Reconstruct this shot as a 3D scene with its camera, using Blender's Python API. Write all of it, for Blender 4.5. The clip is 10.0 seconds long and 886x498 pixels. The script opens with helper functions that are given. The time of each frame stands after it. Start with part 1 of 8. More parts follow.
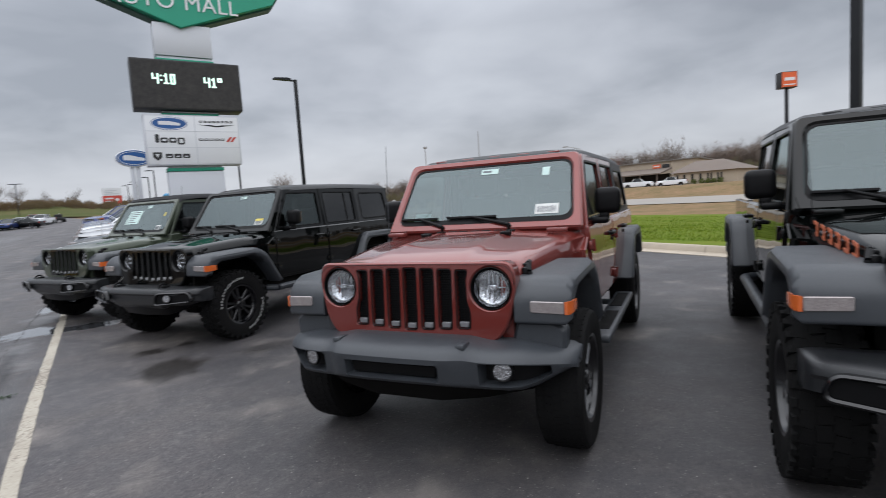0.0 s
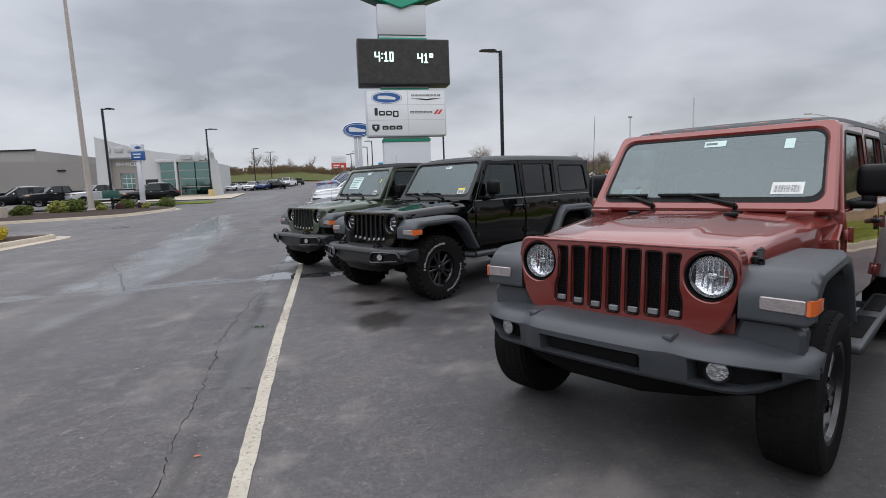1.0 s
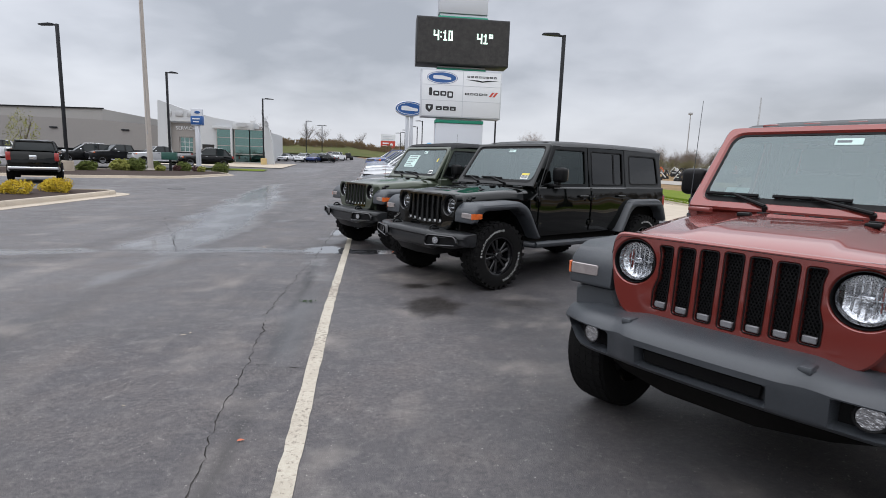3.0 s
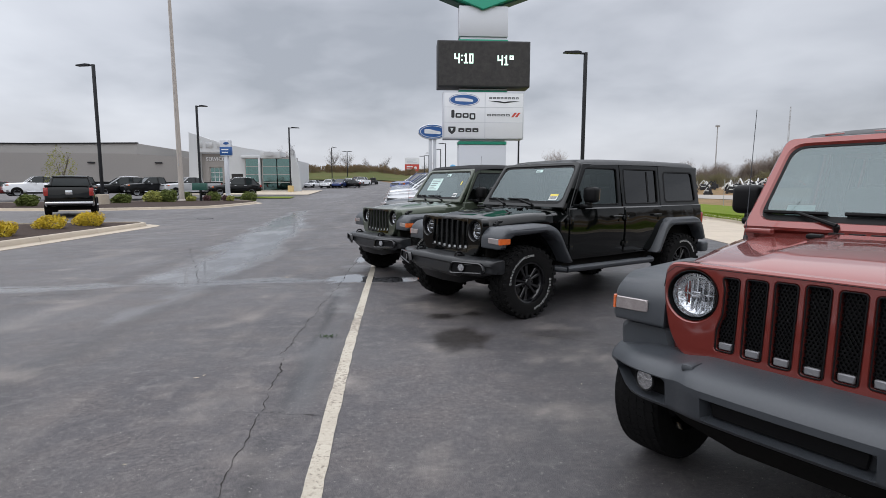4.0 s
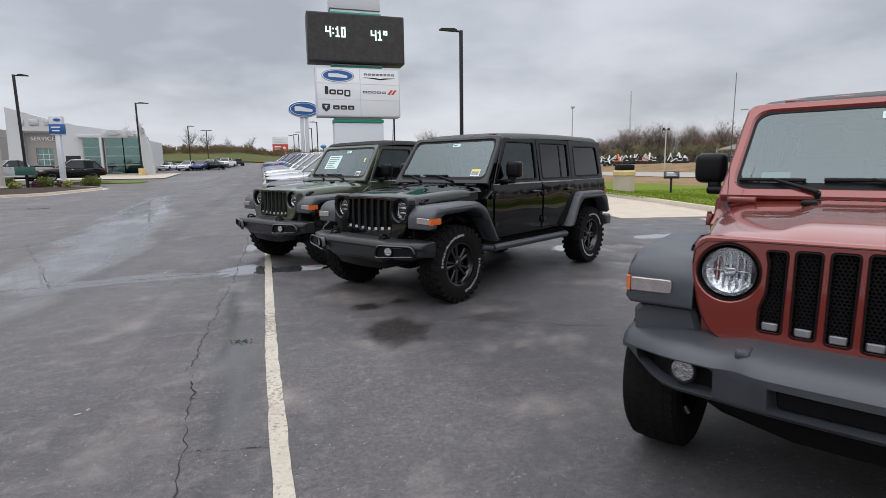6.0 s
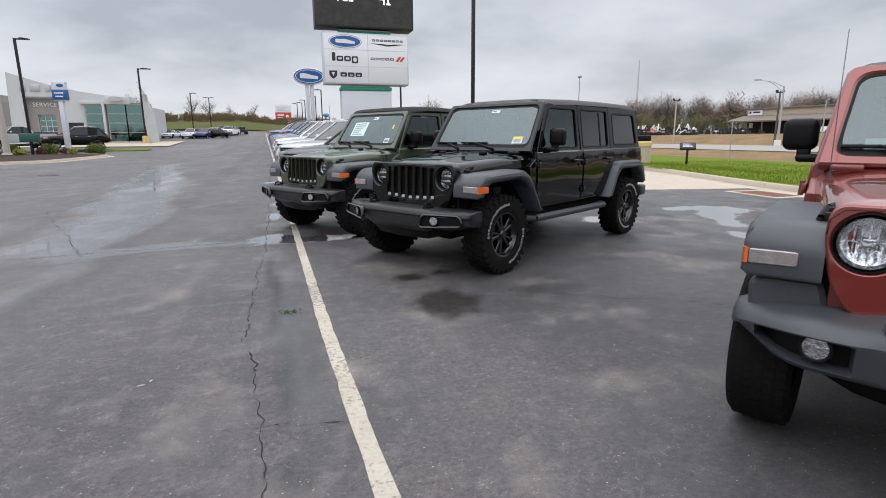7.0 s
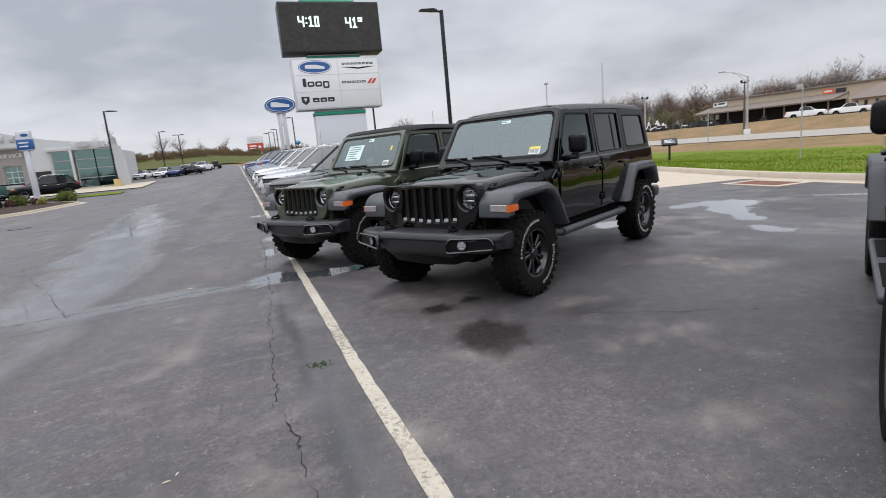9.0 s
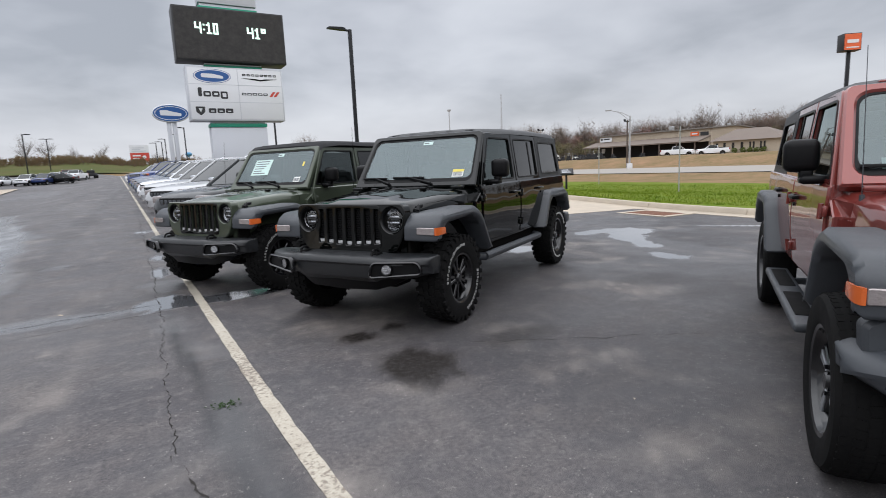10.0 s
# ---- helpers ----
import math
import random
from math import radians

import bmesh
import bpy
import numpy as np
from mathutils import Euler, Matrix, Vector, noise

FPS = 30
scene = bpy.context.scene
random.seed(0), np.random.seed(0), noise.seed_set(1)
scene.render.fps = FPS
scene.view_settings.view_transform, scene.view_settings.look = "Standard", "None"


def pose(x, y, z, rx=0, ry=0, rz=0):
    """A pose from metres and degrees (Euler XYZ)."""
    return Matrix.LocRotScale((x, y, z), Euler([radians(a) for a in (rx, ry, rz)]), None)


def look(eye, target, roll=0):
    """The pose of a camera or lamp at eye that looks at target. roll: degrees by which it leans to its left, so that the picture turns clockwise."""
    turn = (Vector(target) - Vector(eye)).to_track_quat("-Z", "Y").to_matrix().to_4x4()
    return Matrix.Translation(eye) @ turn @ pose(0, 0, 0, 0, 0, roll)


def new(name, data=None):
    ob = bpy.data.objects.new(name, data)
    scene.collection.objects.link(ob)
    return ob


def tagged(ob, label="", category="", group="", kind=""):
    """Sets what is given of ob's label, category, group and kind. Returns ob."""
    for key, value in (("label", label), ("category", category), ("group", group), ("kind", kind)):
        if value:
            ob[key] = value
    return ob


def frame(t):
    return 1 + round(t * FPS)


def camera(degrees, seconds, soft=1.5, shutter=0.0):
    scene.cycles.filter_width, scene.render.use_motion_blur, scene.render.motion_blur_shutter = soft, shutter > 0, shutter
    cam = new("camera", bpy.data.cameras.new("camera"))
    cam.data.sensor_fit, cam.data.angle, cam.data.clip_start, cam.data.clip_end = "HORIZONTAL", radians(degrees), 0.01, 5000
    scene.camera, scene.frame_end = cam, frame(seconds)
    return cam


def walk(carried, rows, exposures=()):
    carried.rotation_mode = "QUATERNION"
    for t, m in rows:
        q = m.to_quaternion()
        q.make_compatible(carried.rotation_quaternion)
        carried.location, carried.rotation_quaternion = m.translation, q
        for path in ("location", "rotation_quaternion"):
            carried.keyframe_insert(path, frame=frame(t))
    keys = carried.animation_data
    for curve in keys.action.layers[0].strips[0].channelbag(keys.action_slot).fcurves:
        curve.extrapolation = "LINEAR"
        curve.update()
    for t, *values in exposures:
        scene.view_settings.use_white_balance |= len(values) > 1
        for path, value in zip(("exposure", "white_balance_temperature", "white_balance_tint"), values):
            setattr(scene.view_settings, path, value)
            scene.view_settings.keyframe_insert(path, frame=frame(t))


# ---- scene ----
cam = camera(80.4, 10.0, soft=0.7, shutter=0.22)
PATH = [
    (0, (0.183, 0.119, 1.463), (1.229, 1.814, 1.282), -3.7),
    (0.5, (0.154, 0.166, 1.469), (0.797, 2.045, 1.236), -3.3),
    (1, (0.148, 0.18, 1.473), (0.518, 2.129, 1.222), -2.1),
    (1.5, (0.175, 0.189, 1.451), (0.49, 2.144, 1.169), -0.3),
    (2, (0.15, 0.227, 1.429), (0.44, 2.181, 1.116), 1.2),
    (2.5, (0.034, 0.37, 1.417), (0.304, 2.324, 1.085), 2.3),
    (2.7, (-0.004, 0.444, 1.424), (0.25, 2.4, 1.095), 2.4),
    (4, (0.035, 0.868, 1.468), (0.152, 2.851, 1.235), 0.1),
    (4.5, (-0.039, 0.981, 1.446), (0.134, 2.959, 1.204), 0.1),
    (5, (-0.246, 1.078, 1.431), (0.188, 3.012, 1.164), 0.1),
    (5.2, (-0.289, 1.126, 1.428), (0.227, 3.038, 1.146), -0.1),
    (6.3, (-0.463, 1.571, 1.42), (0.115, 3.46, 1.101), -0.7),
    (6.5, (-0.517, 1.622, 1.409), (0.056, 3.509, 1.078), -0.5),
    (7, (-0.773, 1.725, 1.39), (-0.212, 3.599, 0.972), -0.3),
    (7.5, (-0.886, 1.849, 1.374), (-0.391, 3.724, 0.883), -1.8),
    (8, (-0.921, 2.081, 1.394), (-0.475, 3.966, 0.897), -4.4),
    (8.5, (-0.95, 2.212, 1.422), (-0.514, 4.112, 0.975), -6.6),
    (9, (-1.031, 2.288, 1.423), (-0.402, 4.152, 1.059), -5.2),
    (9.5, (-1.154, 2.414, 1.425), (-0.351, 4.219, 1.111), -3.5),
    (10, (-1.121, 2.579, 1.42), (-0.144, 4.297, 1.111), -2.5),
]
walk(cam, [(t, look(eye, target, roll)) for t, eye, target, roll in PATH],
     exposures=[(0.0, 0.24, 6330, 9.5), (1.0, 0.25, 6400, 10), (2.0, 0.38, 6400, 10), (2.5, 0.44, 6400, 10), (4.5, 0.33, 6400, 10), (6.5, 0.43, 6430, 10), (7.5, 0.56, 6450, 10), (8.0, 0.57, 6470, 10.5), (8.5, 0.53, 6490, 10.5), (9.0, 0.46, 6480, 10.5), (9.5, 0.39, 6420, 10), (10.0, 0.40, 6420, 10)])

# ---- world, sun ----
def build_world():
    w = bpy.data.worlds.new("overcast_sky")
    scene.world = w
    w.use_nodes = True
    nt = w.node_tree
    nt.nodes.clear()
    N = nt.nodes.new
    L = nt.links.new
    out = N("ShaderNodeOutputWorld")
    bg = N("ShaderNodeBackground")
    sky = N("ShaderNodeTexSky")
    sky.sky_type, sky.sun_disc = "NISHITA", False
    sky.sun_elevation, sky.sun_rotation = radians(79), radians(204)
    sky.air_density, sky.dust_density = 1.0, 4.0
    tc = N("ShaderNodeTexCoord")
    sep = N("ShaderNodeSeparateXYZ")
    L(tc.outputs["Generated"], sep.inputs[0])
    # the direction laid on a flat cloud deck
    mx = N("ShaderNodeMath"); mx.operation = "MAXIMUM"; mx.inputs[1].default_value = 0.0
    L(sep.outputs[2], mx.inputs[0])
    ad = N("ShaderNodeMath"); ad.operation = "ADD"; ad.inputs[1].default_value = 0.26
    L(mx.outputs[0], ad.inputs[0])
    dx = N("ShaderNodeMath"); dx.operation = "DIVIDE"
    dy = N("ShaderNodeMath"); dy.operation = "DIVIDE"
    L(sep.outputs[0], dx.inputs[0]); L(ad.outputs[0], dx.inputs[1])
    L(sep.outputs[1], dy.inputs[0]); L(ad.outputs[0], dy.inputs[1])
    cmb = N("ShaderNodeCombineXYZ")
    L(dx.outputs[0], cmb.inputs[0]); L(dy.outputs[0], cmb.inputs[1])

    def cloud(scale, detail, rough, distort, seed):
        n = N("ShaderNodeTexNoise")
        n.inputs["Scale"].default_value = scale
        n.inputs["Detail"].default_value = detail
        n.inputs["Roughness"].default_value = rough
        n.inputs["Distortion"].default_value = distort
        off = N("ShaderNodeVectorMath"); off.operation = "ADD"
        off.inputs[1].default_value = (seed, seed * 0.7, 0)
        L(cmb.outputs[0], off.inputs[0])
        L(off.outputs[0], n.inputs["Vector"])
        return n
    big, mid = cloud(0.85, 4, 0.48, 0.2, 3.1), cloud(2.6, 5, 0.5, 0.3, 8.4)
    mixn = N("ShaderNodeMath"); mixn.operation = "MULTIPLY_ADD"; mixn.inputs[1].default_value = 0.72
    sc = N("ShaderNodeMath"); sc.operation = "MULTIPLY"; sc.inputs[1].default_value = 0.28
    L(mid.outputs[0], sc.inputs[0]); L(big.outputs[0], mixn.inputs[0]); L(sc.outputs[0], mixn.inputs[2])
    ramp = N("ShaderNodeValToRGB")
    e = ramp.color_ramp.elements
    e[0].position, e[0].color = 0.36, (0.305, 0.322, 0.355, 1)
    e[1].position, e[1].color = 0.66, (0.58, 0.597, 0.635, 1)
    m2 = e.new(0.50); m2.color = (0.46, 0.476, 0.515, 1)
    L(mixn.outputs[0], ramp.inputs[0])
    # brighter overhead, as an overcast sky is
    gr = N("ShaderNodeMapRange"); gr.inputs[1].default_value = 0.30; gr.inputs[2].default_value = 0.78
    gr.inputs[3].default_value = 1.0; gr.inputs[4].default_value = 2.95
    L(mx.outputs[0], gr.inputs[0])
    bright = N("ShaderNodeVectorMath"); bright.operation = "SCALE"
    L(ramp.outputs[0], bright.inputs[0]); L(gr.outputs[0], bright.inputs[3])
    # the cloud is thinner in the west
    we = N("ShaderNodeMapRange"); we.inputs[1].default_value = -0.4; we.inputs[2].default_value = 0.9
    we.inputs[3].default_value = 1.02; we.inputs[4].default_value = 0.84
    L(sep.outputs[0], we.inputs[0])
    tone = N("ShaderNodeVectorMath"); tone.operation = "SCALE"
    L(bright.outputs[0], tone.inputs[0]); L(we.outputs[0], tone.inputs[3])
    # a pale band near the horizon
    hz = N("ShaderNodeMapRange"); hz.inputs[1].default_value = 0.0; hz.inputs[2].default_value = 0.16
    hz.inputs[3].default_value = 0.55; hz.inputs[4].default_value = 0.0
    L(mx.outputs[0], hz.inputs[0])
    mh = N("ShaderNodeMix"); mh.data_type = "RGBA"
    L(hz.outputs[0], mh.inputs[0]); L(tone.outputs[0], mh.inputs[6]); mh.inputs[7].default_value = (0.535, 0.54, 0.565, 1)
    # a little of the sky above the clouds
    add = N("ShaderNodeMix"); add.data_type = "RGBA"; add.blend_type = "ADD"; add.inputs[0].default_value = 1.0
    sk = N("ShaderNodeVectorMath"); sk.operation = "SCALE"; sk.inputs[3].default_value = 0.012
    L(sky.outputs[0], sk.inputs[0])
    L(mh.outputs[2], add.inputs[6]); L(sk.outputs[0], add.inputs[7])
    L(add.outputs[2], bg.inputs[0])
    bg.inputs[1].default_value = 1.0
    L(bg.outputs[0], out.inputs[0])


build_world()
sun = new("sun", bpy.data.lights.new("sun", "SUN"))
sun.data.energy, sun.data.angle, sun.data.color = 1.2, radians(140), (1.0, 0.97, 0.93)
sun.matrix_world = look((0, 0, 50), (4, 9, 0))


# ---- materials ----
def material(name, base, rough=0.6, metal=0.0, other=None, scale=6.0, amount=0.5, fine=60.0, bump=0.0, bump_scale=80.0,
             coat=0.0, rough_var=0.0, emit=None, strength=0.0, per_piece=0.0, spec=0.5, wave=0.0, coat_ior=1.5):
    """Principled surface with colour varied at two scales, optional relief, coat and a shift from piece to piece."""
    m = bpy.data.materials.new(name)
    m.use_nodes = True
    nt = m.node_tree
    N, L = nt.nodes.new, nt.links.new
    b = nt.nodes["Principled BSDF"]
    b.inputs["Metallic"].default_value = metal
    b.inputs["Coat Weight"].default_value = coat
    b.inputs["Coat Roughness"].default_value = 0.04
    b.inputs["Coat IOR"].default_value = coat_ior
    b.inputs["Specular IOR Level"].default_value = spec
    tc = N("ShaderNodeTexCoord")
    n1, n2 = N("ShaderNodeTexNoise"), N("ShaderNodeTexNoise")
    n1.inputs["Scale"].default_value, n1.inputs["Detail"].default_value = scale, 4
    n2.inputs["Scale"].default_value, n2.inputs["Detail"].default_value = fine, 3
    L(tc.outputs["Object"], n1.inputs["Vector"]); L(tc.outputs["Object"], n2.inputs["Vector"])
    av = N("ShaderNodeMath"); av.operation = "MULTIPLY_ADD"; av.inputs[1].default_value = 0.6
    hf = N("ShaderNodeMath"); hf.operation = "MULTIPLY"; hf.inputs[1].default_value = 0.4
    L(n2.outputs[0], hf.inputs[0]); L(n1.outputs[0], av.inputs[0]); L(hf.outputs[0], av.inputs[2])
    mr = N("ShaderNodeMapRange")
    mr.inputs[1].default_value, mr.inputs[2].default_value = 0.32, 0.68
    mr.inputs[3].default_value, mr.inputs[4].default_value = 0.5 - amount / 2, 0.5 + amount / 2
    L(av.outputs[0], mr.inputs[0])
    mx = N("ShaderNodeMix"); mx.data_type = "RGBA"
    other = other or tuple(c * 0.75 for c in base)
    mx.inputs[6].default_value, mx.inputs[7].default_value = (*base, 1), (*other, 1)
    L(mr.outputs[0], mx.inputs[0])
    col = mx.outputs[2]
    if per_piece:
        oi = N("ShaderNodeObjectInfo")
        pm = N("ShaderNodeMapRange"); pm.inputs[3].default_value, pm.inputs[4].default_value = 1 - per_piece, 1 + per_piece
        L(oi.outputs["Random"], pm.inputs[0])
        sc = N("ShaderNodeVectorMath"); sc.operation = "SCALE"
        L(col, sc.inputs[0]); L(pm.outputs[0], sc.inputs[3])
        col = sc.outputs[0]
    L(col, b.inputs["Base Color"])
    if rough_var:
        rr = N("ShaderNodeMapRange")
        rr.inputs[1].default_value, rr.inputs[2].default_value = 0.3, 0.7
        rr.inputs[3].default_value, rr.inputs[4].default_value = rough - rough_var, rough + rough_var
        L(n1.outputs[0], rr.inputs[0]); L(rr.outputs[0], b.inputs["Roughness"])
    else:
        b.inputs["Roughness"].default_value = rough
    if wave:
        n4 = N("ShaderNodeTexNoise"); n4.inputs["Scale"].default_value, n4.inputs["Detail"].default_value = 1.7, 1
        L(tc.outputs["Object"], n4.inputs["Vector"])
        bq = N("ShaderNodeBump"); bq.inputs["Strength"].default_value, bq.inputs["Distance"].default_value = 1.0, wave
        L(n4.outputs[0], bq.inputs["Height"]); L(bq.outputs[0], b.inputs["Normal"]); L(bq.outputs[0], b.inputs["Coat Normal"])
    if bump:
        n3 = N("ShaderNodeTexNoise"); n3.inputs["Scale"].default_value, n3.inputs["Detail"].default_value = bump_scale, 4
        L(tc.outputs["Object"], n3.inputs["Vector"])
        bp = N("ShaderNodeBump"); bp.inputs["Strength"].default_value, bp.inputs["Distance"].default_value = bump, 0.01
        L(n3.outputs[0], bp.inputs["Height"]); L(bp.outputs[0], b.inputs["Normal"])
    if emit:
        b.inputs["Emission Color"].default_value, b.inputs["Emission Strength"].default_value = (*emit, 1), strength
    return m


def glass_material(name, tint, r0=0.05, sheen=(1, 1, 1)):
    """A sheet of glass: tinted, with a mirror gloss that grows towards the rim of sight."""
    m = bpy.data.materials.new(name)
    m.use_nodes = True
    nt = m.node_tree
    nt.nodes.clear()
    N, L = nt.nodes.new, nt.links.new
    out, mix, tr, gl, lw = (N("ShaderNodeOutputMaterial"), N("ShaderNodeMixShader"), N("ShaderNodeBsdfTransparent"),
                            N("ShaderNodeBsdfGlossy"), N("ShaderNodeLayerWeight"))
    tr.inputs[0].default_value = (*tint, 1)
    gl.inputs["Roughness"].default_value = 0.0
    gl.inputs["Color"].default_value = (*sheen, 1)
    lw.inputs[0].default_value = 0.5
    pw = N("ShaderNodeMath"); pw.operation = "POWER"; pw.inputs[1].default_value = 5.0
    mr = N("ShaderNodeMapRange"); mr.inputs[3].default_value, mr.inputs[4].default_value = r0, 1.0
    L(lw.outputs["Facing"], pw.inputs[0]); L(pw.outputs[0], mr.inputs[0])
    L(mr.outputs[0], mix.inputs[0]); L(tr.outputs[0], mix.inputs[1]); L(gl.outputs[0], mix.inputs[2]); L(mix.outputs[0], out.inputs[0])
    return m


def asphalt_material():
    """Asphalt whose wetness, staining and dust come from the sheet's own attributes."""
    m = bpy.data.materials.new("asphalt")
    m.use_nodes = True
    nt = m.node_tree
    N, L = nt.nodes.new, nt.links.new
    b = nt.nodes["Principled BSDF"]
    tc = N("ShaderNodeTexCoord")

    def noise_tex(scale, detail=4, rough=0.55):
        n = N("ShaderNodeTexNoise")
        n.inputs["Scale"].default_value, n.inputs["Detail"].default_value, n.inputs["Roughness"].default_value = scale, detail, rough
        L(tc.outputs["Object"], n.inputs["Vector"])
        return n.outputs[0]

    def ranged(sock, a, c, lo, hi):
        r = N("ShaderNodeMapRange")
        r.inputs[1].default_value, r.inputs[2].default_value, r.inputs[3].default_value, r.inputs[4].default_value = a, c, lo, hi
        L(sock, r.inputs[0])
        return r.outputs[0]

    def blend(fac, a, c, mode="MIX"):
        x = N("ShaderNodeMix"); x.data_type = "RGBA"; x.blend_type = mode
        for sock, i in ((fac, 0), (a, 6), (c, 7)):
            if isinstance(sock, tuple):
                x.inputs[i].default_value = (*sock, 1)
            elif isinstance(sock, float):
                x.inputs[i].default_value = sock
            else:
                L(sock, x.inputs[i])
        return x.outputs[2]

    def attr(name):
        a = N("ShaderNodeAttribute"); a.attribute_name = name
        return a.outputs["Fac"]
    big, mid, fine, grit = noise_tex(0.35), noise_tex(1.9, 6), noise_tex(38, 3), noise_tex(190, 2)
    vor = N("ShaderNodeTexVoronoi"); vor.inputs["Scale"].default_value = 70
    L(tc.outputs["Object"], vor.inputs["Vector"])
    base = blend(ranged(big, 0.35, 0.65, 0, 1), (0.0745, 0.070, 0.0745), (0.133, 0.123, 0.124))
    base = blend(ranged(mid, 0.45, 0.75, 0, 0.62), base, (0.186, 0.163, 0.151))
    base = blend(ranged(fine, 0.35, 0.65, 0, 0.68), base, (0.050, 0.048, 0.052))
    base = blend(ranged(noise_tex(9, 5, 0.7), 0.50, 0.70, 0, 0.48), base, (0.205, 0.191, 0.182))
    base = blend(ranged(grit, 0.44, 0.64, 0, 0.72), base, (0.024, 0.023, 0.025))
    base = blend(attr("dark"), base, (0.030, 0.0295, 0.032))
    # pale stones showing in the surface
    stones = N("ShaderNodeMath"); stones.operation = "LESS_THAN"; stones.inputs[1].default_value = 0.24
    L(vor.outputs["Distance"], stones.inputs[0])
    keep = N("ShaderNodeMath"); keep.operation = "MULTIPLY"
    L(stones.outputs[0], keep.inputs[0]); L(ranged(noise_tex(21, 2), 0.52, 0.64, 0, 0.55), keep.inputs[1])
    base = blend(keep.outputs[0], base, (0.33, 0.31, 0.29))
    specks = N("ShaderNodeTexVoronoi"); specks.inputs["Scale"].default_value = 58
    L(tc.outputs["Object"], specks.inputs["Vector"])
    spot = N("ShaderNodeMath"); spot.operation = "LESS_THAN"; spot.inputs[1].default_value = 0.17
    L(specks.outputs["Distance"], spot.inputs[0])
    pick = N("ShaderNodeSeparateColor"); L(specks.outputs["Color"], pick.inputs[0])
    rare = N("ShaderNodeMath"); rare.operation = "GREATER_THAN"; rare.inputs[1].default_value = 0.972
    L(pick.outputs[0], rare.inputs[0])
    both = N("ShaderNodeMath"); both.operation = "MULTIPLY"
    L(spot.outputs[0], both.inputs[0]); L(rare.outputs[0], both.inputs[1])
    base = blend(both.outputs[0], base, (0.50, 0.47, 0.43))
    # small open pits
    pits = N("ShaderNodeTexVoronoi"); pits.inputs["Scale"].default_value = 95
    L(tc.outputs["Object"], pits.inputs["Vector"])
    hole = N("ShaderNodeMath"); hole.operation = "LESS_THAN"; hole.inputs[1].default_value = 0.26
    L(pits.outputs["Distance"], hole.inputs[0])
    open_at = N("ShaderNodeMath"); open_at.operation = "MULTIPLY"
    L(hole.outputs[0], open_at.inputs[0]); L(ranged(noise_tex(6.5, 3), 0.50, 0.66, 0, 0.8), open_at.inputs[1])
    base = blend(open_at.outputs[0], base, (0.022, 0.021, 0.022))
    base = blend(attr("dust"), base, (0.27, 0.24, 0.215))
    blot = N("ShaderNodeMath"); blot.operation = "MULTIPLY"
    L(attr("oil"), blot.inputs[0]); L(ranged(noise_tex(26, 5, 0.7), 0.34, 0.52, 0.62, 1.0), blot.inputs[1])
    base = blend(blot.outputs[0], base, (0.013, 0.0105, 0.009))
    wet = attr("wet")
    # wet ground turns pale blue-grey, some of the sky's reflection put into its colour
    base = blend(wet, base, (0.092, 0.095, 0.102))
    L(base, b.inputs["Base Color"])
    rg = N("ShaderNodeMix"); rg.data_type = "FLOAT"
    L(wet, rg.inputs[0]); L(ranged(mid, 0.3, 0.7, 0.42, 0.62), rg.inputs[2]); rg.inputs[3].default_value = 0.06
    sp = N("ShaderNodeMapRange"); sp.inputs[3].default_value, sp.inputs[4].default_value = 0.22, 1.0
    L(wet, sp.inputs[0]); L(sp.outputs[0], b.inputs["Specular IOR Level"])
    L(rg.outputs[0], b.inputs["Roughness"])
    # a film of water lies on the wet parts
    film = N("ShaderNodeMath"); film.operation = "POWER"; film.inputs[1].default_value = 5.0
    L(wet, film.inputs[0]); L(film.outputs[0], b.inputs["Coat Weight"])
    b.inputs["Coat Roughness"].default_value, b.inputs["Coat IOR"].default_value = 0.04, 1.4
    bp = N("ShaderNodeBump"); bp.inputs["Distance"].default_value = 0.006
    st = N("ShaderNodeMapRange"); st.inputs[3].default_value, st.inputs[4].default_value = 0.5, 0.02
    L(wet, st.inputs[0]); L(st.outputs[0], bp.inputs["Strength"])
    hs = N("ShaderNodeMath"); hs.operation = "MULTIPLY_ADD"; hs.inputs[1].default_value = 0.6
    L(fine, hs.inputs[0]); L(grit, hs.inputs[2]); L(hs.outputs[0], bp.inputs["Height"])
    L(bp.outputs[0], b.inputs["Normal"])
    return m


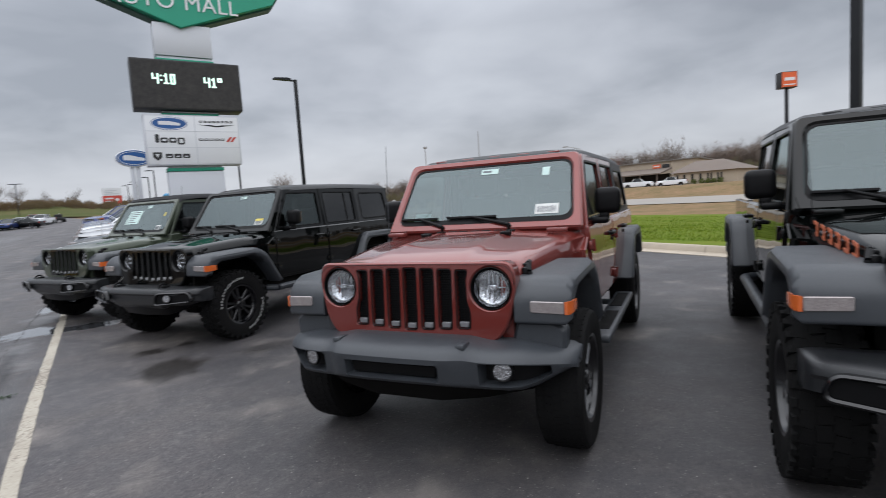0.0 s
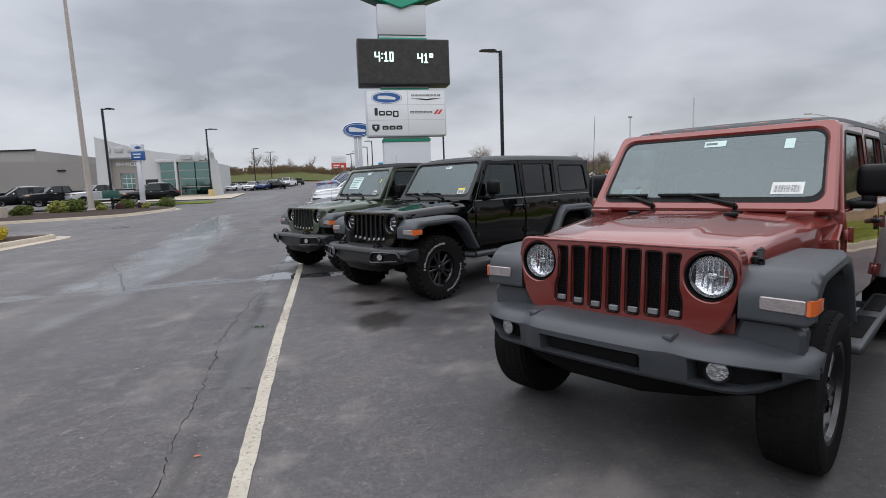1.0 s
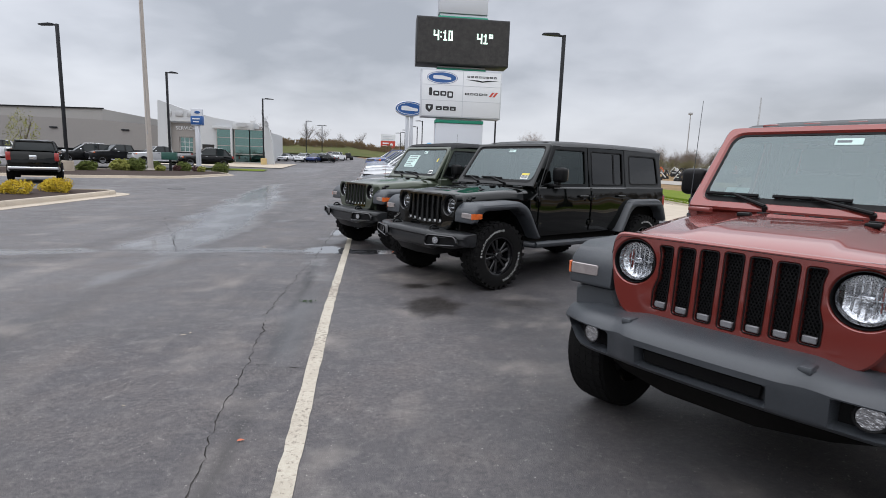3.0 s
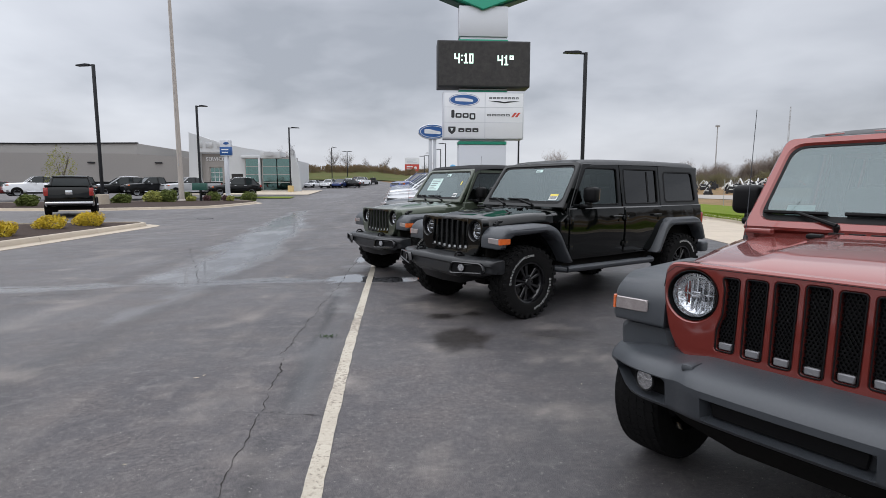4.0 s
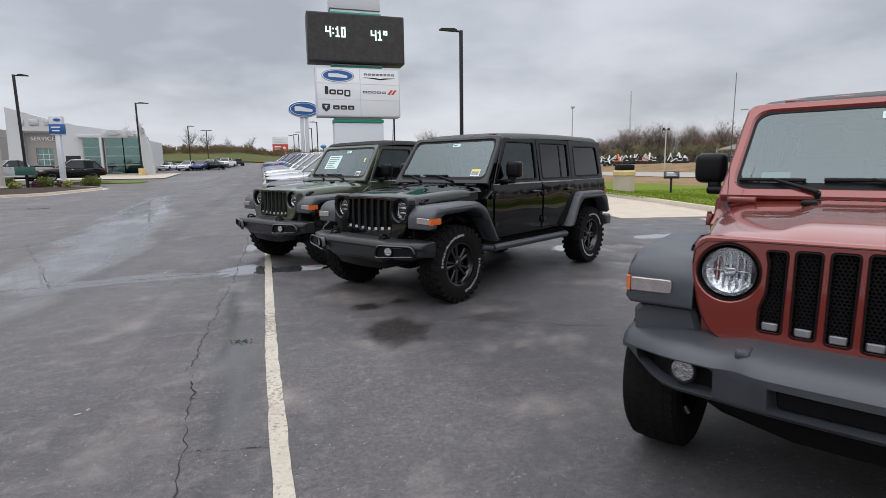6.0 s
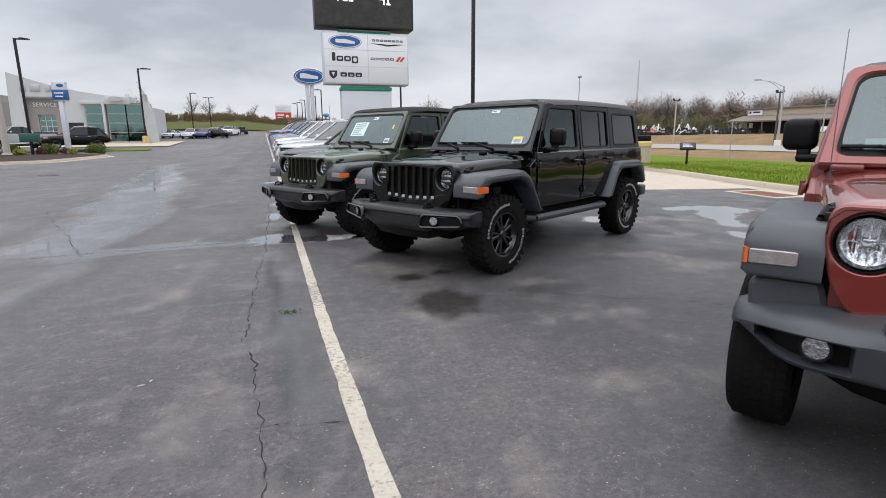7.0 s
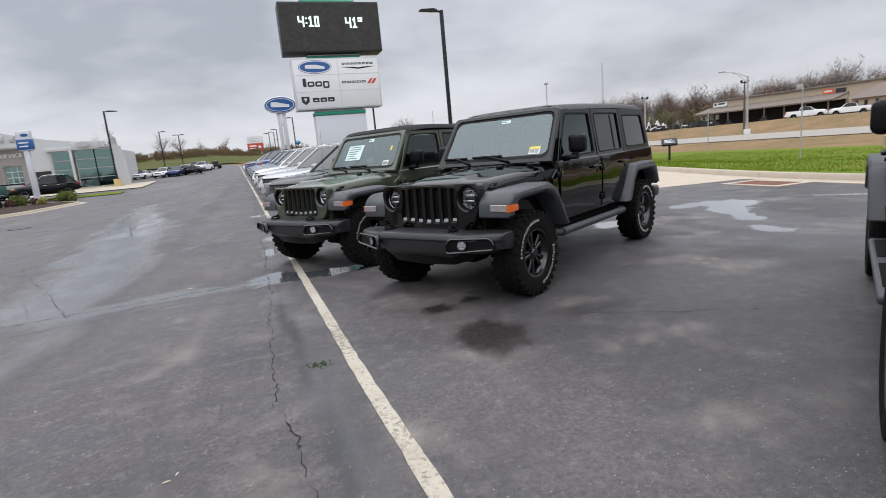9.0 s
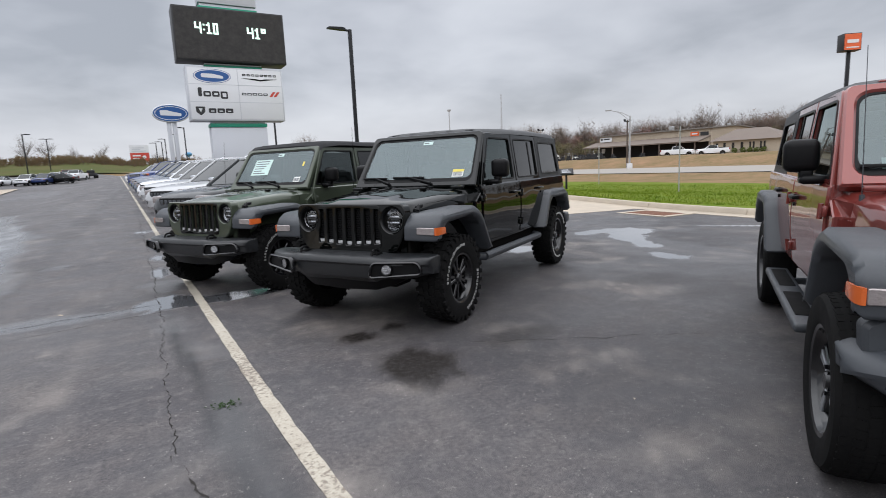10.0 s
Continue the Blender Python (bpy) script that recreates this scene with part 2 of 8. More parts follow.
def worn_paint():
    """White road paint, chipped through to the asphalt here and there."""
    m = material("worn_white_paint", (0.45, 0.415, 0.345), 0.7, other=(0.31, 0.275, 0.22), scale=3, amount=0.9, fine=45, bump=0.3)
    nt = m.node_tree
    N, L = nt.nodes.new, nt.links.new
    b = nt.nodes["Principled BSDF"]
    under = b.inputs["Base Color"].links[0].from_socket
    tc = N("ShaderNodeTexCoord")
    chips, where = N("ShaderNodeTexNoise"), N("ShaderNodeTexNoise")
    chips.inputs["Scale"].default_value, chips.inputs["Detail"].default_value, chips.inputs["Roughness"].default_value = 30, 6, 0.75
    where.inputs["Scale"].default_value, where.inputs["Detail"].default_value = 0.55, 2
    L(tc.outputs["Object"], chips.inputs["Vector"]); L(tc.outputs["Object"], where.inputs["Vector"])
    su = N("ShaderNodeMath"); su.operation = "MULTIPLY_ADD"; su.inputs[1].default_value = 0.55
    L(where.outputs[0], su.inputs[0])
    # the stretch that tyres cross is chipped most
    sep, near, far = N("ShaderNodeSeparateXYZ"), N("ShaderNodeMapRange"), N("ShaderNodeMapRange")
    L(tc.outputs["Object"], sep.inputs[0])
    near.inputs[1].default_value, near.inputs[2].default_value, near.inputs[4].default_value = 3.6, 4.9, 0.055
    far.inputs[1].default_value, far.inputs[2].default_value, far.inputs[4].default_value = 6.2, 7.4, -0.055
    L(sep.outputs[1], near.inputs[0]); L(sep.outputs[1], far.inputs[0])
    worn, tot = N("ShaderNodeMath"), N("ShaderNodeMath")
    L(near.outputs[0], worn.inputs[0]); L(far.outputs[0], worn.inputs[1])
    L(chips.outputs[0], tot.inputs[0]); L(worn.outputs[0], tot.inputs[1]); L(tot.outputs[0], su.inputs[2])
    mr = N("ShaderNodeMapRange"); mr.inputs[1].default_value, mr.inputs[2].default_value = 0.815, 0.91
    L(su.outputs[0], mr.inputs[0])
    mx = N("ShaderNodeMix"); mx.data_type = "RGBA"
    L(mr.outputs[0], mx.inputs[0]); L(under, mx.inputs[6]); mx.inputs[7].default_value = (0.185, 0.155, 0.125, 1)
    L(mx.outputs[2], b.inputs["Base Color"])
    return m


ASPHALT = asphalt_material()
LINE_PAINT = worn_paint()
CRACK_FILL = material("crack", (0.040, 0.037, 0.035), 0.9, fine=200, spec=0.1)
TAR = material("patched_asphalt", (0.035, 0.035, 0.038), 0.5, other=(0.055, 0.055, 0.058), fine=120, bump=0.4, bump_scale=200, rough_var=0.1)
CONCRETE = material("concrete", (0.43, 0.365, 0.285), 0.85, other=(0.33, 0.285, 0.23), scale=2.2, amount=0.8, fine=70, bump=0.25, per_piece=0.06)
ROAD_CONCRETE = material("pale_road", (0.275, 0.252, 0.222), 0.85, other=(0.235, 0.215, 0.19), scale=0.3, fine=8)
GRASS_SOIL = material("grass_ground", (0.074, 0.130, 0.008), 0.95, other=(0.140, 0.158, 0.022), scale=0.9, amount=0.9, fine=14, bump=0.6, bump_scale=30, spec=0.1)
BANK_GRASS = material("rough_bank_grass", (0.050, 0.072, 0.018), 0.95, other=(0.095, 0.082, 0.034), scale=0.12, amount=1.0, fine=1.5, bump=0.6, bump_scale=4, spec=0.1)
GRASS_BLADE = material("grass_blades", (0.078, 0.150, 0.006), 0.9, other=(0.160, 0.190, 0.020), scale=1.1, amount=0.9, fine=6, spec=0.1)
DRY_GRASS = material("dry_grass", (0.250, 0.155, 0.092), 0.95, other=(0.115, 0.096, 0.042), scale=0.30, amount=1.0, fine=2, bump=0.5, bump_scale=6, spec=0.1)
MULCH = material("mulch", (0.030, 0.022, 0.019), 0.95, other=(0.062, 0.045, 0.038), scale=9, fine=45, bump=0.9, bump_scale=45, spec=0.1)
RUST = material("rusted_grate", (0.20, 0.085, 0.045), 0.85, other=(0.11, 0.05, 0.035), scale=9, bump=0.4)

RED = material("maroon_metallic_paint", (0.186, 0.033, 0.0265), 0.38, metal=0.45, other=(0.158, 0.027, 0.0215), scale=1.2, amount=0.5, fine=400, coat=1.0, spec=0.12, wave=0.010, coat_ior=1.6)
BLACK = material("black_paint", (0.0012, 0.0016, 0.0015), 0.5, metal=0.0, other=(0.0018, 0.0023, 0.0022), scale=1.5, fine=300, coat=1.0, spec=0.0, wave=0.014, coat_ior=1.41)
GREEN = material("olive_green_metallic_paint", (0.052, 0.064, 0.044), 0.36, metal=0.3, other=(0.045, 0.055, 0.038), scale=1.2, fine=400, coat=1.0, spec=0.12, wave=0.03, coat_ior=1.38)
WHITE = material("white_paint", (0.74, 0.75, 0.77), 0.35, other=(0.68, 0.69, 0.71), scale=1.0, fine=300, coat=1.0, spec=0.12, wave=0.03)
SILVER = material("silver_paint", (0.46, 0.465, 0.475), 0.35, metal=0.25, fine=400, coat=1.0, spec=0.12, wave=0.03)
GREY_DARK = material("dark_grey_paint", (0.006, 0.0065, 0.0075), 0.4, metal=0.0, fine=400, coat=0.7, spec=0.05, wave=0.03, coat_ior=1.33)
CHARCOAL = material("charcoal_metallic_paint", (0.012, 0.014, 0.016), 0.36, metal=0.3, other=(0.009, 0.0105, 0.012), scale=1.2, fine=400, coat=1.0, spec=0.05, wave=0.02, coat_ior=1.42)
BLUE = material("blue_paint", (0.022, 0.045, 0.17), 0.32, metal=0.3, fine=400, coat=1.0, spec=0.12, wave=0.03)
BLUE_GREY = material("slate_blue_paint", (0.06, 0.085, 0.13), 0.32, metal=0.4, fine=400, coat=1.0, spec=0.12, wave=0.03)
CRIMSON = material("red_paint", (0.18, 0.02, 0.02), 0.35, fine=300, coat=1.0, spec=0.12, wave=0.03)
PLASTIC = material("charcoal_textured_plastic", (0.030, 0.034, 0.040), 0.42, other=(0.040, 0.0445, 0.051), scale=5, amount=0.9, fine=90, bump=0.16, bump_scale=500, rough_var=0.07, spec=0.5)
PLASTIC_BLACK = material("black_plastic", (0.004, 0.004, 0.0045), 0.4, other=(0.007, 0.007, 0.0075), fine=120, bump=0.08, bump_scale=400, spec=0.14)
BUMPER_BLACK = material("satin_black_bumper", (0.011, 0.012, 0.0135), 0.33, other=(0.017, 0.018, 0.020), scale=5, amount=0.8, fine=90, bump=0.10, bump_scale=500, rough_var=0.06, spec=0.5)
UNDER = material("underbody", (0.006, 0.006, 0.006), 0.9, other=(0.014, 0.013, 0.012), scale=4, spec=0.05)
HARDTOP = material("textured_black_hardtop", (0.022, 0.023, 0.025), 0.5, other=(0.03, 0.031, 0.033), fine=150, bump=0.1, bump_scale=500, spec=0.3)
SOFTTOP = material("black_soft_top_cloth", (0.020, 0.020, 0.022), 0.85, other=(0.03, 0.03, 0.032), scale=5, fine=300, bump=0.25, bump_scale=300, spec=0.2)
RUBBER = material("tyre_rubber", (0.0045, 0.0045, 0.005), 0.8, other=(0.010, 0.0098, 0.0095), scale=7, amount=0.8, fine=60, bump=0.2, bump_scale=120, rough_var=0.1, spec=0.10)
LETTERS = material("raised_white_letters", (0.42, 0.42, 0.41), 0.8, fine=60)
RIM_BLACK = material("gloss_black_alloy", (0.004, 0.004, 0.005), 0.16, metal=0.0, fine=100, spec=0.6)
RIM_MACHINED = material("machined_alloy", (0.40, 0.41, 0.43), 0.3, metal=0.6, other=(0.26, 0.27, 0.29), fine=200)
CHROME = material("chrome", (0.72, 0.73, 0.75), 0.09, metal=1.0, other=(0.66, 0.67, 0.69), fine=120)
REFLECTOR = material("lamp_reflector", (0.72, 0.73, 0.75), 0.10, metal=1.0, other=(0.25, 0.255, 0.27), scale=30, amount=1.0, fine=90, bump=0.6, bump_scale=70)
AMBER = material("amber_lens", (0.62, 0.135, 0.03), 0.22, other=(0.52, 0.10, 0.02), scale=20, fine=120, bump=0.25, bump_scale=150, coat=0.6)
CLEAR_LENS = material("clear_ribbed_lens", (0.34, 0.305, 0.298), 0.22, metal=0.3, other=(0.24, 0.21, 0.205), scale=26, amount=0.9, fine=110, bump=0.25, bump_scale=90, coat=0.8)
INSERT_GREY = material("satin_grey_insert", (0.20, 0.20, 0.21), 0.4, metal=0.3, fine=80)
TAIL_LENS = material("red_lens", (0.32, 0.018, 0.014), 0.2, fine=100, bump=0.2, bump_scale=120, coat=0.8)
INTERIOR = material("black_cabin_trim", (0.020, 0.020, 0.021), 0.75, other=(0.03, 0.03, 0.031), fine=100, spec=0.2)
SEAT = material("seat_cloth", (0.032, 0.032, 0.034), 0.9, other=(0.05, 0.05, 0.052), fine=200, bump=0.2, spec=0.15)
GLASS = glass_material("windscreen_glass", (0.27, 0.315, 0.312), 0.115, (0.84, 0.98, 1.0))
GLASS_SIDE = glass_material("side_glass", (0.30, 0.345, 0.34), 0.078, (0.88, 1.0, 0.99))
GLASS_DARK = glass_material("privacy_glass", (0.05, 0.055, 0.055), 0.07)
LENS_GLASS = glass_material("lens_glass", (0.95, 0.96, 0.97), 0.04)
PAPER = material("white_paper", (0.72, 0.73, 0.71), 0.7, fine=40)
PAPER_MINT = material("mint_paper", (0.56, 0.72, 0.68), 0.7, fine=40)
PAPER_YELLOW = material("yellow_label", (0.75, 0.62, 0.12), 0.7, fine=40)
INK = material("ink", (0.15, 0.165, 0.18), 0.7)
INK_ORANGE = material("orange_decal", (0.52, 0.13, 0.055), 0.5)

SIGN_WHITE = material("sign_white", (0.70, 0.71, 0.73), 0.45, other=(0.64, 0.65, 0.67), scale=0.6, fine=6)
SIGN_GREY = material("pylon_grey_metal", (0.55, 0.565, 0.60), 0.5, metal=0.2, other=(0.51, 0.525, 0.56), scale=0.5, fine=8)
SIGN_GREEN = material("sign_green", (0.012, 0.30, 0.19), 0.45, other=(0.012, 0.26, 0.16), scale=0.5, fine=8)
SIGN_GREEN_DARK = material("dark_green_edge", (0.02, 0.09, 0.07), 0.5)
SIGN_BLUE = material("sign_blue", (0.02, 0.10, 0.32), 0.4)
SIGN_BLACK = material("sign_black", (0.02, 0.02, 0.022), 0.5)
SIGN_RED = material("sign_red", (0.55, 0.06, 0.04), 0.5)
SIGN_ORANGE = material("sign_orange", (0.75, 0.13, 0.035), 0.5)
LED_FACE = material("led_panel_face", (0.020, 0.019, 0.019), 0.8, other=(0.045, 0.042, 0.040), scale=3, amount=1.0, fine=11, bump=0.5, bump_scale=14)
LED_ON = material("lit_led", (0.6, 0.8, 0.7), 0.5, emit=(0.72, 1.0, 0.86), strength=1.1)
POLE_BLACK = material("black_powder_coat", (0.020, 0.021, 0.024), 0.45, fine=20, spec=0.2)
POLE_STEEL = material("galvanised_steel", (0.40, 0.40, 0.40), 0.5, metal=0.4, fine=20)
POLE_TAN = material("weathered_pale_pole", (0.42, 0.38, 0.34), 0.6, other=(0.34, 0.30, 0.27), scale=2, fine=20)
YELLOW = material("yellow_paint", (0.58, 0.42, 0.17), 0.7, other=(0.45, 0.34, 0.17), scale=3, amount=0.8, fine=25)
WALL_GREY = material("grey_block_wall", (0.26, 0.245, 0.23), 0.8, other=(0.225, 0.21, 0.20), scale=0.25, fine=4, bump=0.1, bump_scale=5)
WALL_GREY_LIGHT = material("lighter_grey_wall", (0.30, 0.29, 0.275), 0.8, other=(0.26, 0.25, 0.24), scale=0.25, fine=4)
WALL_WHITE = material("white_metal_panel", (0.47, 0.48, 0.49), 0.45, other=(0.43, 0.44, 0.45), scale=0.3, fine=4)
SHOW_GLASS = glass_material("showroom_glass", (0.22, 0.46, 0.42), 0.22, (0.72, 1.0, 0.95))
# for doors and windows, and for the sheet that darkens the store's lean-to
DOOR_SHADE_DARK = material("dark_doors_windows_shade", (0.03, 0.028, 0.027), 0.6, spec=0.2)
WALL_TAN = material("tan_metal_siding", (0.42, 0.35, 0.27), 0.7, other=(0.37, 0.31, 0.24), scale=0.2, fine=2)
ROOF_BROWN = material("brown_roof", (0.16, 0.125, 0.10), 0.8, other=(0.125, 0.10, 0.085), scale=0.3, fine=3)
ROOF_GREY = material("grey_metal_roof", (0.165, 0.150, 0.130), 0.75, other=(0.135, 0.122, 0.108), scale=0.3, fine=3)
BARK = material("bark", (0.085, 0.068, 0.057), 0.9, other=(0.12, 0.098, 0.083), scale=4, fine=20, spec=0.1)
TWIGS = material("bare_twigs", (0.235, 0.180, 0.152), 0.9, other=(0.16, 0.135, 0.105), scale=0.15, amount=1.0, fine=2, spec=0.1)
TWIGS_GREY = material("grey_bare_twigs", (0.215, 0.185, 0.165), 0.9, other=(0.165, 0.145, 0.13), scale=0.15, amount=1.0, fine=2, spec=0.1)
TWIGS_RED = material("reddish_budding_twigs", (0.235, 0.105, 0.085), 0.9, other=(0.19, 0.100, 0.080), scale=0.15, amount=1.0, fine=2, spec=0.1)
TWIGS_OLIVE = material("olive_budding_twigs", (0.215, 0.195, 0.095), 0.9, other=(0.16, 0.145, 0.085), scale=0.15, amount=1.0, fine=2, spec=0.1)
TWIGS_RUST = material("rusty_dry_scrub", (0.19, 0.125, 0.075), 0.9, other=(0.13, 0.105, 0.055), scale=0.15, amount=1.0, fine=2, spec=0.1)
LEAF_DARK = material("evergreen_leaves", (0.070, 0.092, 0.024), 0.8, other=(0.110, 0.130, 0.035), scale=5, amount=1.0, fine=25, spec=0.1)
LEAF_GOLD = material("golden_shrub_leaves", (0.52, 0.36, 0.03), 0.8, other=(0.36, 0.28, 0.03), scale=6, amount=1.0, fine=25, spec=0.1)
LEAF_RED = material("dark_red_leaves", (0.075, 0.022, 0.022), 0.8, other=(0.05, 0.02, 0.02), scale=6, fine=25)
LEAF_LIME = material("spring_leaves", (0.24, 0.24, 0.06), 0.8, other=(0.17, 0.18, 0.05), scale=6, amount=1.0, fine=25, spec=0.1)
WEED = material("weed_leaves", (0.018, 0.038, 0.012), 0.8, other=(0.03, 0.05, 0.016), scale=30, fine=90, spec=0.2)
MACHINE_WHITE = material("machine_white", (0.60, 0.60, 0.58), 0.5)
MACHINE_DARK = material("machine_dark", (0.03, 0.03, 0.032), 0.6, spec=0.2)
WATER_TOWER = material("water_tower_blue", (0.06, 0.24, 0.42), 0.5)


# ---- shape helpers ----
def part(name, bm, mat, parent=None, label="", smooth=30, pos=None):
    bmesh.ops.recalc_face_normals(bm, faces=bm.faces[:])
    me = bpy.data.meshes.new(name)
    bm.to_mesh(me)
    bm.free()
    me.materials.append(mat)
    if smooth:
        me.shade_smooth()
        me.set_sharp_from_angle(angle=radians(smooth))
    ob = new(name, me)
    if parent is not None:
        ob.parent = parent
    if pos is not None:
        ob.matrix_basis = pos
    if label:
        ob["label"] = label
    return ob


def shared(name, me, parent, m):
    """Another object on a mesh that exists already."""
    ob = new(name, me)
    ob.parent = parent
    ob.matrix_basis = m
    return ob


def root(name, m, label, category, group="", kind=""):
    ob = new(name)
    ob.matrix_basis = m
    return tagged(ob, label, category, group, kind)


def box(bm, x0, x1, y0, y1, z0, z1, bevel=0.0, seg=2, m=None):
    r = bmesh.ops.create_cube(bm, size=1.0)
    vs = r["verts"]
    for v in vs:
        v.co = Vector((x0 + (v.co.x + 0.5) * (x1 - x0), y0 + (v.co.y + 0.5) * (y1 - y0), z0 + (v.co.z + 0.5) * (z1 - z0)))
    if bevel:
        es = list({e for v in vs for e in v.link_edges})
        res = bmesh.ops.bevel(bm, geom=es, offset=bevel, segments=seg, affect="EDGES", profile=0.5, clamp_overlap=True)
        vs = list({v for f in res["faces"] for v in f.verts} | {v for v in vs if v.is_valid})
    if m is not None:
        for v in vs:
            v.co = m @ v.co
    return vs


def boxed(x0, x1, y0, y1, z0, z1, bevel=0.0, seg=2, m=None):
    bm = bmesh.new()
    box(bm, x0, x1, y0, y1, z0, z1, bevel, seg, m)
    return bm


def rod(bm, p0, p1, r0, r1=None, seg=10, caps=True):
    p0, p1 = Vector(p0), Vector(p1)
    r1 = r0 if r1 is None else r1
    d = (p1 - p0).normalized()
    a = d.orthogonal().normalized()
    b = d.cross(a)
    rings = []
    for p, r in ((p0, r0), (p1, r1)):
        rings.append([bm.verts.new(p + (a * math.cos(2 * math.pi * k / seg) + b * math.sin(2 * math.pi * k / seg)) * r) for k in range(seg)])
    for k in range(seg):
        bm.faces.new((rings[0][k], rings[0][(k + 1) % seg], rings[1][(k + 1) % seg], rings[1][k]))
    if caps:
        bm.faces.new(rings[0][::-1])
        bm.faces.new(rings[1])


def tube(bm, pts, r, seg=8):
    for a, b in zip(pts[:-1], pts[1:]):
        rod(bm, a, b, r, r, seg)


def loft(bm, rings, cap=True, closed=True):
    vr = [[bm.verts.new(p) for p in ring] for ring in rings]
    n = len(vr[0])
    for a, b in zip(vr[:-1], vr[1:]):
        for k in range(n if closed else n - 1):
            j = (k + 1) % n
            bm.faces.new((a[k], a[j], b[j], b[k]))
    if cap:
        bm.faces.new(vr[0][::-1])
        bm.faces.new(vr[-1])
    return vr


def lathe(bm, profile, seg=32, axis="y"):
    """Turns (radius, along) pairs about the axis."""
    rings = []
    for k in range(seg):
        a = 2 * math.pi * k / seg
        c, s = math.cos(a), math.sin(a)
        rings.append([bm.verts.new((r * c, h, r * s) if axis == "y" else ((r * c, r * s, h) if axis == "z" else (h, r * c, r * s))) for r, h in profile])
    for k in range(seg):
        a, b = rings[k], rings[(k + 1) % seg]
        for i in range(len(profile) - 1):
            bm.faces.new((a[i], a[i + 1], b[i + 1], b[i]))


def offset_poly(poly, d):
    """Moves a closed outline inwards by d (outwards when negative), whatever way it runs."""
    area = sum(a[0] * b[1] - b[0] * a[1] for a, b in zip(poly, poly[1:] + poly[:1]))
    s = 1 if area > 0 else -1
    out = []
    n = len(poly)
    for i in range(n):
        p0, p1, p2 = Vector(poly[i - 1]), Vector(poly[i]), Vector(poly[(i + 1) % n])
        e1, e2 = (p1 - p0), (p2 - p1)
        if e1.length < 1e-6 or e2.length < 1e-6:
            out.append(tuple(p1))
            continue
        e1.normalize(); e2.normalize()
        n1, n2 = Vector((-e1.y, e1.x)) * s, Vector((-e2.y, e2.x)) * s
        b = n1 + n2
        q = max(0.35, b.length_squared / 2)
        out.append(tuple(p1 + b * (d / q)))
    return out


def rounded(poly, r, n=4):
    """An outline with its corners rounded; r may be one radius or one for each corner."""
    out = []
    m = len(poly)
    rs = r if isinstance(r, (list, tuple)) else [r] * m
    for i in range(m):
        p0, p1, p2 = Vector(poly[i - 1]), Vector(poly[i]), Vector(poly[(i + 1) % m])
        a, b = (p0 - p1), (p2 - p1)
        ri = min(rs[i], a.length * 0.48, b.length * 0.48)
        if ri < 1e-4:
            out.append(tuple(p1))
            continue
        a.normalize(); b.normalize()
        s, e = p1 + a * ri, p1 + b * ri
        for k in range(n + 1):
            t = k / n
            out.append(tuple(s * (1 - t) ** 2 + p1 * (2 * t * (1 - t)) + e * t ** 2))
    return out


def circle(cx, cy, r, n=24, ry=None):
    return [(cx + r * math.cos(2 * math.pi * k / n), cy + (ry or r) * math.sin(2 * math.pi * k / n)) for k in range(n)]


def plate(outer, holes=(), depth=0.02, m=None, chamfer=0.0, bm=None):
    """A flat piece with real holes: the outline lies in u, v and the thickness runs from 0 to depth along w; m carries u, v, w to x, y, z."""
    from_geo = bpy_tess
    bm = bm or bmesh.new()
    m = m or Matrix()
    outer = list(outer)
    c = chamfer
    loops = [outer, *map(list, holes)]
    inner = [offset_poly(loops[0], c)] + [offset_poly(h, -c) for h in loops[1:]] if c else loops
    flat = [Vector((u, v, 0)) for lp in inner for u, v in lp]
    tris = from_geo([[Vector((u, v, 0)) for u, v in lp] for lp in inner])
    top = [bm.verts.new(m @ Vector((p.x, p.y, depth))) for p in flat]
    rims = [[bm.verts.new(m @ Vector((u, v, depth - c))) for u, v in lp] for lp in loops] if c else None
    low = [[bm.verts.new(m @ Vector((u, v, 0))) for u, v in lp] for lp in loops]
    for t in tris:
        try:
            bm.faces.new([top[i] for i in t])
        except ValueError:
            pass
    tl = [Vector((u, v, 0)) for lp in loops for u, v in lp]
    lowflat = [v for lp in low for v in lp]
    for t in from_geo([[Vector((u, v, 0)) for u, v in lp] for lp in loops]):
        try:
            bm.faces.new([lowflat[i] for i in t][::-1])
        except ValueError:
            pass
    k0 = 0
    for li, lp in enumerate(loops):
        n = len(lp)
        t = top[k0:k0 + n]
        k0 += n
        stack = [t, rims[li], low[li]] if c else [t, low[li]]
        for a, b in zip(stack[:-1], stack[1:]):
            for i in range(n):
                j = (i + 1) % n
                bm.faces.new((a[i], a[j], b[j], b[i]))
    return bm


from mathutils.geometry import tessellate_polygon as bpy_tess


def axes(origin, u, v, w):
    """The matrix that carries u, v, w to those directions from the origin."""
    m = Matrix.Identity(4)
    for i, d in enumerate((u, v, w)):
        d = Vector(d)
        for r in range(3):
            m[r][i] = d[r]
    for r in range(3):
        m[r][3] = origin[r]
    return m


def lerp(a, b, t):
    return a + (b - a) * t


def smooth01(t):
    t = min(1.0, max(0.0, t))
    return t * t * (3 - 2 * t)


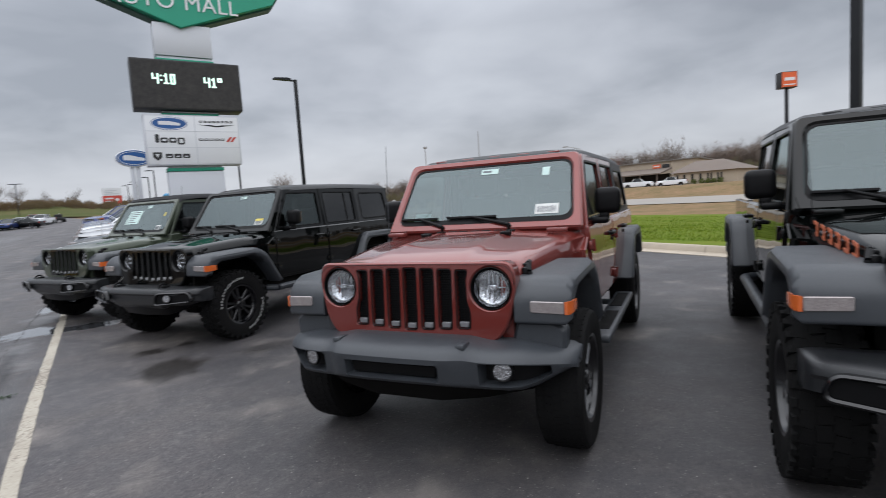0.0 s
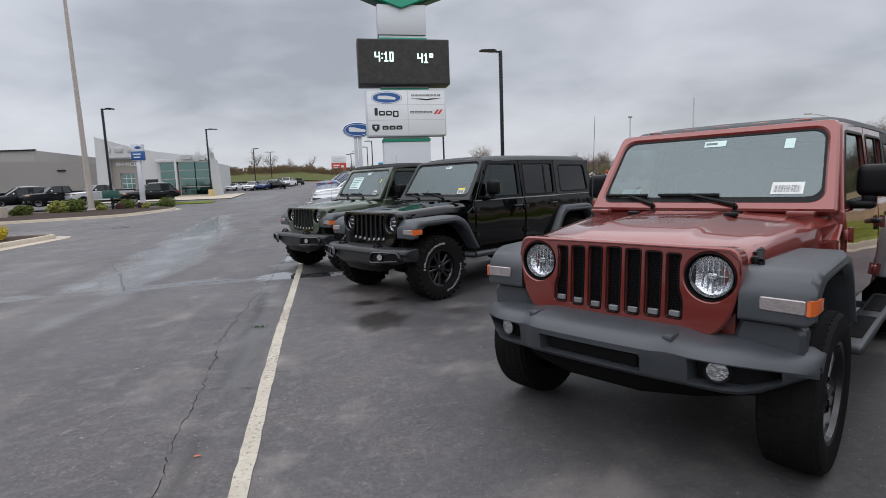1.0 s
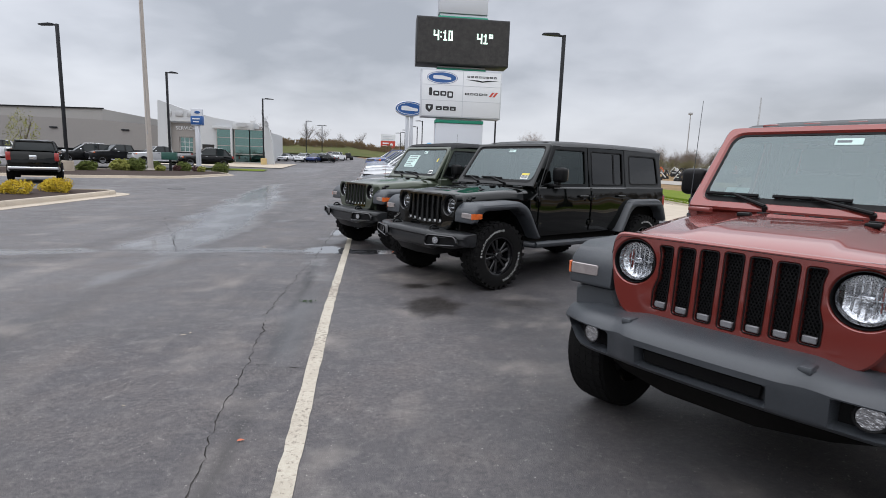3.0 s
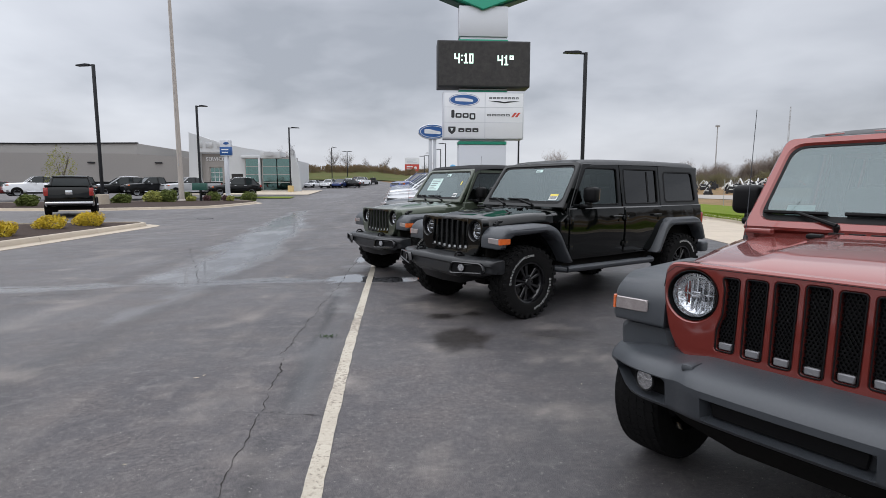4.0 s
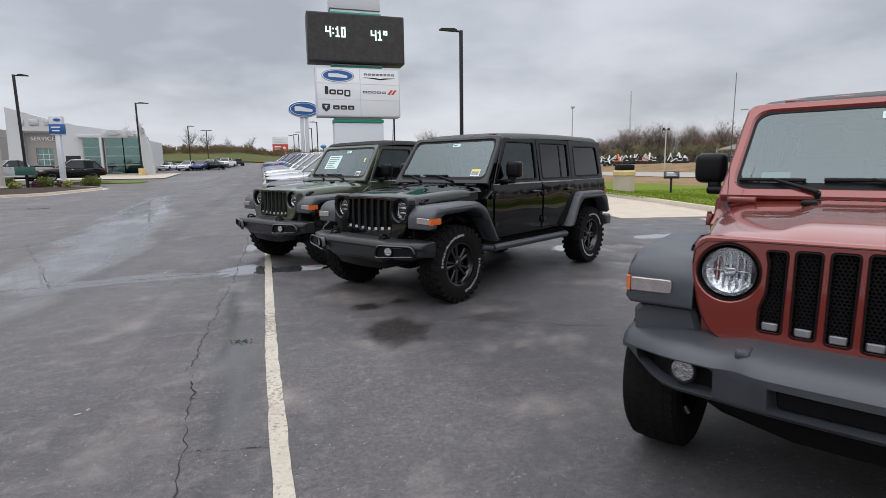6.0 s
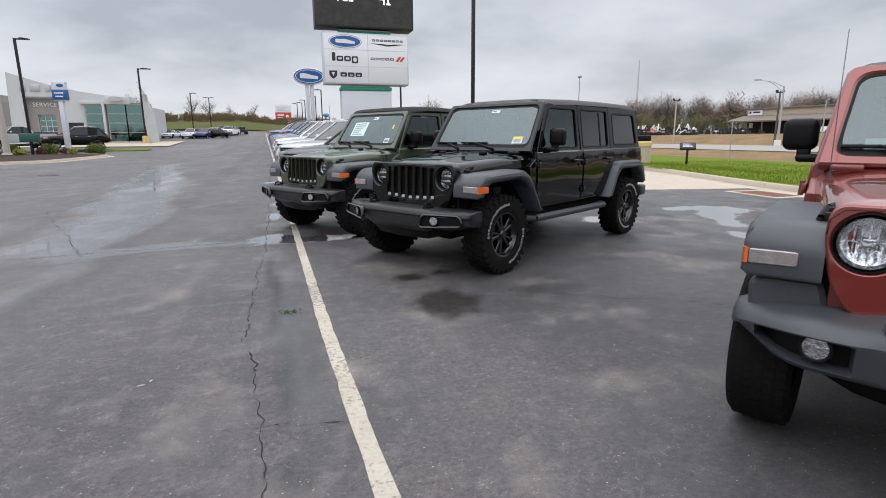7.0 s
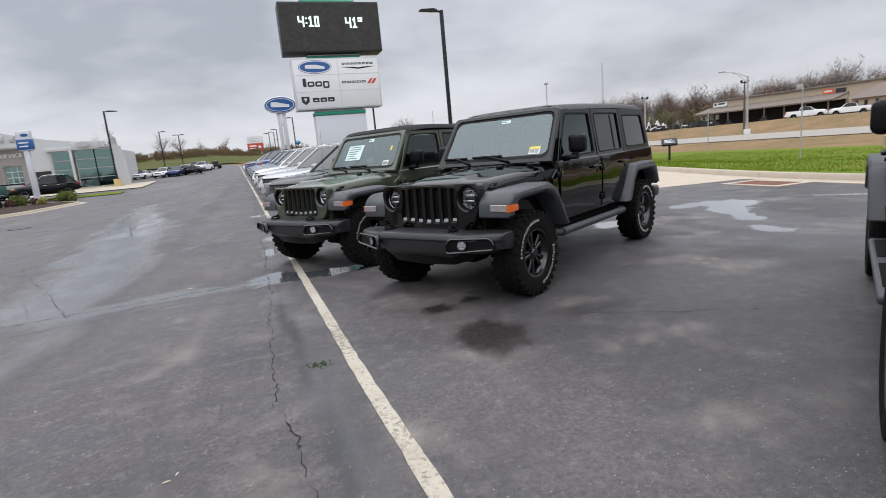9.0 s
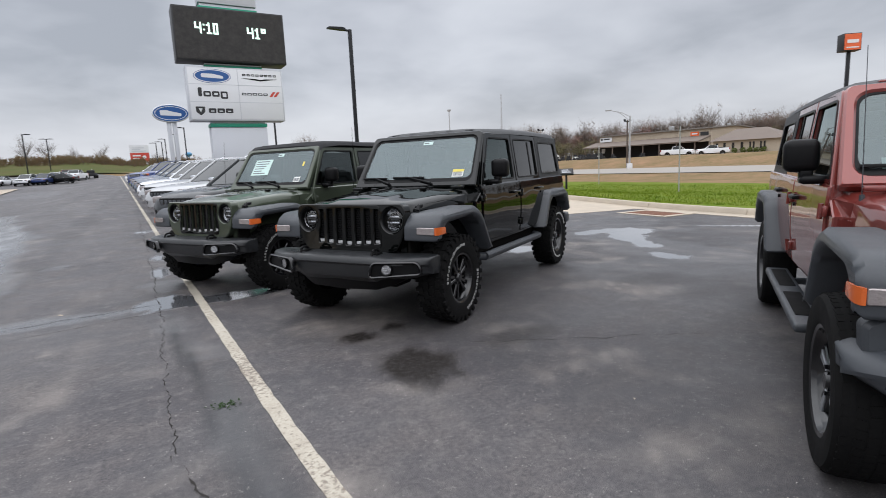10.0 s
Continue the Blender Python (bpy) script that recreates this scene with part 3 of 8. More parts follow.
def ground_z(x, y):
    """The lot rises gently away along the row of cars, and more towards its far end."""
    y = min(y, 168.0)
    row = 0.022 * max(0.0, y - 11) * smooth01((y - 9) / 8)
    w = smooth01((x + 9) / 6)
    far = 0.043 * max(0.0, y - 57) * smooth01((y - 54) / 14)
    right = 1.0 - smooth01((x - 11) / 6)
    z = lerp(far, max(row, far * 0.75), w) * right
    # the ground beyond the highway rises to the yard
    if x > 11:
        z += 1.45 * smooth01((x - 60) / 12) - 0.25 * smooth01((x - 13) / 8) * (1 - smooth01((x - 34) / 4))
    return z


def text_mesh(body, size, depth=0.01, spacing=1.0, align="CENTER"):
    cu = bpy.data.curves.new("words", "FONT")
    cu.body, cu.size, cu.extrude, cu.space_character = body, size, depth, spacing
    cu.align_x, cu.align_y = align, "CENTER"
    tmp = bpy.data.objects.new("words", cu)
    me = bpy.data.meshes.new_from_object(tmp)
    bpy.data.objects.remove(tmp)
    return me


# ---- the ground ----
def grid_sheet(name, xs, ys, mat, height, attrs=None):
    verts = [(x, y, height(x, y)) for y in ys for x in xs]
    nx = len(xs)
    faces = [(j * nx + i, j * nx + i + 1, (j + 1) * nx + i + 1, (j + 1) * nx + i) for j in range(len(ys) - 1) for i in range(nx - 1)]
    me = bpy.data.meshes.new(name)
    me.from_pydata(verts, [], faces)
    me.materials.append(mat)
    me.shade_smooth()
    for key, fn in (attrs or {}).items():
        a = me.attributes.new(key, "FLOAT", "POINT")
        a.data.foreach_set("value", [fn(x, y) for y in ys for x in xs])
    return new(name, me)


def steps(*spans):
    out = []
    for a, b, d in spans:
        n = max(1, round((b - a) / d))
        out += [a + (b - a) * k / n for k in range(n)]
    return out + [spans[-1][1]]


def fbm(x, y, s, seed=0.0, octaves=4):
    return noise.fractal(Vector((x * s, y * s, seed)), 1.0, 2.0, octaves)


def seg_dist(x, y, ax, ay, bx, by):
    dx, dy = bx - ax, by - ay
    t = max(0.0, min(1.0, ((x - ax) * dx + (y - ay) * dy) / (dx * dx + dy * dy)))
    return math.hypot(x - ax - t * dx, y - ay - t * dy), t


def line_x(y):
    if y < 5.45:
        return -0.312 - 0.0435 * y
    return -0.402 - 0.027 * y if y < 12 else -0.726 - 0.030 * (y - 12)


def wetness(x, y):
    if not (-12 < x < 12 and 1 < y < 40):
        return 0.25 * max(0.0, fbm(x, y, 0.15, 9.0, 2))
    w = 0.0
    n = fbm(x, y, 0.9, 1.0)
    # the long wet streak in the driving lane
    m = fbm(x * 1.8, y * 0.45, 1.0, 5.0, 5)
    for ax, ay, bx, by, r0, r1 in ((-5.9, 29.0, -4.5, 20.0, 0.50, 0.95), (-4.5, 20.0, -3.75, 12.7, 0.95, 0.98), (-3.75, 12.7, -3.5, 9.0, 0.98, 0.66), (-2.95, 9.1, -3.4, 5.6, 0.24, 0.14)):
        d, t = seg_dist(x + 0.15 * n, y, ax, ay, bx, by)
        w = max(w, smooth01((lerp(r0, r1, t) + 0.34 * m + 0.12 * n - d) / 0.50) * (0.62 + 0.18 * smooth01((fbm(x, y * 0.5, 2.2, 6.0, 3) + 0.2) / 0.5)) * (1.0 if ay > 9 else 0.45))
    # the damp gutter beside the painted line
    if 4.0 < y < 7.4:
        inside = min(x + 1.0 - 0.09 * abs(y - 5.5), line_x(y) - 0.075 - x) + 0.05 * n
        w = max(w, 0.20 * smooth01(inside / 0.16) * smooth01((y + 0.12 * x - 4.02) / 0.16) * smooth01((7.0 - y + 0.5 * n) / 0.6))
    d, t = seg_dist(x, y, -0.85, 7.0, -1.0, 10.6)
    w = max(w, 0.28 * smooth01((0.10 + 0.6 * n - d) / 0.25))
    d, t = seg_dist(x, y, -6.5, 8.55, -0.9, 9.3)
    w = max(w, 0.6 * smooth01((0.22 + 0.3 * n - d) / 0.2))
    d, t = seg_dist(x, y, -2.6, 13.3, -1.4, 13.3)
    w = max(w, 0.5 * smooth01((0.1 + 0.15 * n - d) / 0.1))
    # pools beside the line and behind the parked cars
    q, pool = fbm(x, y, 1.3, 14.0, 5), 0.0
    for cx, cy, rx, ry, tn in ((-0.98, 9.35, 0.34, 0.32, 0), (-0.12, 9.2, 0.62, 0.22, 0.1), (-0.98, 11.6, 0.13, 0.45, 0), (-0.95, 13.2, 0.14, 0.35, 0), (-1.1, 17.5, 0.3, 0.3, 0), (7.12, 9.95, 0.62, 0.50, -0.6), (6.52, 9.15, 0.36, 0.30, 0.5),
                               (6.05, 8.28, 0.24, 0.36, -0.4), (5.46, 7.58, 0.17, 0.38, -0.3), (6.42, 10.12, 0.24, 0.18, 0.6), (6.80, 9.50, 0.20, 0.20, -0.6), (6.28, 8.72, 0.15, 0.22, -0.4), (4.32, 9.42, 0.36, 0.24, 0.5), (9.3, 8.6, 0.75, 0.09, -0.9)):
        u, v = (x - cx) * math.cos(tn) + (y - cy) * math.sin(tn), (y - cy) * math.cos(tn) - (x - cx) * math.sin(tn)
        pool += math.exp(-0.9 * ((u / rx) ** 2 + (v / ry) ** 2))
    w = max(w, smooth01((pool + 0.34 * q + 0.16 * fbm(x, y, 5.0, 21.0, 3) - 0.40) / 0.09) if pool > 0.05 else 0.0)
    # damp ground behind the parked cars
    d, t = seg_dist(x, y, 5.2, 7.4, 8.2, 11.0)
    w = max(w, 0.14 * smooth01((1.4 + 1.2 * n - d) / 1.0))
    return min(1.0, w + 0.12 * max(0.0, fbm(x, y, 0.4, 4.0, 3)))


def dusty(x, y):
    """Pale silt where water has dried, in broken thin films."""
    n = fbm(x, y, 1.1, 7.0, 6) + 0.6 * fbm(x + 3.1, y, 3.5, 8.0, 4)
    v = 0.34 * smooth01((n - 0.30) / 0.8)
    if -2 < x < 8 and 3 < y < 12:
        q = fbm(x + y * 0.35, y * 0.8, 1.3, 12.0, 6)
        v = max(v, 0.5 * smooth01((q - 0.25) / 0.5) * (0.45 + 0.55 * smooth01((fbm(x, y, 7.0, 2.0, 3) + 0.1) / 0.5)))
    v += 0.16 * smooth01((fbm(x, y * 0.22, 1.6, 3.0, 4) - 0.25) / 0.5)
    return min(0.6, v)


def darkness(x, y):
    """Older smooth sealer in the bays, and tyre marks along the lane."""
    v = (0.53 + 0.20 * smooth01((x - 2.5) / 2.0)) * smooth01((x - 0.0) / 1.6) * (0.75 + 0.5 * fbm(x, y, 0.5, 5.0, 3)) if -1 < x < 11 and y < 30 else 0.0
    # the tarred seam beside the crack
    for ax, ay, bx, by in ((-0.71, 1.5, -0.838, 4.5), (-0.838, 4.5, -0.935, 6.8), (-0.935, 6.8, -1.0, 8.8)):
        d, t = seg_dist(x, y, ax, ay, bx, by)
        v = max(v, 0.88 * smooth01((0.062 + 0.05 * fbm(x, y, 1.6, 11.0, 3) - d) / 0.05))
    if 3.6 < y < 7.2 and -1.1 < x < -0.4:
        v = max(v, 0.55 * smooth01((min(x + 0.93, line_x(y) - 0.05 - x) + 0.08 * fbm(x, y, 2.0, 13.0, 3)) / 0.15) * smooth01((y - 3.7) / 0.9) * smooth01((7.1 - y) / 0.8))
    for cx in (-3.1, -4.9):
        v = max(v, 0.30 * smooth01((0.35 + 0.25 * fbm(x, y, 0.3, 6.0, 2) - abs(x - cx - 0.02 * y)) / 0.3))
    return max(0.0, min(0.9, v))


def oily(x, y):
    v = 0.0
    for cx, cy, rx, ry in ((0.49, 5.84, 0.26, 0.33), (0.36, 6.75, 0.16, 0.12), (0.74, 6.85, 0.1, 0.1), (1.55, 5.95, 0.32, 0.16)):
        r = math.hypot((x - cx) / rx, (y - cy) / ry) + 0.40 * fbm(x, y, 4.0, 2.0) + 0.18 * fbm(x, y, 19.0, 4.0, 2)
        v = max(v, smooth01((1.42 - r) / 0.70) * (1.0 if rx < 0.3 else 0.5))
    return v


def build_ground():
    lot = grid_sheet("parking_lot", steps((-120, -30, 5), (-30, -9, 0.5), (-9, -5.5, 0.15), (-5.5, 4.5, 0.075), (4.5, 8.2, 0.055), (8.2, 10.2, 0.1), (10.2, 13.2, 0.2)),
                     steps((-60, -3, 2), (-3, 1.6, 0.25), (1.6, 7, 0.085), (7, 11, 0.055), (11, 12, 0.085), (12, 26, 0.2), (26, 60, 0.6), (60, 128, 2.5)),
                     ASPHALT, ground_z, {"wet": wetness, "dust": dusty, "dark": darkness, "oil": oily})
    tagged(lot, "dark patched asphalt parking lot, damp in places", "parking lot", kind="structure")

    def land(x, y):
        drop = -0.16 if (-120 < x < 13.1 and -60 < y < 127) else 0.10
        far = 1.2 * smooth01((y - 132) / 30) if x < 14 else 0.0
        far += 1.8 * smooth01((-x - 60) / 40) * smooth01((y - 90) / 40)
        return ground_z(x, y) + drop + far + (0.25 * fbm(x, y, 0.05, 2.0, 3) if x > 64 or y > 134 else 0)
    g = grid_sheet("ground", steps((-2500, -300, 200), (-300, -120, 20), (-120, 8, 16), (8, 14, 0.5), (14, 90, 1.5), (90, 300, 15), (300, 2500, 200)),
                   steps((-2500, -200, 200), (-200, 0, 14), (0, 40, 2), (40, 180, 4), (180, 400, 20), (400, 2500, 200)), DRY_GRASS, land)
    tagged(g, "dry pale early spring grassland reaching the horizon", "ground", kind="structure")
    v = grid_sheet("grass_verge", steps((11.75, 25.5, 0.6)), steps((-60, 130, 1.0)), GRASS_SOIL,
                   lambda x, y: ground_z(x, y) + 0.135 + 0.02 * fbm(x, y, 0.7, 1.0))
    tagged(v, "bright green spring grass verge behind the kerb", "grass", kind="structure")
    b = grid_sheet("grass_bank", steps((-200, 13, 5)), steps((126, 168, 1.5), (168, 300, 12)), BANK_GRASS,
                   lambda x, y: ground_z(x, y) + 0.3 + 0.5 * smooth01((y - 130) / 8) + 1.2 * smooth01((y - 132) / 30) + 1.8 * smooth01((-x - 60) / 40) * smooth01((y - 90) / 40))
    tagged(b, "green grass bank at the end of the lot", "grass", kind="structure")
    r = grid_sheet("highway", steps((37.5, 57.5, 5)), steps((-900, 1200, 25)), ROAD_CONCRETE, lambda x, y: ground_z(x, 0) + 0.14)
    tagged(r, "pale concrete highway beyond the grass verge", "road", kind="structure")
    # blades near the kerb
    rng = random.Random(4)
    vs, fs = [], []
    for _ in range(60000):
        x = 11.75 + 13.2 * rng.random() ** 1.5
        y = 2 + 26 * rng.random()
        z = ground_z(x, y) + 0.13
        h, a = 0.03 + 0.06 * rng.random(), rng.random() * 6.28
        w = 0.006 + 0.007 * rng.random()
        i = len(vs)
        ca, sa = math.cos(a), math.sin(a)
        vs += [(x - ca * w, y - sa * w, z), (x + ca * w, y + sa * w, z), (x + sa * h * 0.5, y - ca * h * 0.5, z + h)]
        fs.append((i, i + 1, i + 2))
    me = bpy.data.meshes.new("grass")
    me.from_pydata(vs, [], fs)
    me.materials.append(GRASS_BLADE)
    tagged(new("grass", me), "short green grass blades on the verge", "grass", kind="stuff")


build_ground()


def strip(name, pts, width, mat, lift, label, category="", wobble=0.0, seed=0, kind="structure"):
    """A flat ribbon along the ground; width may be a function of the step."""
    rng = random.Random(seed)
    bm = bmesh.new()
    prev = None
    for i, (x, y) in enumerate(pts):
        a = Vector(pts[max(0, i - 1)]); b = Vector(pts[min(len(pts) - 1, i + 1)])
        d = (b - a).normalized()
        n = Vector((-d.y, d.x))
        w = (width(i) if callable(width) else width) / 2
        wl, wr = w * (1 + wobble * rng.uniform(-1, 1)), w * (1 + wobble * rng.uniform(-1, 1))
        z = ground_z(x, y) + lift
        cur = (bm.verts.new((x + n.x * wl, y + n.y * wl, z)), bm.verts.new((x - n.x * wr, y - n.y * wr, z)))
        if prev:
            bm.faces.new((prev[0], cur[0], cur[1], prev[1]))
        prev = cur
    return tagged(part(name, bm, mat, smooth=0), label, category or name.replace("_", " "), kind=kind)


ys = steps((-8, 44, 0.12))
strip("painted_line", [(line_x(y), y) for y in ys], 0.094, LINE_PAINT, 0.004, "worn white painted line along the parking bays", "painted line", 0.10, 3)
ys = steps((47, 118, 1.0))
strip("painted_line", [(line_x(y), y) for y in ys], 0.11, LINE_PAINT, 0.005, "worn white painted line along the parking bays", "painted line", 0.1, 5)


def wander(a, b, n, amp, seed):
    rng = random.Random(seed)
    out, off = [], 0.0
    for k in range(n + 1):
        t = k / n
        off = off * 0.75 + rng.uniform(-amp, amp)
        dx, dy = b[0] - a[0], b[1] - a[1]
        l = math.hypot(dx, dy)
        out.append((a[0] + dx * t - dy / l * off, a[1] + dy * t + dx / l * off))
    return out


def crack(a, b, n, amp, w, seed):
    rng = random.Random(seed + 50)
    ws = [1.2 * w * rng.uniform(0.12, 0.95) * (0.25 if fbm(k * 0.11, seed, 1.0) > 0.22 else 1.0) for k in range(n + 1)]
    strip("crack", wander(a, b, n, amp, seed), lambda i: ws[i], CRACK_FILL, 0.0035, "thin dark crack in the asphalt", "crack", 0.2, seed)


crack((-0.78, 1.8), (-1.02, 4.9), 90, 0.014, 0.0065, 1)
crack((-1.00, 4.9), (-1.12, 5.5), 18, 0.018, 0.012, 2)
crack((-1.12, 5.5), (-1.06, 9.2), 110, 0.016, 0.0075, 3)
crack((-1.05, 9.3), (-8.5, 8.4), 110, 0.018, 0.012, 4)
crack((-1.06, 9.3), (-1.25, 22), 120, 0.018, 0.010, 5)
crack((-1.07, 8.9), (-8.5, 7.5), 110, 0.015, 0.008, 6)
crack((-1.2, 13.3), (-3.4, 13.25), 40, 0.015, 0.012, 7)
crack((-0.90, 4.22), (-0.50, 4.13), 14, 0.012, 0.008, 12)
crack((-3.2, 8.9), (-5.2, 13.5), 50, 0.03, 0.008, 8)
crack((1.1, 6.05), (2.7, 5.1), 30, 0.03, 0.008, 9)
crack((-4.0, 3.0), (-8.8, 8.6), 60, 0.03, 0.008, 10)



for k, (x, y, l) in enumerate(((-1.64, 4.89, 0.022), (-1.60, 4.94, 0.016), (-2.02, 9.5, 0.045), (-1.5, 3.6, 0.010), (1.3, 4.6, 0.012), (-2.6, 6.2, 0.014))):
    bm = bmesh.new()
    plate(rounded([(-l, -l * 0.35), (l * 0.2, -l * 0.2), (l, l * 0.1), (l * 0.3, l * 0.45), (-l * 0.6, l * 0.2)], l * 0.12, 2), (), 0.003, pose(x, y, 0.001, 0, 0, 57 * k), 0, bm)
    tagged(part("paint_fleck", bm, CONCRETE, smooth=0), "small white fleck stuck to the asphalt", "fleck", "flecks on the asphalt")


# a weed in the seam and a fallen leaf
rng = random.Random(31)
o = root("weed", pose(-0.805, 5.98, 0.0), "small green weed growing in the asphalt seam", "weed")
bm = bmesh.new()
for _ in range(46):
    a, l = rng.random() * 6.283, rng.uniform(0.012, 0.045)
    c, w = Vector((rng.gauss(0, 0.035), rng.gauss(0, 0.025), 0.002)), rng.uniform(0.004, 0.008)
    d = Vector((math.cos(a), math.sin(a), rng.uniform(0.05, 0.4))).normalized()
    t = Vector((-math.sin(a), math.cos(a), 0)) * w
    bm.faces.new([bm.verts.new(q) for q in (c, c + d * l * 0.5 + t, c + d * l, c + d * l * 0.5 - t)])
part("leaves", bm, WEED, o, smooth=0)
o = root("fallen_leaf", pose(-0.727, 3.168, 0.004, 6, 10, 35), "small curled orange leaf lying on the asphalt", "leaf")
bm = bmesh.new()
loft(bm, [[Vector((x, -w, 0.006 * w / 0.009)), Vector((x, 0, 0.001)), Vector((x, w, 0.006 * w / 0.009))] for x, w in ((-0.02, 0.001), (-0.012, 0.007), (0.0, 0.009), (0.012, 0.006), (0.02, 0.001))], False, False)
part("blade", bm, INK_ORANGE, o)


# ---- wheels ----
_wheel = {}


def wheel_meshes(style):
    """Tyre, rim and lettering for one style, turned about y, outer face towards +y."""
    if style in _wheel:
        return _wheel[style]
    R, W, rim_r = {"mud": (0.400, 0.265, 0.220), "road": (0.400, 0.255, 0.238), "at": (0.425, 0.285, 0.222), "car": (0.36, 0.235, 0.245), "truck": (0.415, 0.275, 0.232)}[style]
    h = W / 2
    bm = bmesh.new()
    prof = [(rim_r, -h * 0.82), (rim_r + 0.03, -h * 0.93), (R * 0.82, -h), (R * 0.93, -h * 0.96), (R - 0.012, -h * 0.80), (R - 0.004, -h * 0.5), (R - 0.004, h * 0.5), (R - 0.012, h * 0.80),
            (R * 0.93, h * 0.96), (R * 0.82, h), (rim_r + 0.035, h * 0.94), (rim_r + 0.012, h * 0.90), (rim_r, h * 0.80)]
    lathe(bm, prof, 48)
    rng = random.Random(style)
    n = {"mud": 30, "road": 58, "at": 34, "car": 0, "truck": 48}[style]
    deep = {"mud": 0.014, "road": 0.004, "at": 0.008, "car": 0.0, "truck": 0.007}[style]
    rows = {"mud": 4, "road": 5, "at": 4, "car": 0, "truck": 5}[style]
    for k in range(n):
        for r in range(rows):
            a = 2 * math.pi * (k + 0.5 * (r % 2) + rng.uniform(-0.06, 0.06)) / n
            y0 = -h * 0.86 + (2 * h * 0.86) * r / rows
            y1 = y0 + 2 * h * 0.86 / rows * (0.84 if style == "mud" else 0.94 if style == "at" else 0.88)
            edge = r in (0, rows - 1)
            l = 2 * math.pi * R / n * (0.36 if style == "mud" else 0.462 if style == "at" else 0.45)
            tip = 0.006 if edge else 0.0
            m = Matrix.Rotation(-a, 4, "Y") @ Matrix.Translation((R - 0.006 - tip, 0, 0)) @ Matrix.Rotation(rng.uniform(-0.3, 0.3) if style == "mud" else 0.15 * (-1) ** r, 4, "X")
            box(bm, -0.012, deep, y0, y1, -l, l, m=m)
        if style in ("mud", "at"):
            for sgn in (1, -1):
                a = 2 * math.pi * (k + 0.25 + 0.25 * sgn) / n
                m = Matrix.Rotation(-a, 4, "Y") @ Matrix.Translation((R * 0.945, sgn * h * 0.95, 0))
                box(bm, -0.026, 0.022, -0.012, 0.010, -0.018, 0.018, m=m)
    tyre = part("tyre", bm, RUBBER, smooth=40)
    # rim: barrel, face and spokes
    bm = bmesh.new()
    face = h * 0.62
    lathe(bm, [(rim_r + 0.004, -h * 0.8), (rim_r - 0.03, -h * 0.6), (rim_r - 0.045, 0.0), (rim_r - 0.03, face * 0.9), (rim_r + 0.006, h * 0.84), (rim_r + 0.012, h * 0.90),
               (rim_r - 0.006, h * 0.86), (rim_r - 0.018, face)], 40)
    lathe(bm, [(0.0, -0.03), (rim_r - 0.04, -0.03), (rim_r - 0.04, -0.04), (0.0, -0.04)], 24)
    ns = {"mud": 5, "road": 5, "at": 5, "car": 5, "truck": 8}[style]
    metal = {"mud": RIM_BLACK, "road": RIM_BLACK, "at": RIM_BLACK, "car": RIM_MACHINED, "truck": CHROME}[style]
    fine = style in ("mud", "road", "at")
    extra = []
    face_at = axes((0, face * 0.55, 0), (1, 0, 0), (0, 0, 1), (0, 1, 0))

    def data_of(name, made, mat, smooth=0):
        ob = part(name, made, mat, smooth=smooth)
        me = ob.data
        bpy.data.objects.remove(ob)
        return me
    if fine:
        w0, w1 = (0.013, 0.021) if style != "road" else (0.030, 0.052)
        spoke = data_of("spoke", plate([(0.05, -w0), (rim_r - 0.02, -w1), (rim_r - 0.02, w1), (0.05, w0)], (), 0.035 if style != "road" else 0.03, face_at, 0.006), metal, 35)
        nb = bmesh.new()
        rod(nb, (0.062, face * 0.6, 0), (0.062, face * 0.6 + 0.045, 0), 0.011, 0.010, 8)
        nut = data_of("lug_nut", nb, metal, 35)
        if style == "road":
            bright = data_of("machined_face", plate([(0.075, -0.012), (rim_r - 0.024, -0.044), (rim_r - 0.024, 0.006), (0.085, 0.010)], (), 0.012, axes((0, face * 0.55 + 0.024, 0), (1, 0, 0), (0, 0, 1), (0, 1, 0)), 0.002), RIM_MACHINED)
    for k in range(ns):
        a = 2 * math.pi * k / ns + 0.3
        m = Matrix.Rotation(-a, 4, "Y")
        if fine:
            for off in ((0.0,) if style == "road" else (-0.21, 0.21)):
                extra.append(("spoke", spoke, m @ Matrix.Rotation(off, 4, "Y")))
            if style == "road":
                extra.append(("machined_face", bright, m))
            extra.append(("lug_nut", nut, Matrix.Rotation(-a - 0.6, 4, "Y")))
        else:
            w = 0.026 if style == "truck" else 0.03
            plate([(0.05, -w), (rim_r - 0.02, -w * 0.8), (rim_r - 0.02, w * 0.8), (0.05, w)], (), 0.03, m @ axes((0, face * 0.6, 0), (1, 0, 0), (0, 0, 1), (0, 1, 0)), 0.006, bm)
    lathe(bm, [(0.0, face + 0.018), (0.034, face + 0.016), (0.045, face), (0.085, face - 0.01), (0.09, face * 0.5), (0.0, face * 0.4)], 20)
    rim = part("wheel", bm, metal, smooth=35)
    if style == "mud":
        # raised white lettering, kept as plain bars
        rr = R * 0.765
        for base, n_l in ((0.35, 15), (math.pi + 0.25, 13)):
            bm = bmesh.new()
            for k in range(n_l):
                a = base + k * 0.115
                m = Matrix.Rotation(-a, 4, "Y") @ Matrix.Translation((rr, h * 0.985, 0))
                s = 0.0085 * (0.85 + 0.3 * rng.random())
                for q in (-s, s):
                    box(bm, -0.011, 0.011, -0.004, 0.005, q - 0.0018, q + 0.0018, m=m)
                for q in ((-0.011, 0.011), (0.0,), (0.011, 0.0), (-0.011,))[k % 4]:
                    box(bm, q - 0.0022, q + 0.0022, -0.004, 0.0048, -s, s, m=m)
            extra.append(("lettering", data_of("lettering", bm, LETTERS), Matrix()))
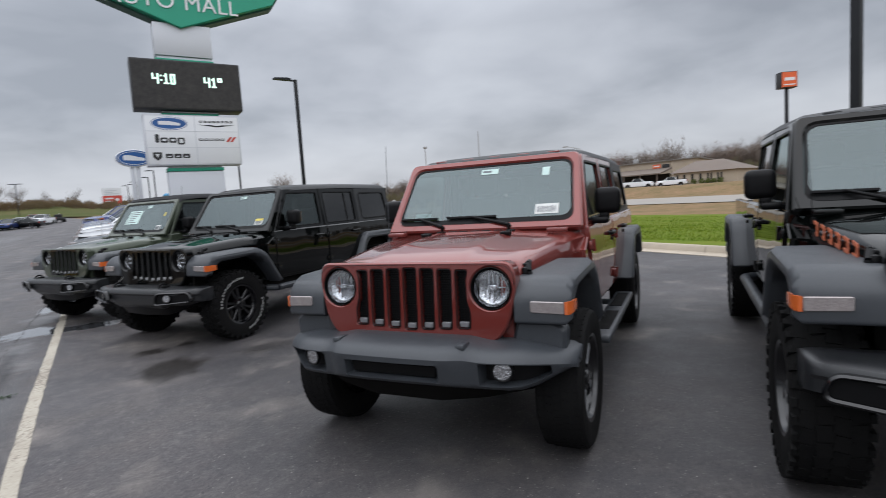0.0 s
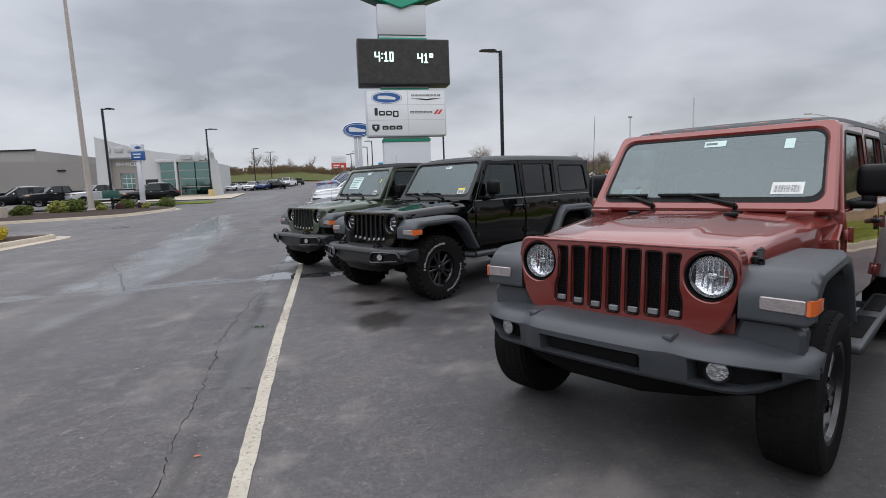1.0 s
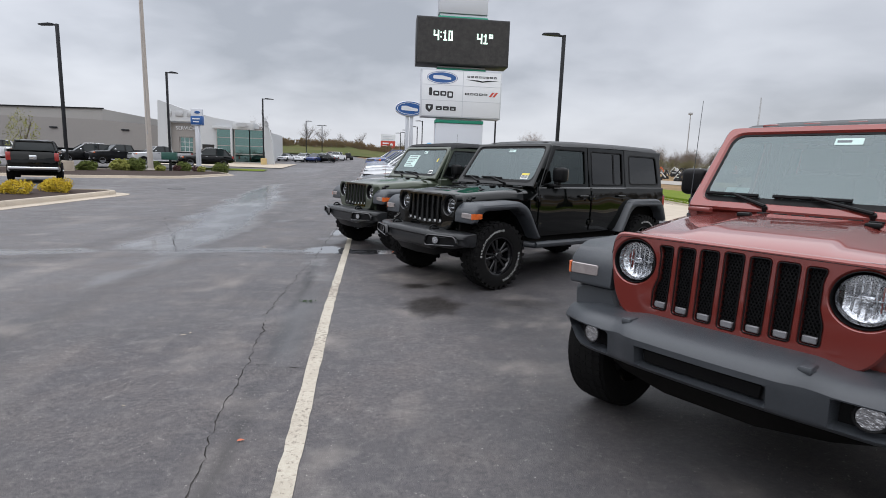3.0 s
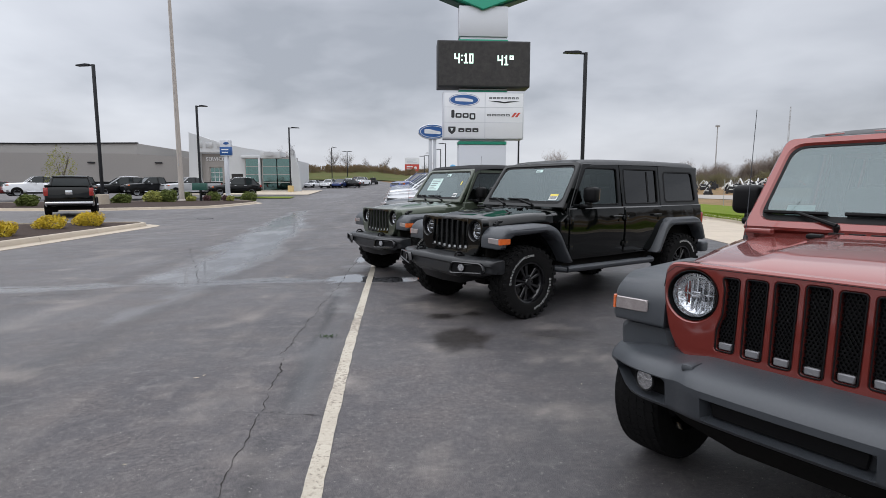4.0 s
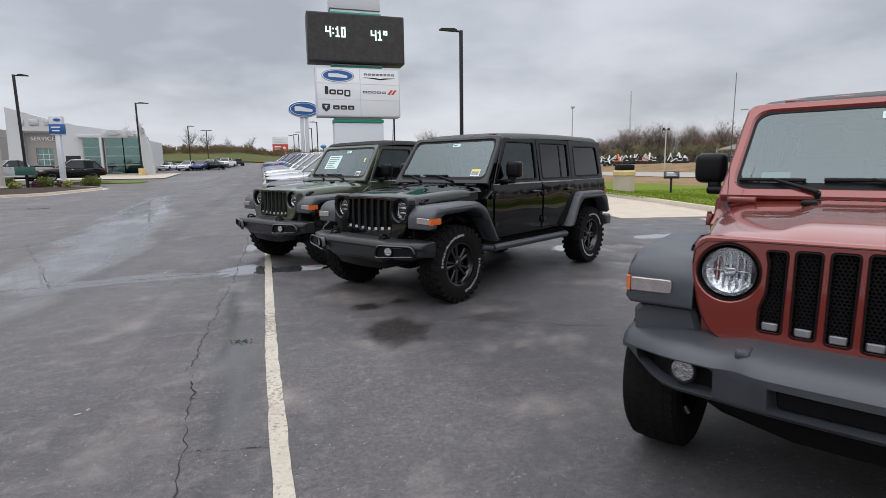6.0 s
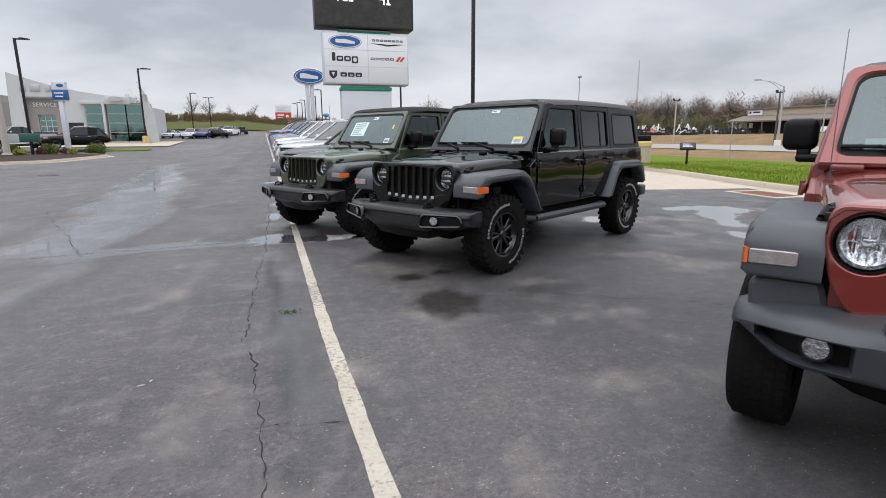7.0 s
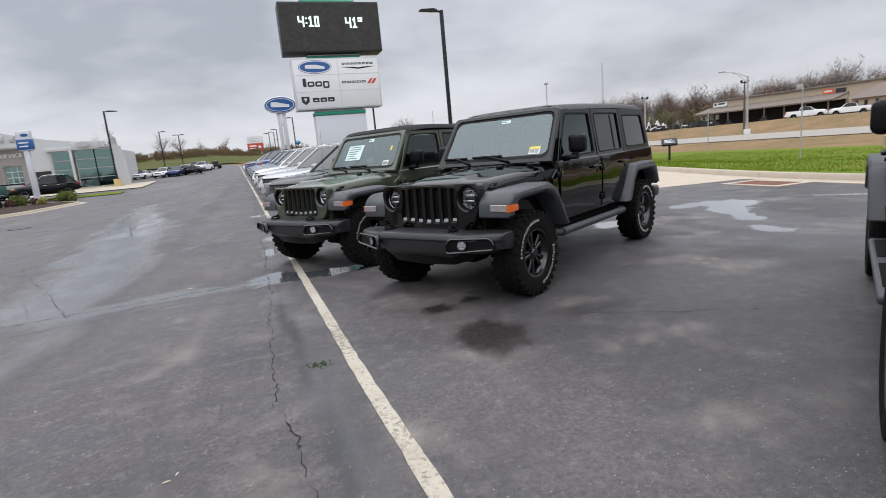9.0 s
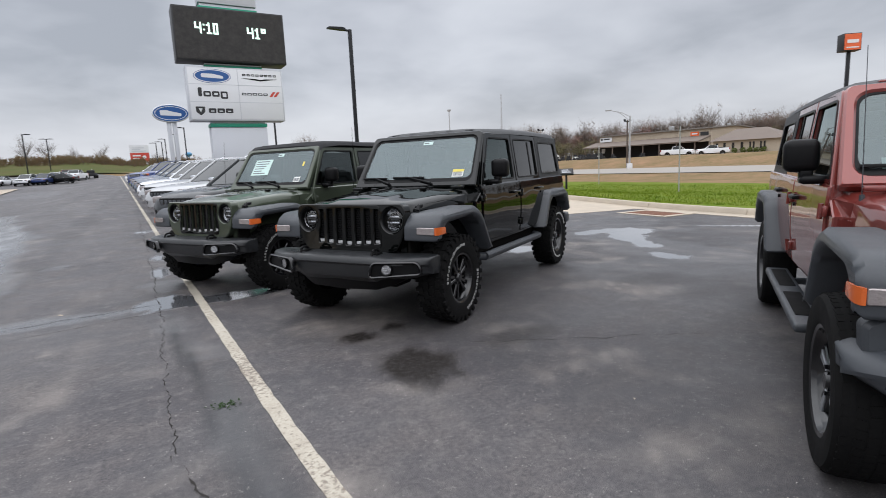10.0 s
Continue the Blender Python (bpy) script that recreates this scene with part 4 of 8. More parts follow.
    out = (rim.data, tyre.data, extra)
    for ob in (rim, tyre):
        bpy.data.objects.remove(ob)
    _wheel[style] = out
    return out


def add_wheel(style, parent, x, y, z, side, spin=0.0, steer=0.0):
    rim, tyre, extra = wheel_meshes(style)
    turn = Matrix.Rotation(0 if side > 0 else math.pi, 4, "Z")
    m = Matrix.Translation((x, y, z)) @ Matrix.Rotation(steer, 4, "Z") @ turn @ Matrix.Rotation(spin, 4, "Y")
    w = shared("wheel", rim, parent, m)
    shared("tyre", tyre, w, Matrix())
    for name, me, at in extra:
        shared(name, me, w, at)
    return w


# ---- seven-slot off-road vehicles ----
def pane(outer, m):
    """One sheet of glass."""
    bm = bmesh.new()
    bm.faces.new([bm.verts.new(m @ Vector((u, v, 0.006))) for u, v in outer])
    return bm


def sticker(parent, name, m, w, h, mat, bars=0, upright=False):
    p = part(name, plate([(-w / 2, -h / 2), (w / 2, -h / 2), (w / 2, h / 2), (-w / 2, h / 2)], (), 0.0012, m), mat, parent, smooth=0)
    if bars:
        bm = bmesh.new()
        rng = random.Random(bars)
        if upright:
            for k in range(26):
                u = -w * 0.42 + w * 0.84 * k / 26
                e = w * 0.84 / 26 * rng.choice((0.2, 0.35, 0.55))
                plate([(u, -h * 0.36), (u + e, -h * 0.36), (u + e, h * 0.24), (u, h * 0.24)], (), 0.0010, m @ Matrix.Translation((0, 0, 0.0012)), 0, bm)
        for k in range(0 if upright else bars):
            v = h / 2 - h * (k + 0.8) / (bars + 0.6)
            u1 = w * rng.uniform(0.05, 0.42)
            plate([(-w * 0.42, v - h * 0.16 / bars), (u1, v - h * 0.16 / bars), (u1, v + h * 0.2 / bars), (-w * 0.42, v + h * 0.2 / bars)], (), 0.0010, m @ Matrix.Translation((0, 0, 0.0012)), 0, bm)
        part("print_bars", bm, INK, p, smooth=0)
    return p


def barrel(bm, cut=False):
    """Bow the flat flanks outwards, in plan and from sill to shoulder."""
    if cut:
        for k in range(1, 8):
            bmesh.ops.bisect_plane(bm, geom=bm.verts[:] + bm.edges[:] + bm.faces[:], plane_co=(0, 0, 0.62 + 0.075 * k), plane_no=(0, 0, 1))
        for k in range(9):
            bmesh.ops.bisect_plane(bm, geom=bm.verts[:] + bm.edges[:] + bm.faces[:], plane_co=(-0.65 - 0.25 * k, 0, 0), plane_no=(1, 0, 0))
    for v in bm.verts:
        if abs(v.co.y) > 0.70 and v.co.x < -0.5 and v.co.z < 1.26:
            d = 0.034 * smooth01((-0.50 - v.co.x) / 1.5) - 0.026 * ((v.co.z - 0.96) / 0.33) ** 2
            v.co.y += d if v.co.y > 0 else -d
    return bm


def off_roader(m, label, paint, style):
    """style: sport (plastic bumper, steps), rugged (steel-look bumper, rails, mud tyres), soft (rugged with a cloth top), truck (pickup with an orange decal)."""
    pickup = style == "truck"
    wb = 3.487 if pickup else 3.008
    tyres = {"sport": "road", "rugged": "mud", "soft": "mud", "truck": "at"}[style]
    R = {"road": 0.405, "mud": 0.410, "at": 0.435}[tyres]
    lift = {"sport": 0.015, "rugged": 0.005, "soft": 0.005, "truck": 0.06}[style]
    name = "pickup_truck" if pickup else "off_road_suv"
    r = root(name, m, label, "pickup truck" if pickup else "SUV", "off-roaders in the bays")
    top_mat = {"sport": HARDTOP, "rugged": HARDTOP, "soft": SOFTTOP, "truck": HARDTOP}[style]
    Z = Matrix.Translation((0, 0, lift))

    def add(name, bm, mat, parent=None, label="", smooth=30):
        for v in bm.verts:
            v.co.z += lift
        return part(name, bm, mat, parent or r, label, smooth)
    low_top = 0.024 if style == "sport" else 0.0
    cab_end = -2.62 if pickup else -3.60
    rear_end = -4.55 if pickup else -3.62
    # -- tub sides with the wheel opening --
    body = bmesh.new()
    for s in (1, -1):
        side = [(-0.60, 0.58), (-0.60, 1.06), (-0.72, 1.14), (-0.72, 1.22), (cab_end, 1.22), (cab_end, 0.62)]
        if not pickup:
            side += [(-3.52, 0.62), (-3.44, 0.84), (-3.30, 0.96), (-2.72, 0.96), (-2.55, 0.84), (-2.44, 0.60)]
        plate(side, (), 0.05, axes((0, s * 0.74, 0), (1, 0, 0), (0, 0, 1), (0, s, 0)), 0.008, body)
        # inner wing beside the engine, widening to the doors
        loft(body, [[Vector((x, s * y, z)) for y, z in ((w - 0.06, 0.60), (w, 0.60), (w, 1.05), (w - 0.06, 1.05))] for x, w in ((0.40, 0.575), (0.1, 0.615), (-0.2, 0.66), (-0.45, 0.71), (-0.60, 0.765), (-0.75, 0.785))])
    # tailgate and rear corners
    box(body, cab_end - 0.03, cab_end + 0.03, -0.76, 0.76, 0.6, 1.22, 0.02)
    bodyob = add("body", barrel(body, True), paint, smooth=30)
    under = bmesh.new()
    box(under, rear_end + 0.25, 0.30, -0.66, 0.66, 0.44, 0.66, 0.02)
    box(under, -2.4 if not pickup else -2.8, -0.6, -0.70, 0.70, 0.50, 0.60)
    for s in (1, -1):
        box(under, rear_end + 0.1, 0.46, min(s * 0.38, s * 0.48), max(s * 0.38, s * 0.48), 0.42, 0.56, 0.01)
        box(under, -0.50, 0.38, min(s * 0.45, s * 0.60), max(s * 0.45, s * 0.60), 0.60, 0.92, 0.02)
        if not pickup:
            box(under, -3.5, -2.5, min(s * 0.45, s * 0.70), max(s * 0.45, s * 0.70), 0.6, 0.97, 0.02)
    rod(under, (0, -0.72, R - lift), (0, 0.72, R - lift), 0.05, 0.05, 10)
    rod(under, (-wb, -0.72, R - lift), (-wb, 0.72, R - lift), 0.055, 0.055, 10)
    box(under, -wb - 0.16, -wb + 0.16, -0.14, 0.14, R - lift - 0.13, R - lift + 0.13, 0.05)
    box(under, -0.12, 0.16, 0.06, 0.30, R - lift - 0.11, R - lift + 0.12, 0.05)
    rod(under, (-0.7, -0.2, 0.42), (rear_end + 0.3, -0.35, 0.44), 0.04, 0.04, 8)
    add("chassis", under, UNDER)

    # -- bonnet --
    bm = bmesh.new()
    rings = []
    for x, zc, w, drop in ((0.350, 1.108, 0.575, 0.10), (0.325, 1.122, 0.600, 0.12), (0.25, 1.140, 0.622, 0.15), (0.0, 1.165, 0.66, 0.17), (-0.30, 1.188, 0.70, 0.19), (-0.53, 1.200, 0.728, 0.20)):
        k = 0.016 if x < 0.3 else 0.004
        half = [(0.0, zc + k), (0.24, zc + k), (0.285, zc + k * 0.8), (0.33, zc - 0.002), (w * 0.80, zc - 0.012), (w * 0.93, zc - 0.03), (w * 0.985, zc - 0.065), (w, zc - drop * 0.75), (w * 1.0, zc - drop - 0.05)]
        ring = [Vector((x, y, z)) for y, z in half] + [Vector((x, -y, z)) for y, z in half[::-1][:-1]]
        rings.append(ring)
    loft(bm, rings, cap=True, closed=True)
    hood = add("bonnet", bm, paint, smooth=40)
    bm = bmesh.new()
    rings = []
    for x, zc, w in ((-0.536, 1.199, 0.728), (-0.60, 1.203, 0.745), (-0.67, 1.207, 0.764), (-0.72, 1.210, 0.778), (-0.78, 1.212, 0.782)):
        half = [(0.0, zc + 0.012), (0.24, zc + 0.012), (0.285, zc + 0.01), (0.33, zc - 0.002), (w * 0.80, zc - 0.012), (w * 0.93, zc - 0.03), (w * 0.985, zc - 0.065), (w, zc - 0.15), (w, zc - 0.25)]
        rings.append([Vector((x, y, z)) for y, z in half] + [Vector((x, -y, z)) for y, z in half[::-1][:-1]])
    loft(bm, rings, cap=True, closed=True)
    add("cowl", bm, paint, smooth=40)
    # bonnet catches, footman loop, nozzles, vent
    for s in (1, -1):
        bm = bmesh.new()
        box(bm, 0.235, 0.305, s * 0.618 - 0.018, s * 0.618 + 0.018, 0.985, 1.07, 0.014)
        box(bm, 0.17, 0.27, s * 0.612 - 0.014, s * 0.612 + 0.014, 1.06, 1.088, 0.010)
        box(bm, 0.240, 0.300, s * 0.634 - 0.018, s * 0.634 + 0.018, 0.93, 1.0, 0.010)
        tube(bm, [(0.175, s * 0.610, 1.082), (0.245, s * 0.624, 1.080), (0.292, s * 0.640, 1.045), (0.300, s * 0.648, 0.985)], 0.017, 8)
        add("bonnet_catch", bm, PLASTIC_BLACK, hood)
        bm = bmesh.new()
        box(bm, -0.56, -0.50, s * 0.62 - 0.07, s * 0.62 + 0.07, 1.195, 1.225, 0.01)
        add("cowl_hinge", bm, paint, hood)
        bm = bmesh.new()
        box(bm, -0.42, -0.36, s * 0.3 - 0.035, s * 0.3 + 0.035, 1.195, 1.222, 0.01)
        add("bump_stop", bm, PLASTIC_BLACK, hood)
    bm = bmesh.new()
    for k in range(7):
        box(bm, -0.595, -0.565, -0.30 + 0.09 * k, -0.235 + 0.09 * k, 1.205, 1.2195, 0.003)
    add("cowl_vent", bm, PLASTIC_BLACK, hood)

    # -- grille with seven slots and two round lamp openings --
    lean = radians(3)
    G = axes((0.425, 0, 0.70), (0, 1, 0), (-math.sin(lean), 0, math.cos(lean)), (math.cos(lean), 0, math.sin(lean)))
    outline = rounded([(-0.50, -0.01), (0.50, -0.01), (0.575, 0.10), (0.615, 0.30), (0.60, 0.42), (-0.60, 0.42), (-0.615, 0.30), (-0.575, 0.10)], [0.12, 0.12, 0.1, 0.1, 0.07, 0.07, 0.1, 0.1], 5)
    slots = []
    for k in range(7):
        u = (k - 3) * 0.1065
        lo = 0.045 + 0.006 * abs(k - 3)
        hi = 0.385 - 0.004 * abs(k - 3)
        if abs(k - 3) == 3:
            e = 1 if k > 3 else -1
            edge = [(u - e * 0.0355, lo), (u + e * 0.0355, lo), (u + e * 0.0355, 0.150), (u + e * 0.016, 0.215), (u + e * 0.014, 0.325), (u + e * 0.026, hi), (u - e * 0.0375, hi)]
            slots.append(rounded(edge if e > 0 else edge[::-1], 0.012, 3))
        else:
            slots.append(rounded([(u - 0.0355, lo), (u + 0.0355, lo), (u + 0.0375, hi), (u - 0.0375, hi)], 0.012, 3))
    lamps = [circle(s * 0.476, 0.278, 0.113, 40) for s in (1, -1)]
    grille = add("grille", plate(outline, slots + lamps, 0.095, G @ Matrix.Translation((0, 0, -0.045)), 0.009), paint, smooth=35)
    for sl in slots:
        rim_w = 0.004 if style == "sport" else 0.017 if style == "soft" else 0.006
        add("slot_surround", plate(offset_poly(sl, -rim_w), [offset_poly(sl, 0.001)], 0.006, G @ Matrix.Translation((0, 0, 0.046)), 0.001), PLASTIC_BLACK, grille)
    if style in ("soft", "rugged"):
        add("grille_insert", plate(rounded([(-0.360, 0.026), (0.360, 0.026), (0.352, 0.14), (0.352, 0.404), (-0.352, 0.404), (-0.352, 0.14)], [0.03, 0.03, 0.05, 0.03, 0.03, 0.05], 4), slots, 0.010, G @ Matrix.Translation((0, 0, 0.046)), 0.003), BLACK, grille)
    # thin black tube added to draw the dark gap between bonnet and grille
    bm = bmesh.new()
    tube(bm, [G @ Vector((u, v, 0.049)) for u, v in ((-0.607, 0.30), (-0.600, 0.36), (-0.560, 0.396), (-0.45, 0.403), (0.0, 0.406), (0.45, 0.403), (0.560, 0.396), (0.600, 0.36), (0.607, 0.30))], 0.0020, 6)
    add("bonnet_shut_line", bm, PLASTIC_BLACK, grille)
    # mesh behind the slots
    for k in range(7):
        u = (k - 3) * 0.1065
        bm = bmesh.new()
        pitch = 0.0145 if style == "sport" else 0.022
        for i in range(round(0.335 / (pitch * 0.93))):
            v = 0.052 + i * pitch * 0.93
            for j in range(-3, 4):
                uu = u + (j + (0.5 if i % 2 else 0)) * pitch
                if (-0.034 if k != 0 else -0.034 + (0.02 if v > 0.19 else 0)) < uu - u < (0.034 if k != 6 else 0.034 - (0.02 if v > 0.19 else 0)):
                    plate([(uu + pitch * 0.57 * math.sin(q * math.pi / 3), v + pitch * 0.57 * math.cos(q * math.pi / 3)) for q in range(6)],
                          [[(uu + pitch * 0.38 * math.sin(q * math.pi / 3), v + pitch * 0.38 * math.cos(q * math.pi / 3)) for q in range(6)]], 0.012, G @ Matrix.Translation((0, 0, 0.016)), 0, bm)
        add("slot_mesh", bm, PLASTIC_BLACK, grille, smooth=0)
    bm = bmesh.new()
    plate([(-0.40, 0.03), (0.40, 0.03), (0.40, 0.40), (-0.40, 0.40)], (), 0.006, G, 0, bm)
    add("radiator", bm, UNDER, grille, smooth=0)
    if style in ("rugged", "soft", "sport"):
        for k in range(7):
            u = (k - 3) * 0.1065
            lo = 0.045 + 0.006 * abs(k - 3)
            add("slot_insert", plate(rounded([(u - 0.026, lo + 0.004), (u + 0.026, lo + 0.004), (u + 0.028, lo + 0.034), (u - 0.028, lo + 0.034)], 0.006, 2), (), 0.02, G @ Matrix.Translation((0, 0, 0.022)), 0.004),
                INSERT_GREY if style == "sport" else SILVER, grille)
    # lamps
    for s in (1, -1):
        LM = G @ Matrix.Translation((s * 0.476, 0.278, -0.032)) @ axes((0, 0, 0), (1, 0, 0), (0, 0, 1), (0, 1, 0)).inverted()
        bm = bmesh.new()
        if style == "sport":
            lathe(bm, [(0.1125, -0.012), (0.1125, 0.079), (0.110, 0.080), (0.107, 0.064), (0.104, 0.006), (0.096, 0.0), (0.0, -0.01)], 40)
        else:
            lathe(bm, [(0.1125, -0.02), (0.1125, 0.076), (0.104, 0.070), (0.099, 0.034), (0.098, -0.02)], 36)
        for v in bm.verts:
            v.co = LM @ v.co
        lamp = add("headlamp", bm, PLASTIC_BLACK, grille)
        bm = bmesh.new()
        if style == "sport":
            # faceted bowl standing proud of its dark well
            lathe(bm, [(0.099, 0.0), (0.102, 0.058), (0.098, 0.062), (0.088, 0.038), (0.060, 0.018), (0.030, 0.008), (0.0, 0.006)], 40)
            for q in range(-3, 4):
                l = 0.078 * math.sqrt(max(0.05, 1 - (q * 0.024 / 0.085) ** 2))
                box(bm, q * 0.024 - 0.0035, q * 0.024 + 0.0035, 0.012, 0.034 - 0.003 * abs(q), -l, l * 0.9, 0.002)
            box(bm, -0.07, 0.07, 0.012, 0.028, -0.003, 0.003, 0.001)
            box(bm, -0.022, 0.022, 0.012, 0.048, -0.016, 0.016, 0.006)
        else:
            lathe(bm, [(0.098, 0.028), (0.085, 0.006), (0.05, -0.03), (0.0, -0.045)], 32)
        for v in bm.verts:
            v.co = LM @ v.co
        add("reflector", bm, REFLECTOR, lamp, smooth=20)
        if style != "sport":
            bm = bmesh.new()
            lathe(bm, [(0.062, 0.030), (0.055, 0.034), (0.05, 0.030), (0.0, 0.026)], 28)
            for v in bm.verts:
                v.co = LM @ v.co
            add("projector", bm, PLASTIC_BLACK, lamp)
            bm = bmesh.new()
            for q in (-1, 1):
                box(bm, -0.05, 0.05, 0.028, 0.038, q * 0.026 - 0.010, q * 0.026 + 0.010, 0.004)
            for v in bm.verts:
                v.co = LM @ v.co
            add("lamp_element", bm, REFLECTOR, lamp)
        bm = bmesh.new()
        lathe(bm, [(0.0, 0.082), (0.04, 0.079), (0.075, 0.071), (0.096, 0.063), (0.099, 0.058)] if style == "sport" else [(0.0, 0.060), (0.04, 0.057), (0.075, 0.048), (0.099, 0.034), (0.10, 0.030)], 32)
        for v in bm.verts:
            v.co = LM @ v.co
        g = add("lens", bm, LENS_GLASS, lamp)
        g.visible_shadow = False

    # -- front wings (flares) with lamps --
    for s in (1, -1):
        wing_w = 0.285 if style == "sport" else 0.325
        F = axes((0, s * 0.60, 0), (1, 0, 0), (0, 0, 1), (0, s, 0))
        drop = 0.026 if style != "truck" else 0.03
        arch = rounded([(0.465, 0.775 + drop), (0.455, 0.925 + drop), (0.36, 1.005 + drop), (-0.28, 1.03 + drop), (-0.46, 0.945 + drop), (-0.70, 0.58), (-0.61, 0.575), (-0.42, 0.85 + drop), (-0.27, 0.935 + drop), (0.25, 0.915 + drop), (0.34, 0.85 + drop), (0.37, 0.775 + drop)],
                       [0.02, 0.05, 0.06, 0.08, 0.08, 0.02, 0.02, 0.08, 0.08, 0.05, 0.03, 0.01], 4)
        flare = add("front_wing", plate(arch, (), wing_w, F, 0.028), PLASTIC, smooth=45)
        # lamp unit on the nose of the wing
        fx, fz = 0.455, 0.862 + drop
        bm = bmesh.new()
        y0, y1, y2 = wing_w + 0.400, wing_w + 0.572, wing_w + 0.608
        plate(rounded([(y0, fz - 0.027), (y1, fz - 0.032), (y1, fz + 0.030), (y0, fz + 0.032)], 0.010, 2), (), 0.014, axes((fx, 0, 0), (0, s, 0), (0, 0, 1), (1, 0, 0)), 0.004, bm)
        unit = add("wing_lamp", bm, CLEAR_LENS, flare)
        bm = bmesh.new()
        loft(bm, [[Vector((fx - k + d, s * y, fz + zz_ * e)) for d, zz_ in ((0.014, -1.0), (0.014, 0.93), (-0.03, 0.95), (-0.03, -1.0))] for y, k, e in ((y1 + 0.002, 0.0, 0.032), (y1 + 0.016, 0.004, 0.033), (y2 - 0.008, 0.030, 0.033), (y2 - 0.002, 0.070, 0.031), (y2, 0.096, 0.026))])
        add("turn_signal", bm, AMBER, flare)
        # dark inner arch
        bm = bmesh.new()
        plate([(0.36, 0.60), (0.36, 0.93), (-0.42, 0.93), (-0.62, 0.60)], (), 0.03, axes((0, s * 0.57, 0), (1, 0, 0), (0, 0, 1), (0, s, 0)), 0, bm)
        add("wheel_arch_liner", bm, UNDER, flare, smooth=0)
        # rear wings
        x0 = -wb
        F2 = axes((x0, s * (0.77 if not pickup else 0.78), 0), (1, 0, 0), (0, 0, 1), (0, s, 0))
        arch2 = rounded([(0.66, 0.58), (0.46, 0.965), (0.34, 1.05), (-0.32, 1.05), (-0.46, 0.965), (-0.57, 0.72), (-0.49, 0.70), (-0.40, 0.86), (-0.28, 0.945), (0.28, 0.945), (0.40, 0.86), (0.56, 0.575)],
                        [0.02, 0.08, 0.06, 0.08, 0.06, 0.02, 0.02, 0.06, 0.06, 0.06, 0.06, 0.02], 4)
        add("rear_wing", plate(arch2, (), 0.165, F2, 0.025), PLASTIC, smooth=45)

    # -- doors with window openings --
    def tilted(s, w=0.0):
        k = radians(8.2)
        return axes((0, s * (0.785 + w), 1.205), (1, 0, 0), (0, -s * math.sin(k), math.cos(k)), (0, s * math.cos(k), math.sin(k)))
    TOP = 0.56 - low_top
    for s in (1, -1):
        T = tilted(s, -0.03)
        D = axes((0, s * 0.775, 0), (1, 0, 0), (0, 0, 1), (0, s, 0))
        spans = ((-0.735, -1.745), (-1.765, -2.60))
        for i, (xa, xb) in enumerate(spans):
            if i == 0:
                low = rounded([(xa, 0.62), (xa, 1.215), (xb, 1.215), (xb, 0.62)], [0.06, 0.015, 0.015, 0.03], 4)
                a_top = -1.04
                win = rounded([(xa - 0.04 - 0.03, 0.045), (a_top - 0.045, TOP - 0.055), (xb + 0.06, TOP - 0.055), (xb + 0.06, 0.045)], 0.035, 4)
                up = rounded([(xa - 0.01, 0.0), (a_top, TOP), (xb, TOP), (xb, 0.0)], [0.004, 0.03, 0.01, 0.004], 3)
            else:
                low = rounded([(xa, 0.62), (xa, 1.215), (xb, 1.215), (xb, 0.97), (xb + 0.20, 0.62)] if not pickup else [(xa, 0.62), (xa, 1.215), (xb, 1.215), (xb, 0.62)], 0.03, 4)
                win = rounded([(xa - 0.06, 0.045), (xa - 0.06, TOP - 0.055), (xb + 0.05, TOP - 0.055), (xb + 0.05, 0.045)], 0.035, 4)
                up = rounded([(xa, 0.0), (xa, TOP), (xb, TOP), (xb, 0.0)], 0.01, 2)
            door = add("door", barrel(plate(low, (), 0.030, D, 0.010), True), paint, smooth=40)
            fr = add("window_frame", plate(up, [win], 0.03, T, 0.006), paint, door)
            g = add("window", pane(win, T @ Matrix.Translation((0, 0, 0.010))), GLASS_SIDE if i == 0 else GLASS_DARK, door, smooth=0)
            g.visible_shadow = False
            bm = bmesh.new()
            plate(offset_poly(win, -0.008), [offset_poly(win, 0.010)], 0.006, T @ Matrix.Translation((0, 0, 0.028)), 0.002, bm)
            if i == 1:
                box(bm, xb + 0.24, xb + 0.268, -0.004, 0.004, 0, 0.42, m=T @ axes((0, 0.06, 0.018), (1, 0, 0), (0, 0, 1), (0, 1, 0)))
            add("window_seal", bm, PLASTIC_BLACK, door)
            # handle
            hx = xb + 0.17
            bm = bmesh.new()
            box(bm, hx - 0.09, hx + 0.09, s * 0.832 - 0.014, s * 0.832 + 0.014, 1.085, 1.115, 0.012, 3)
            box(bm, hx - 0.09, hx - 0.06, s * 0.815 - 0.02, s * 0.815 + 0.02, 1.085, 1.115, 0.008)
            box(bm, hx + 0.06, hx + 0.09, s * 0.815 - 0.02, s * 0.815 + 0.02, 1.085, 1.115, 0.008)
            rod(bm, (hx - 0.06, s * 0.805, 1.045), (hx - 0.06, s * 0.816, 1.045), 0.014, 0.014, 10)
            add("door_handle", barrel(bm), paint if style == "rugged" else PLASTIC_BLACK, door)
            # exposed hinges on the front edge
            for hz in (0.74, 1.08):
                bm = bmesh.new()
                box(bm, xa - 0.055, xa + 0.06, s * 0.812 - 0.012, s * 0.812 + 0.012, hz - 0.030, hz + 0.030, 0.008)
                rod(bm, (xa + 0.012, s * 0.826, hz - 0.042), (xa + 0.012, s * 0.826, hz + 0.042), 0.014, 0.014, 10)
                add("hinge", barrel(bm), paint, door)
        # step or rail
        bm = bmesh.new()
        xr = -2.36 if not pickup else -2.75
